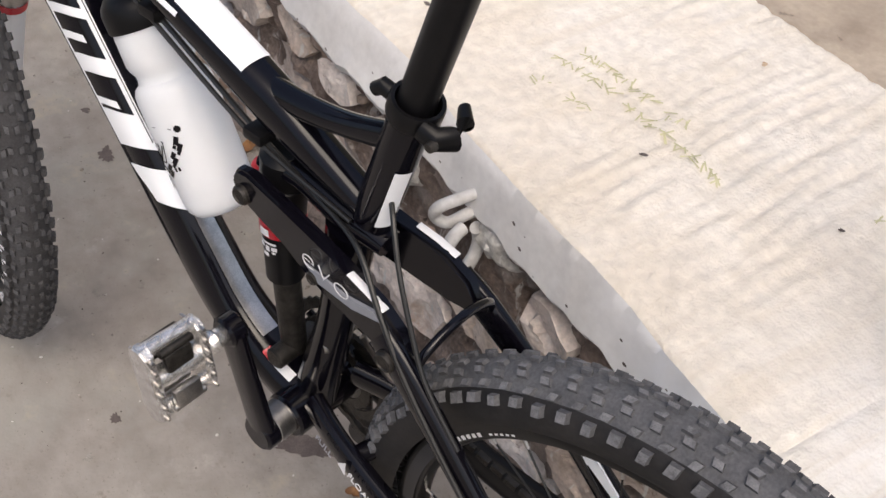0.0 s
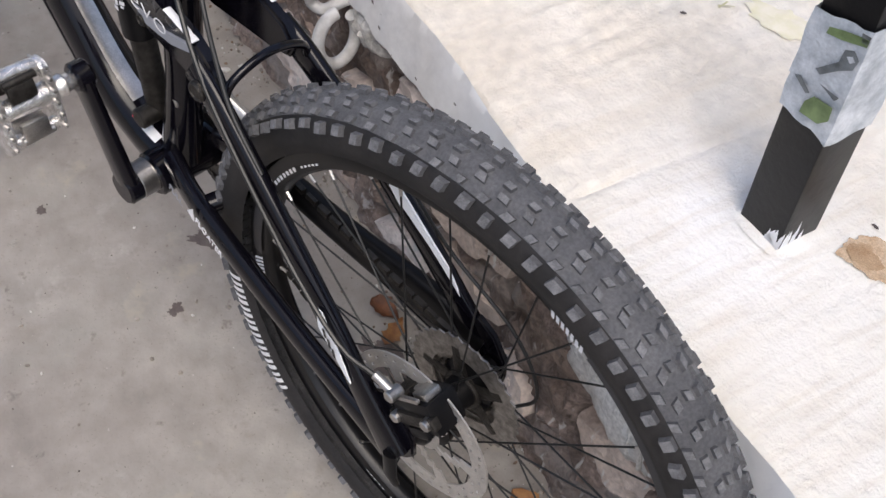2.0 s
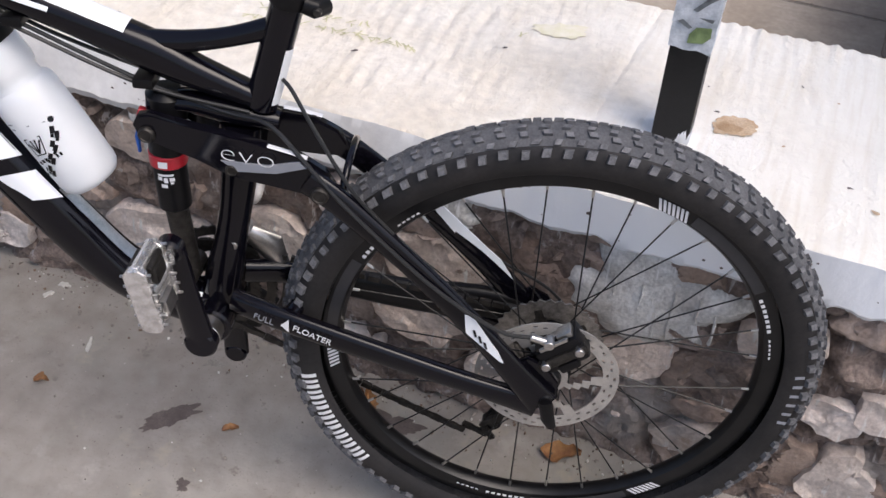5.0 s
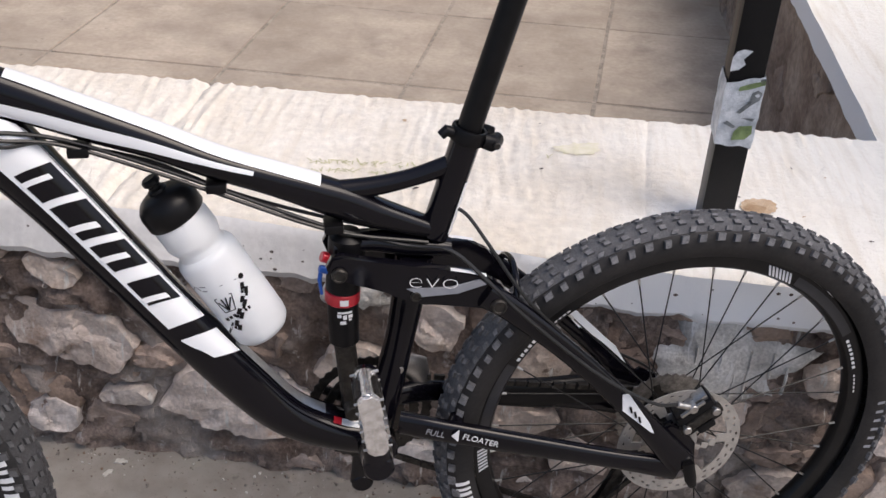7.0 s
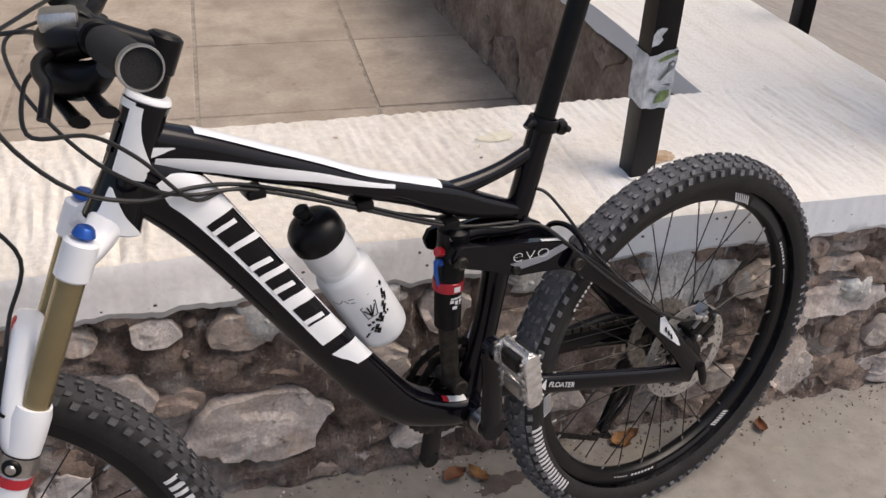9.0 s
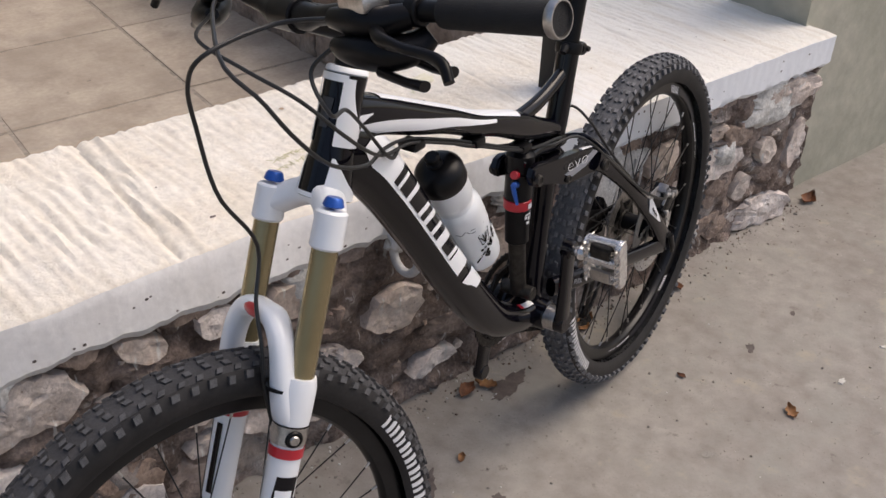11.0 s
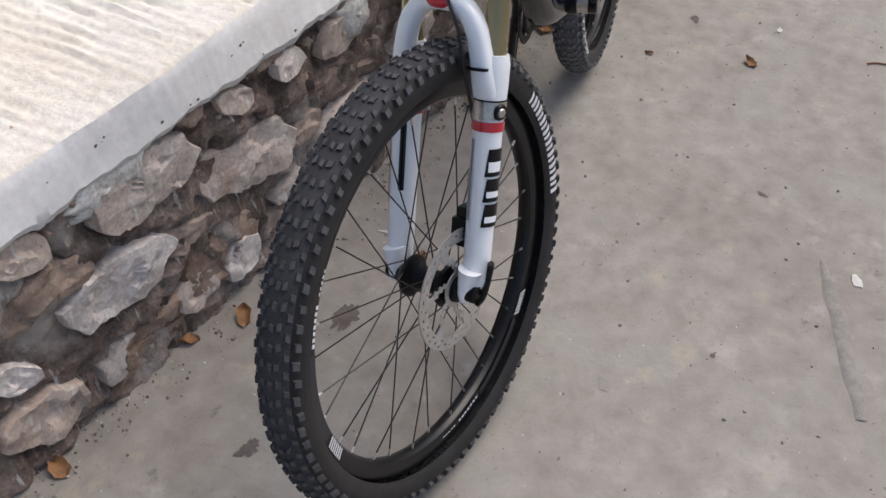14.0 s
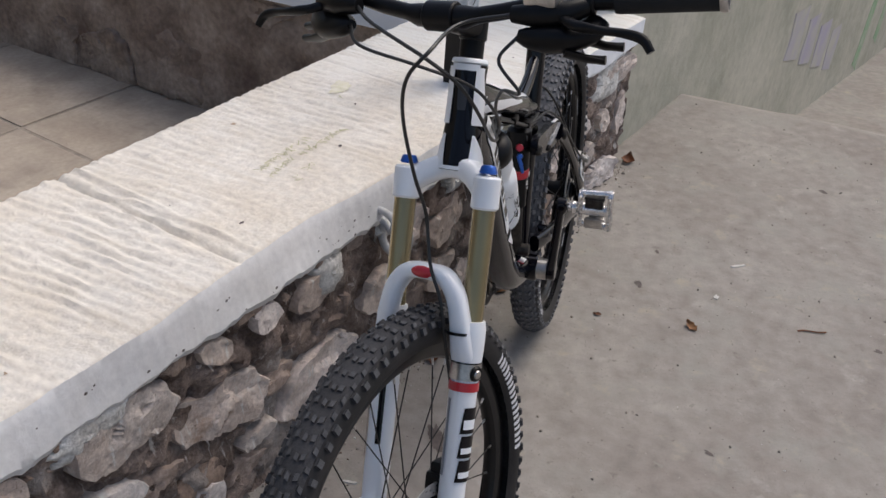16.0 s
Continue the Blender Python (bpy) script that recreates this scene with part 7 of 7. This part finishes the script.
flat_shape(blob(2.55, 1.80, 0.55, 0.30, 10, 12, rough=0.3), gz, material("dark_brown_ground", (0.10, 0.055, 0.038), 0.95, var=0.5, scale=12, fine=0.3, bump=0.8, bump_scale=40), "bare_earth", "dark reddish-brown patch on the ground", "", 0.010, parent=ground)
M_FAINT = material("faint_grey_mark", (0.225, 0.208, 0.188), 0.9, var=0.4, scale=40, color2=(0.28, 0.262, 0.236), fine=0.2)
rng = random.Random(19)
for k in range(46):
    x, y, q = rng.uniform(-1.9, 1.7), rng.uniform(-1.35, -0.04), rng.choice((0.005, 0.007, 0.009, 0.012, 0.018))
    flat_shape(blob(x, y, q, q * rng.uniform(0.4, 0.8), rng.uniform(0, 180), k, n=20, rough=0.7), gz, M_FAINT if k % 4 else M_STAIN, "ground_stain", "faint grey mark", "", 0.0012, parent=ground)
M_SCRAPE = material("faint_scrape", (0.200, 0.186, 0.170), 0.9, var=0.3, scale=40, color2=(0.262, 0.243, 0.220), fine=0.2)
bm = bmesh.new()
rows = []
for k in range(25):
    f = k / 24
    half = 0.0165 * (0.35 + 0.65 * math.sin(math.pi * min(1, 0.08 + f * 0.92)) ** 0.5) * (1 + 0.35 * sn(f * 3, 0.4, 6, 2.0))
    px = -0.32 + 0.19 * (2 * f - 1) * math.cos(radians(28))
    py = -0.965 + 0.19 * (2 * f - 1) * math.sin(radians(28)) + 0.006 * sn(f, 0.2, 3, 4.0)
    row = []
    for j in range(5):
        o = half * (j / 2 - 1)
        x, y = px - o * math.sin(radians(28)), py + o * math.cos(radians(28))
        row.append(bm.verts.new((x, y, gz(x, y) + (-0.0012 if j in (0, 4) else 0.0026))))
    rows.append(row)
for a, b in zip(rows, rows[1:]):
    for j in range(4):
        bm.faces.new((a[j], b[j], b[j + 1], a[j + 1]))
part("ground_scrape", bm, M_SCRAPE, ground, "faint dark scrape")
rng = random.Random(77)
for k in range(26):
    x, y, q = rng.uniform(-1.6, 1.0), rng.uniform(0.06, 0.50), rng.choice((0.002, 0.003, 0.004, 0.006))
    flat_shape(blob(x, y, q, q * 0.6, rng.uniform(0, 180), k, n=12, rough=0.6), cap_z, M_RUST if k % 3 == 0 else M_STAIN, "dirt_spot", "small dirt spot", "", 0.0015, parent=coping)
pits, faces = [], []
for k in range(70):
    x, z, q = rng.uniform(-1.9, 1.1), rng.uniform(0.45, 0.505), rng.choice((0.0012, 0.0018, 0.0025, 0.0035))
    y = 0.0025 * sn(x, z, 8, 7) + 0.0010 * sn(x, z, 4, 40) - 0.0062
    i0 = len(pits)
    pits += [(x + q * math.cos(a) * (1 + 0.4 * sn(a, x, 1, 3)), y, z + q * 0.8 * math.sin(a)) for a in (0, 0.9, 1.8, 2.7, 3.6, 4.5, 5.4)]
    faces.append(list(range(i0, i0 + 7)))
me = bpy.data.meshes.new("pits")
me.from_pydata(pits, [], faces)
me.materials.append(M_STAIN)
ob = new("pits", me)
ob.parent = coping
ob["kind"] = "stuff"
ob["label"] = "small dark pits in the coping's face"


def leaf(x, y, size, turn, mat, label, seed):
    """A dry curled leaf lying on the ground."""
    r = random.Random(seed)
    bm = bmesh.new()
    n, m = 9, 4
    grid = []
    for i in range(n + 1):
        t = i / n
        wid = 0.30 * size * math.sin(math.pi * t ** 0.8) * (1 + 0.3 * r.uniform(-1, 1)) + 0.003 * size
        row = []
        for k in range(-m, m + 1):
            s = k / m
            row.append(bm.verts.new(((t - 0.5) * size, s * wid, 0.006 + 0.30 * size * s * s * (0.3 + 0.5 * t) + 0.08 * size * math.sin(5 * t + seed))))
        grid.append(row)
    for i in range(n):
        for k in range(2 * m):
            bm.faces.new((grid[i][k], grid[i + 1][k], grid[i + 1][k + 1], grid[i][k + 1]))
    low = min(v.co.z for v in bm.verts)
    ob = mesh_object("dry_leaf", bm, mat)
    ob.matrix_world = pose(x, y, ground_height(x, y) - low + 0.0005, r.uniform(-6, 6), r.uniform(-6, 6), turn)
    return tagged(ob, label, "leaf", "fallen leaves")


for i, (x, y, s, t, mt) in enumerate(((-0.085, -0.045, 0.055, 20, M_LEAF), (0.592, -0.055, 0.045, 70, M_LEAF), (1.245, 0.0, 0.065, 10, M_LEAF), (0.285, -0.030, 0.065, 10, M_LEAF2), (-0.871, -0.042, 0.050, 40, M_LEAF2), (-0.566, -0.224, 0.030, 5, M_LEAF2), (-0.225, -0.192, 0.028, 40, M_LEAF2), (0.327, -0.29, 0.022, 100, M_LEAF), (-0.04, -0.055, 0.05, 120, M_LEAF2), (0.417, -0.514, 0.040, 60, M_LEAF2), (-0.966, 0.0, 0.035, 140, M_LEAF2), (-1.28, -0.01, 0.05, 80, M_LEAF2))):
    leaf(x, y, s, t, mt, "curled dry brown leaf on the concrete" if mt is M_LEAF else "curled dry orange-brown leaf on the concrete", i)
for x, y, sx, sy, t in ((-0.172, -0.948, 0.016, 0.011, 30), (-0.683, -0.05, 0.013, 0.006, 60), (-0.541, -0.128, 0.016, 0.004, 110), (0.80, -0.52, 0.03, 0.004, 140), (0.60, -0.52, 0.012, 0.007, 20), (-0.669, -0.02, 0.012, 0.007, 10)):
    b = bmesh.new()
    rim = blob(0, 0, sx, sy, 0, 50 + sx * 900, n=14, rough=0.5)
    lo = [b.verts.new((px_, py_, 0)) for px_, py_ in rim]
    hi = [b.verts.new((px_ * 0.93, py_ * 0.93, 0.0022 + 0.002 * abs(sn(px_, py_, 1, 120)))) for px_, py_ in rim]
    b.faces.new(lo[::-1])
    b.faces.new(hi)
    for k in range(14):
        b.faces.new((lo[k], lo[(k + 1) % 14], hi[(k + 1) % 14], hi[k]))
    ob = mesh_object("litter_scrap", b, M_SCRAP)
    ob.matrix_world = pose(x, y, ground_height(x, y), 0, 0, t)
    tagged(ob, "small pale scrap of litter on the ground", "litter", "litter scraps")
b = bmesh.new()
hose(b, [(-0.035, 0, 0.003), (-0.01, 0.004, 0.004), (0.02, -0.003, 0.003), (0.04, 0.003, 0.004)], 0.0022, 6, 12)
ob = mesh_object("twig", b, M_LEAF)
ob.matrix_world = pose(0.589, -0.781, ground_height(0.589, -0.781), 0, 0, 120)
tagged(ob, "thin dry brown twig lying on the concrete", "twig")

# grit along the wall's foot and over the ground
def grit(seed, count, foot, sizes, mat, label):
    rng = random.Random(seed)
    base = bmesh.new()
    bmesh.ops.create_icosphere(base, subdivisions=1, radius=1.0)
    shape = np.array([v.co[:] for v in base.verts])
    tris = np.array([[v.index for v in f.verts] for f in base.faces])
    base.free()
    verts, faces = [], []
    for i in range(count):
        if i < foot:
            x, y = rng.uniform(-2.0, 1.2), 0.03 - abs(rng.gauss(0, 0.05))
            r = rng.choice(sizes) * 1.1
        else:
            x, y = rng.uniform(-2.0, 1.9), rng.uniform(-1.5, 0.0)
            r = rng.choice(sizes)
        turn = np.array(Euler((rng.uniform(0, 6), rng.uniform(0, 6), rng.uniform(0, 6))).to_matrix())
        p = (shape * (r, r * rng.uniform(0.5, 1.0), r * rng.uniform(0.4, 0.8))) @ turn.T + (x, y, ground_height(x, y) + r * 0.25)
        faces += (tris + len(verts)).tolist()
        verts += p.tolist()
    me = bpy.data.meshes.new("grit")
    me.from_pydata(verts, [], faces)
    me.materials.append(mat)
    tagged(new("grit", me), label, "grit", kind="stuff")


M_DARKGRIT = material("dark_grit", (0.11, 0.09, 0.073), 0.95, var=0.5, scale=30)
grit(21, 1300, 620, (0.0012, 0.0016, 0.002, 0.0028, 0.0045), M_GRIT, "loose grit and pebbles along the wall's foot")
grit(22, 1000, 160, (0.0006, 0.0009, 0.0012, 0.0015, 0.0021), M_DARKGRIT, "dark crumbs scattered over the concrete ground")
grit(23, 420, 220, (0.0010, 0.0015, 0.002, 0.003), M_SCRAP, "pale chips scattered over the concrete ground")
grit(24, 520, 520, (0.0010, 0.0014, 0.0018, 0.0025, 0.0035), material("brown_debris", (0.22, 0.155, 0.115), 0.95, var=0.5, scale=60), "brown plant debris swept along the wall's foot")


# ---- the stones of the wall ----
rng = random.Random(5)
for cx, cz, a, b, turn in STONES_WEST + STONES_EAST:
    c, s = math.cos(radians(turn)), math.sin(radians(turn))
    poly = []
    sides = 9 if a > 0.08 else 7
    for k in range(sides):
        w = 2 * math.pi * (k + rng.uniform(-0.28, 0.28)) / sides
        u = a * rng.uniform(0.92, 1.10) * math.copysign(abs(math.cos(w)) ** 0.8, math.cos(w))
        v = b * rng.uniform(0.88, 1.10) * math.copysign(abs(math.sin(w)) ** 0.8, math.sin(w))
        poly.append((cx + c * u - s * v, max(0.004, min(0.430, cz + s * u + c * v))))
    bm, (mx_, mz_) = stone_mesh(poly, rng, rng.uniform(0.041, 0.047), -0.003, 0.07, 1 if a < 0.07 else 0, True)
    part("stone", bm, M_STONE, wall_main, m=Matrix.Translation((mx_, 0.052, mz_)))
# broken lesser stones, half drowned in the mortar
for poly in rubble(-2.3, WALL_E - 0.005, 0.0, 0.450, 0.082, 12, 1.7):
    mx_, mz_ = sum(p[0] for p in poly) / len(poly), sum(p[1] for p in poly) / len(poly)
    if stone_distance(mx_, mz_) < 0.012 or rng.random() < 0.45:
        continue
    bm, (mx_, mz_) = stone_mesh(poly, rng, rng.uniform(0.035, 0.043), rng.uniform(0.003, 0.010), 0.10, 1)
    part("stone", bm, M_LESSER, wall_main, m=Matrix.Translation((mx_, 0.052, mz_)))
# chips in the mortar
for k in range(120):
    cx, cz, rad = rng.uniform(-2.2, 1.12), rng.uniform(0.02, 0.42), rng.uniform(0.006, 0.018)
    if stone_distance(cx, cz) < 0.004:
        continue
    poly = [(cx + rad * rng.uniform(0.8, 1.7) * math.cos(a), cz + rad * rng.uniform(0.6, 1.0) * math.sin(a)) for a in (0.2, 1.1, 2.2, 3.3, 4.2, 5.4)]
    bm, (cx, cz) = stone_mesh(poly, rng, rng.uniform(0.026, 0.038), 0.001, 0.2, 1)
    part("stone", bm, M_STONE if k % 3 == 0 else M_LESSER, wall_main, m=Matrix.Translation((cx, 0.050, cz)))
# the side wall's face towards the terrace
for poly in rubble(CAP_DEPTH + 0.02, 3.4, 0.0, 0.445, 0.20, 31, 1.3):
    if rng.random() < 0.55:
        continue
    area = abs(sum(a[0] * b[1] - b[0] * a[1] for a, b in zip(poly, poly[1:] + poly[:1]))) / 2
    if area < 0.002:
        continue
    bm, (cy, cz) = stone_mesh(poly, rng, rng.uniform(0.018, 0.024), rng.uniform(0.002, 0.008), 0.06, 2)
    # same material as the wall body, shade included in its colour
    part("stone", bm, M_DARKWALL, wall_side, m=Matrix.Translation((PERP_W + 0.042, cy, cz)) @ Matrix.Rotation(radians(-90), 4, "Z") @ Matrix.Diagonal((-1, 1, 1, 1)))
# runs of whitewash down the cement under the coping
rng = random.Random(63)
for x, z, h in ((0.395, 0.385, 0.095), (0.43, 0.385, 0.05), (0.35, 0.38, 0.06), (0.455, 0.36, 0.055), (0.31, 0.385, 0.045), (0.375, 0.34, 0.05)):
    bm = bmesh.new()
    w = rng.uniform(0.0016, 0.0030)
    tube(bm, [(x, 0.0, z, w * 0.6, 0.0035), (x + 0.001, 0.0, z - 0.3 * h, w, 0.0035), (x + 0.002 * rng.uniform(-1, 1), 0.001, z - 0.75 * h, w * 0.8, 0.0035), (x + 0.002 * rng.uniform(-1, 1), 0.003, z - h, w * 1.3, 0.0035)], 8, side=(1, 0, 0))
    part("whitewash_run", bm, M_PLASTER, wall_main, "dried run of whitewash")
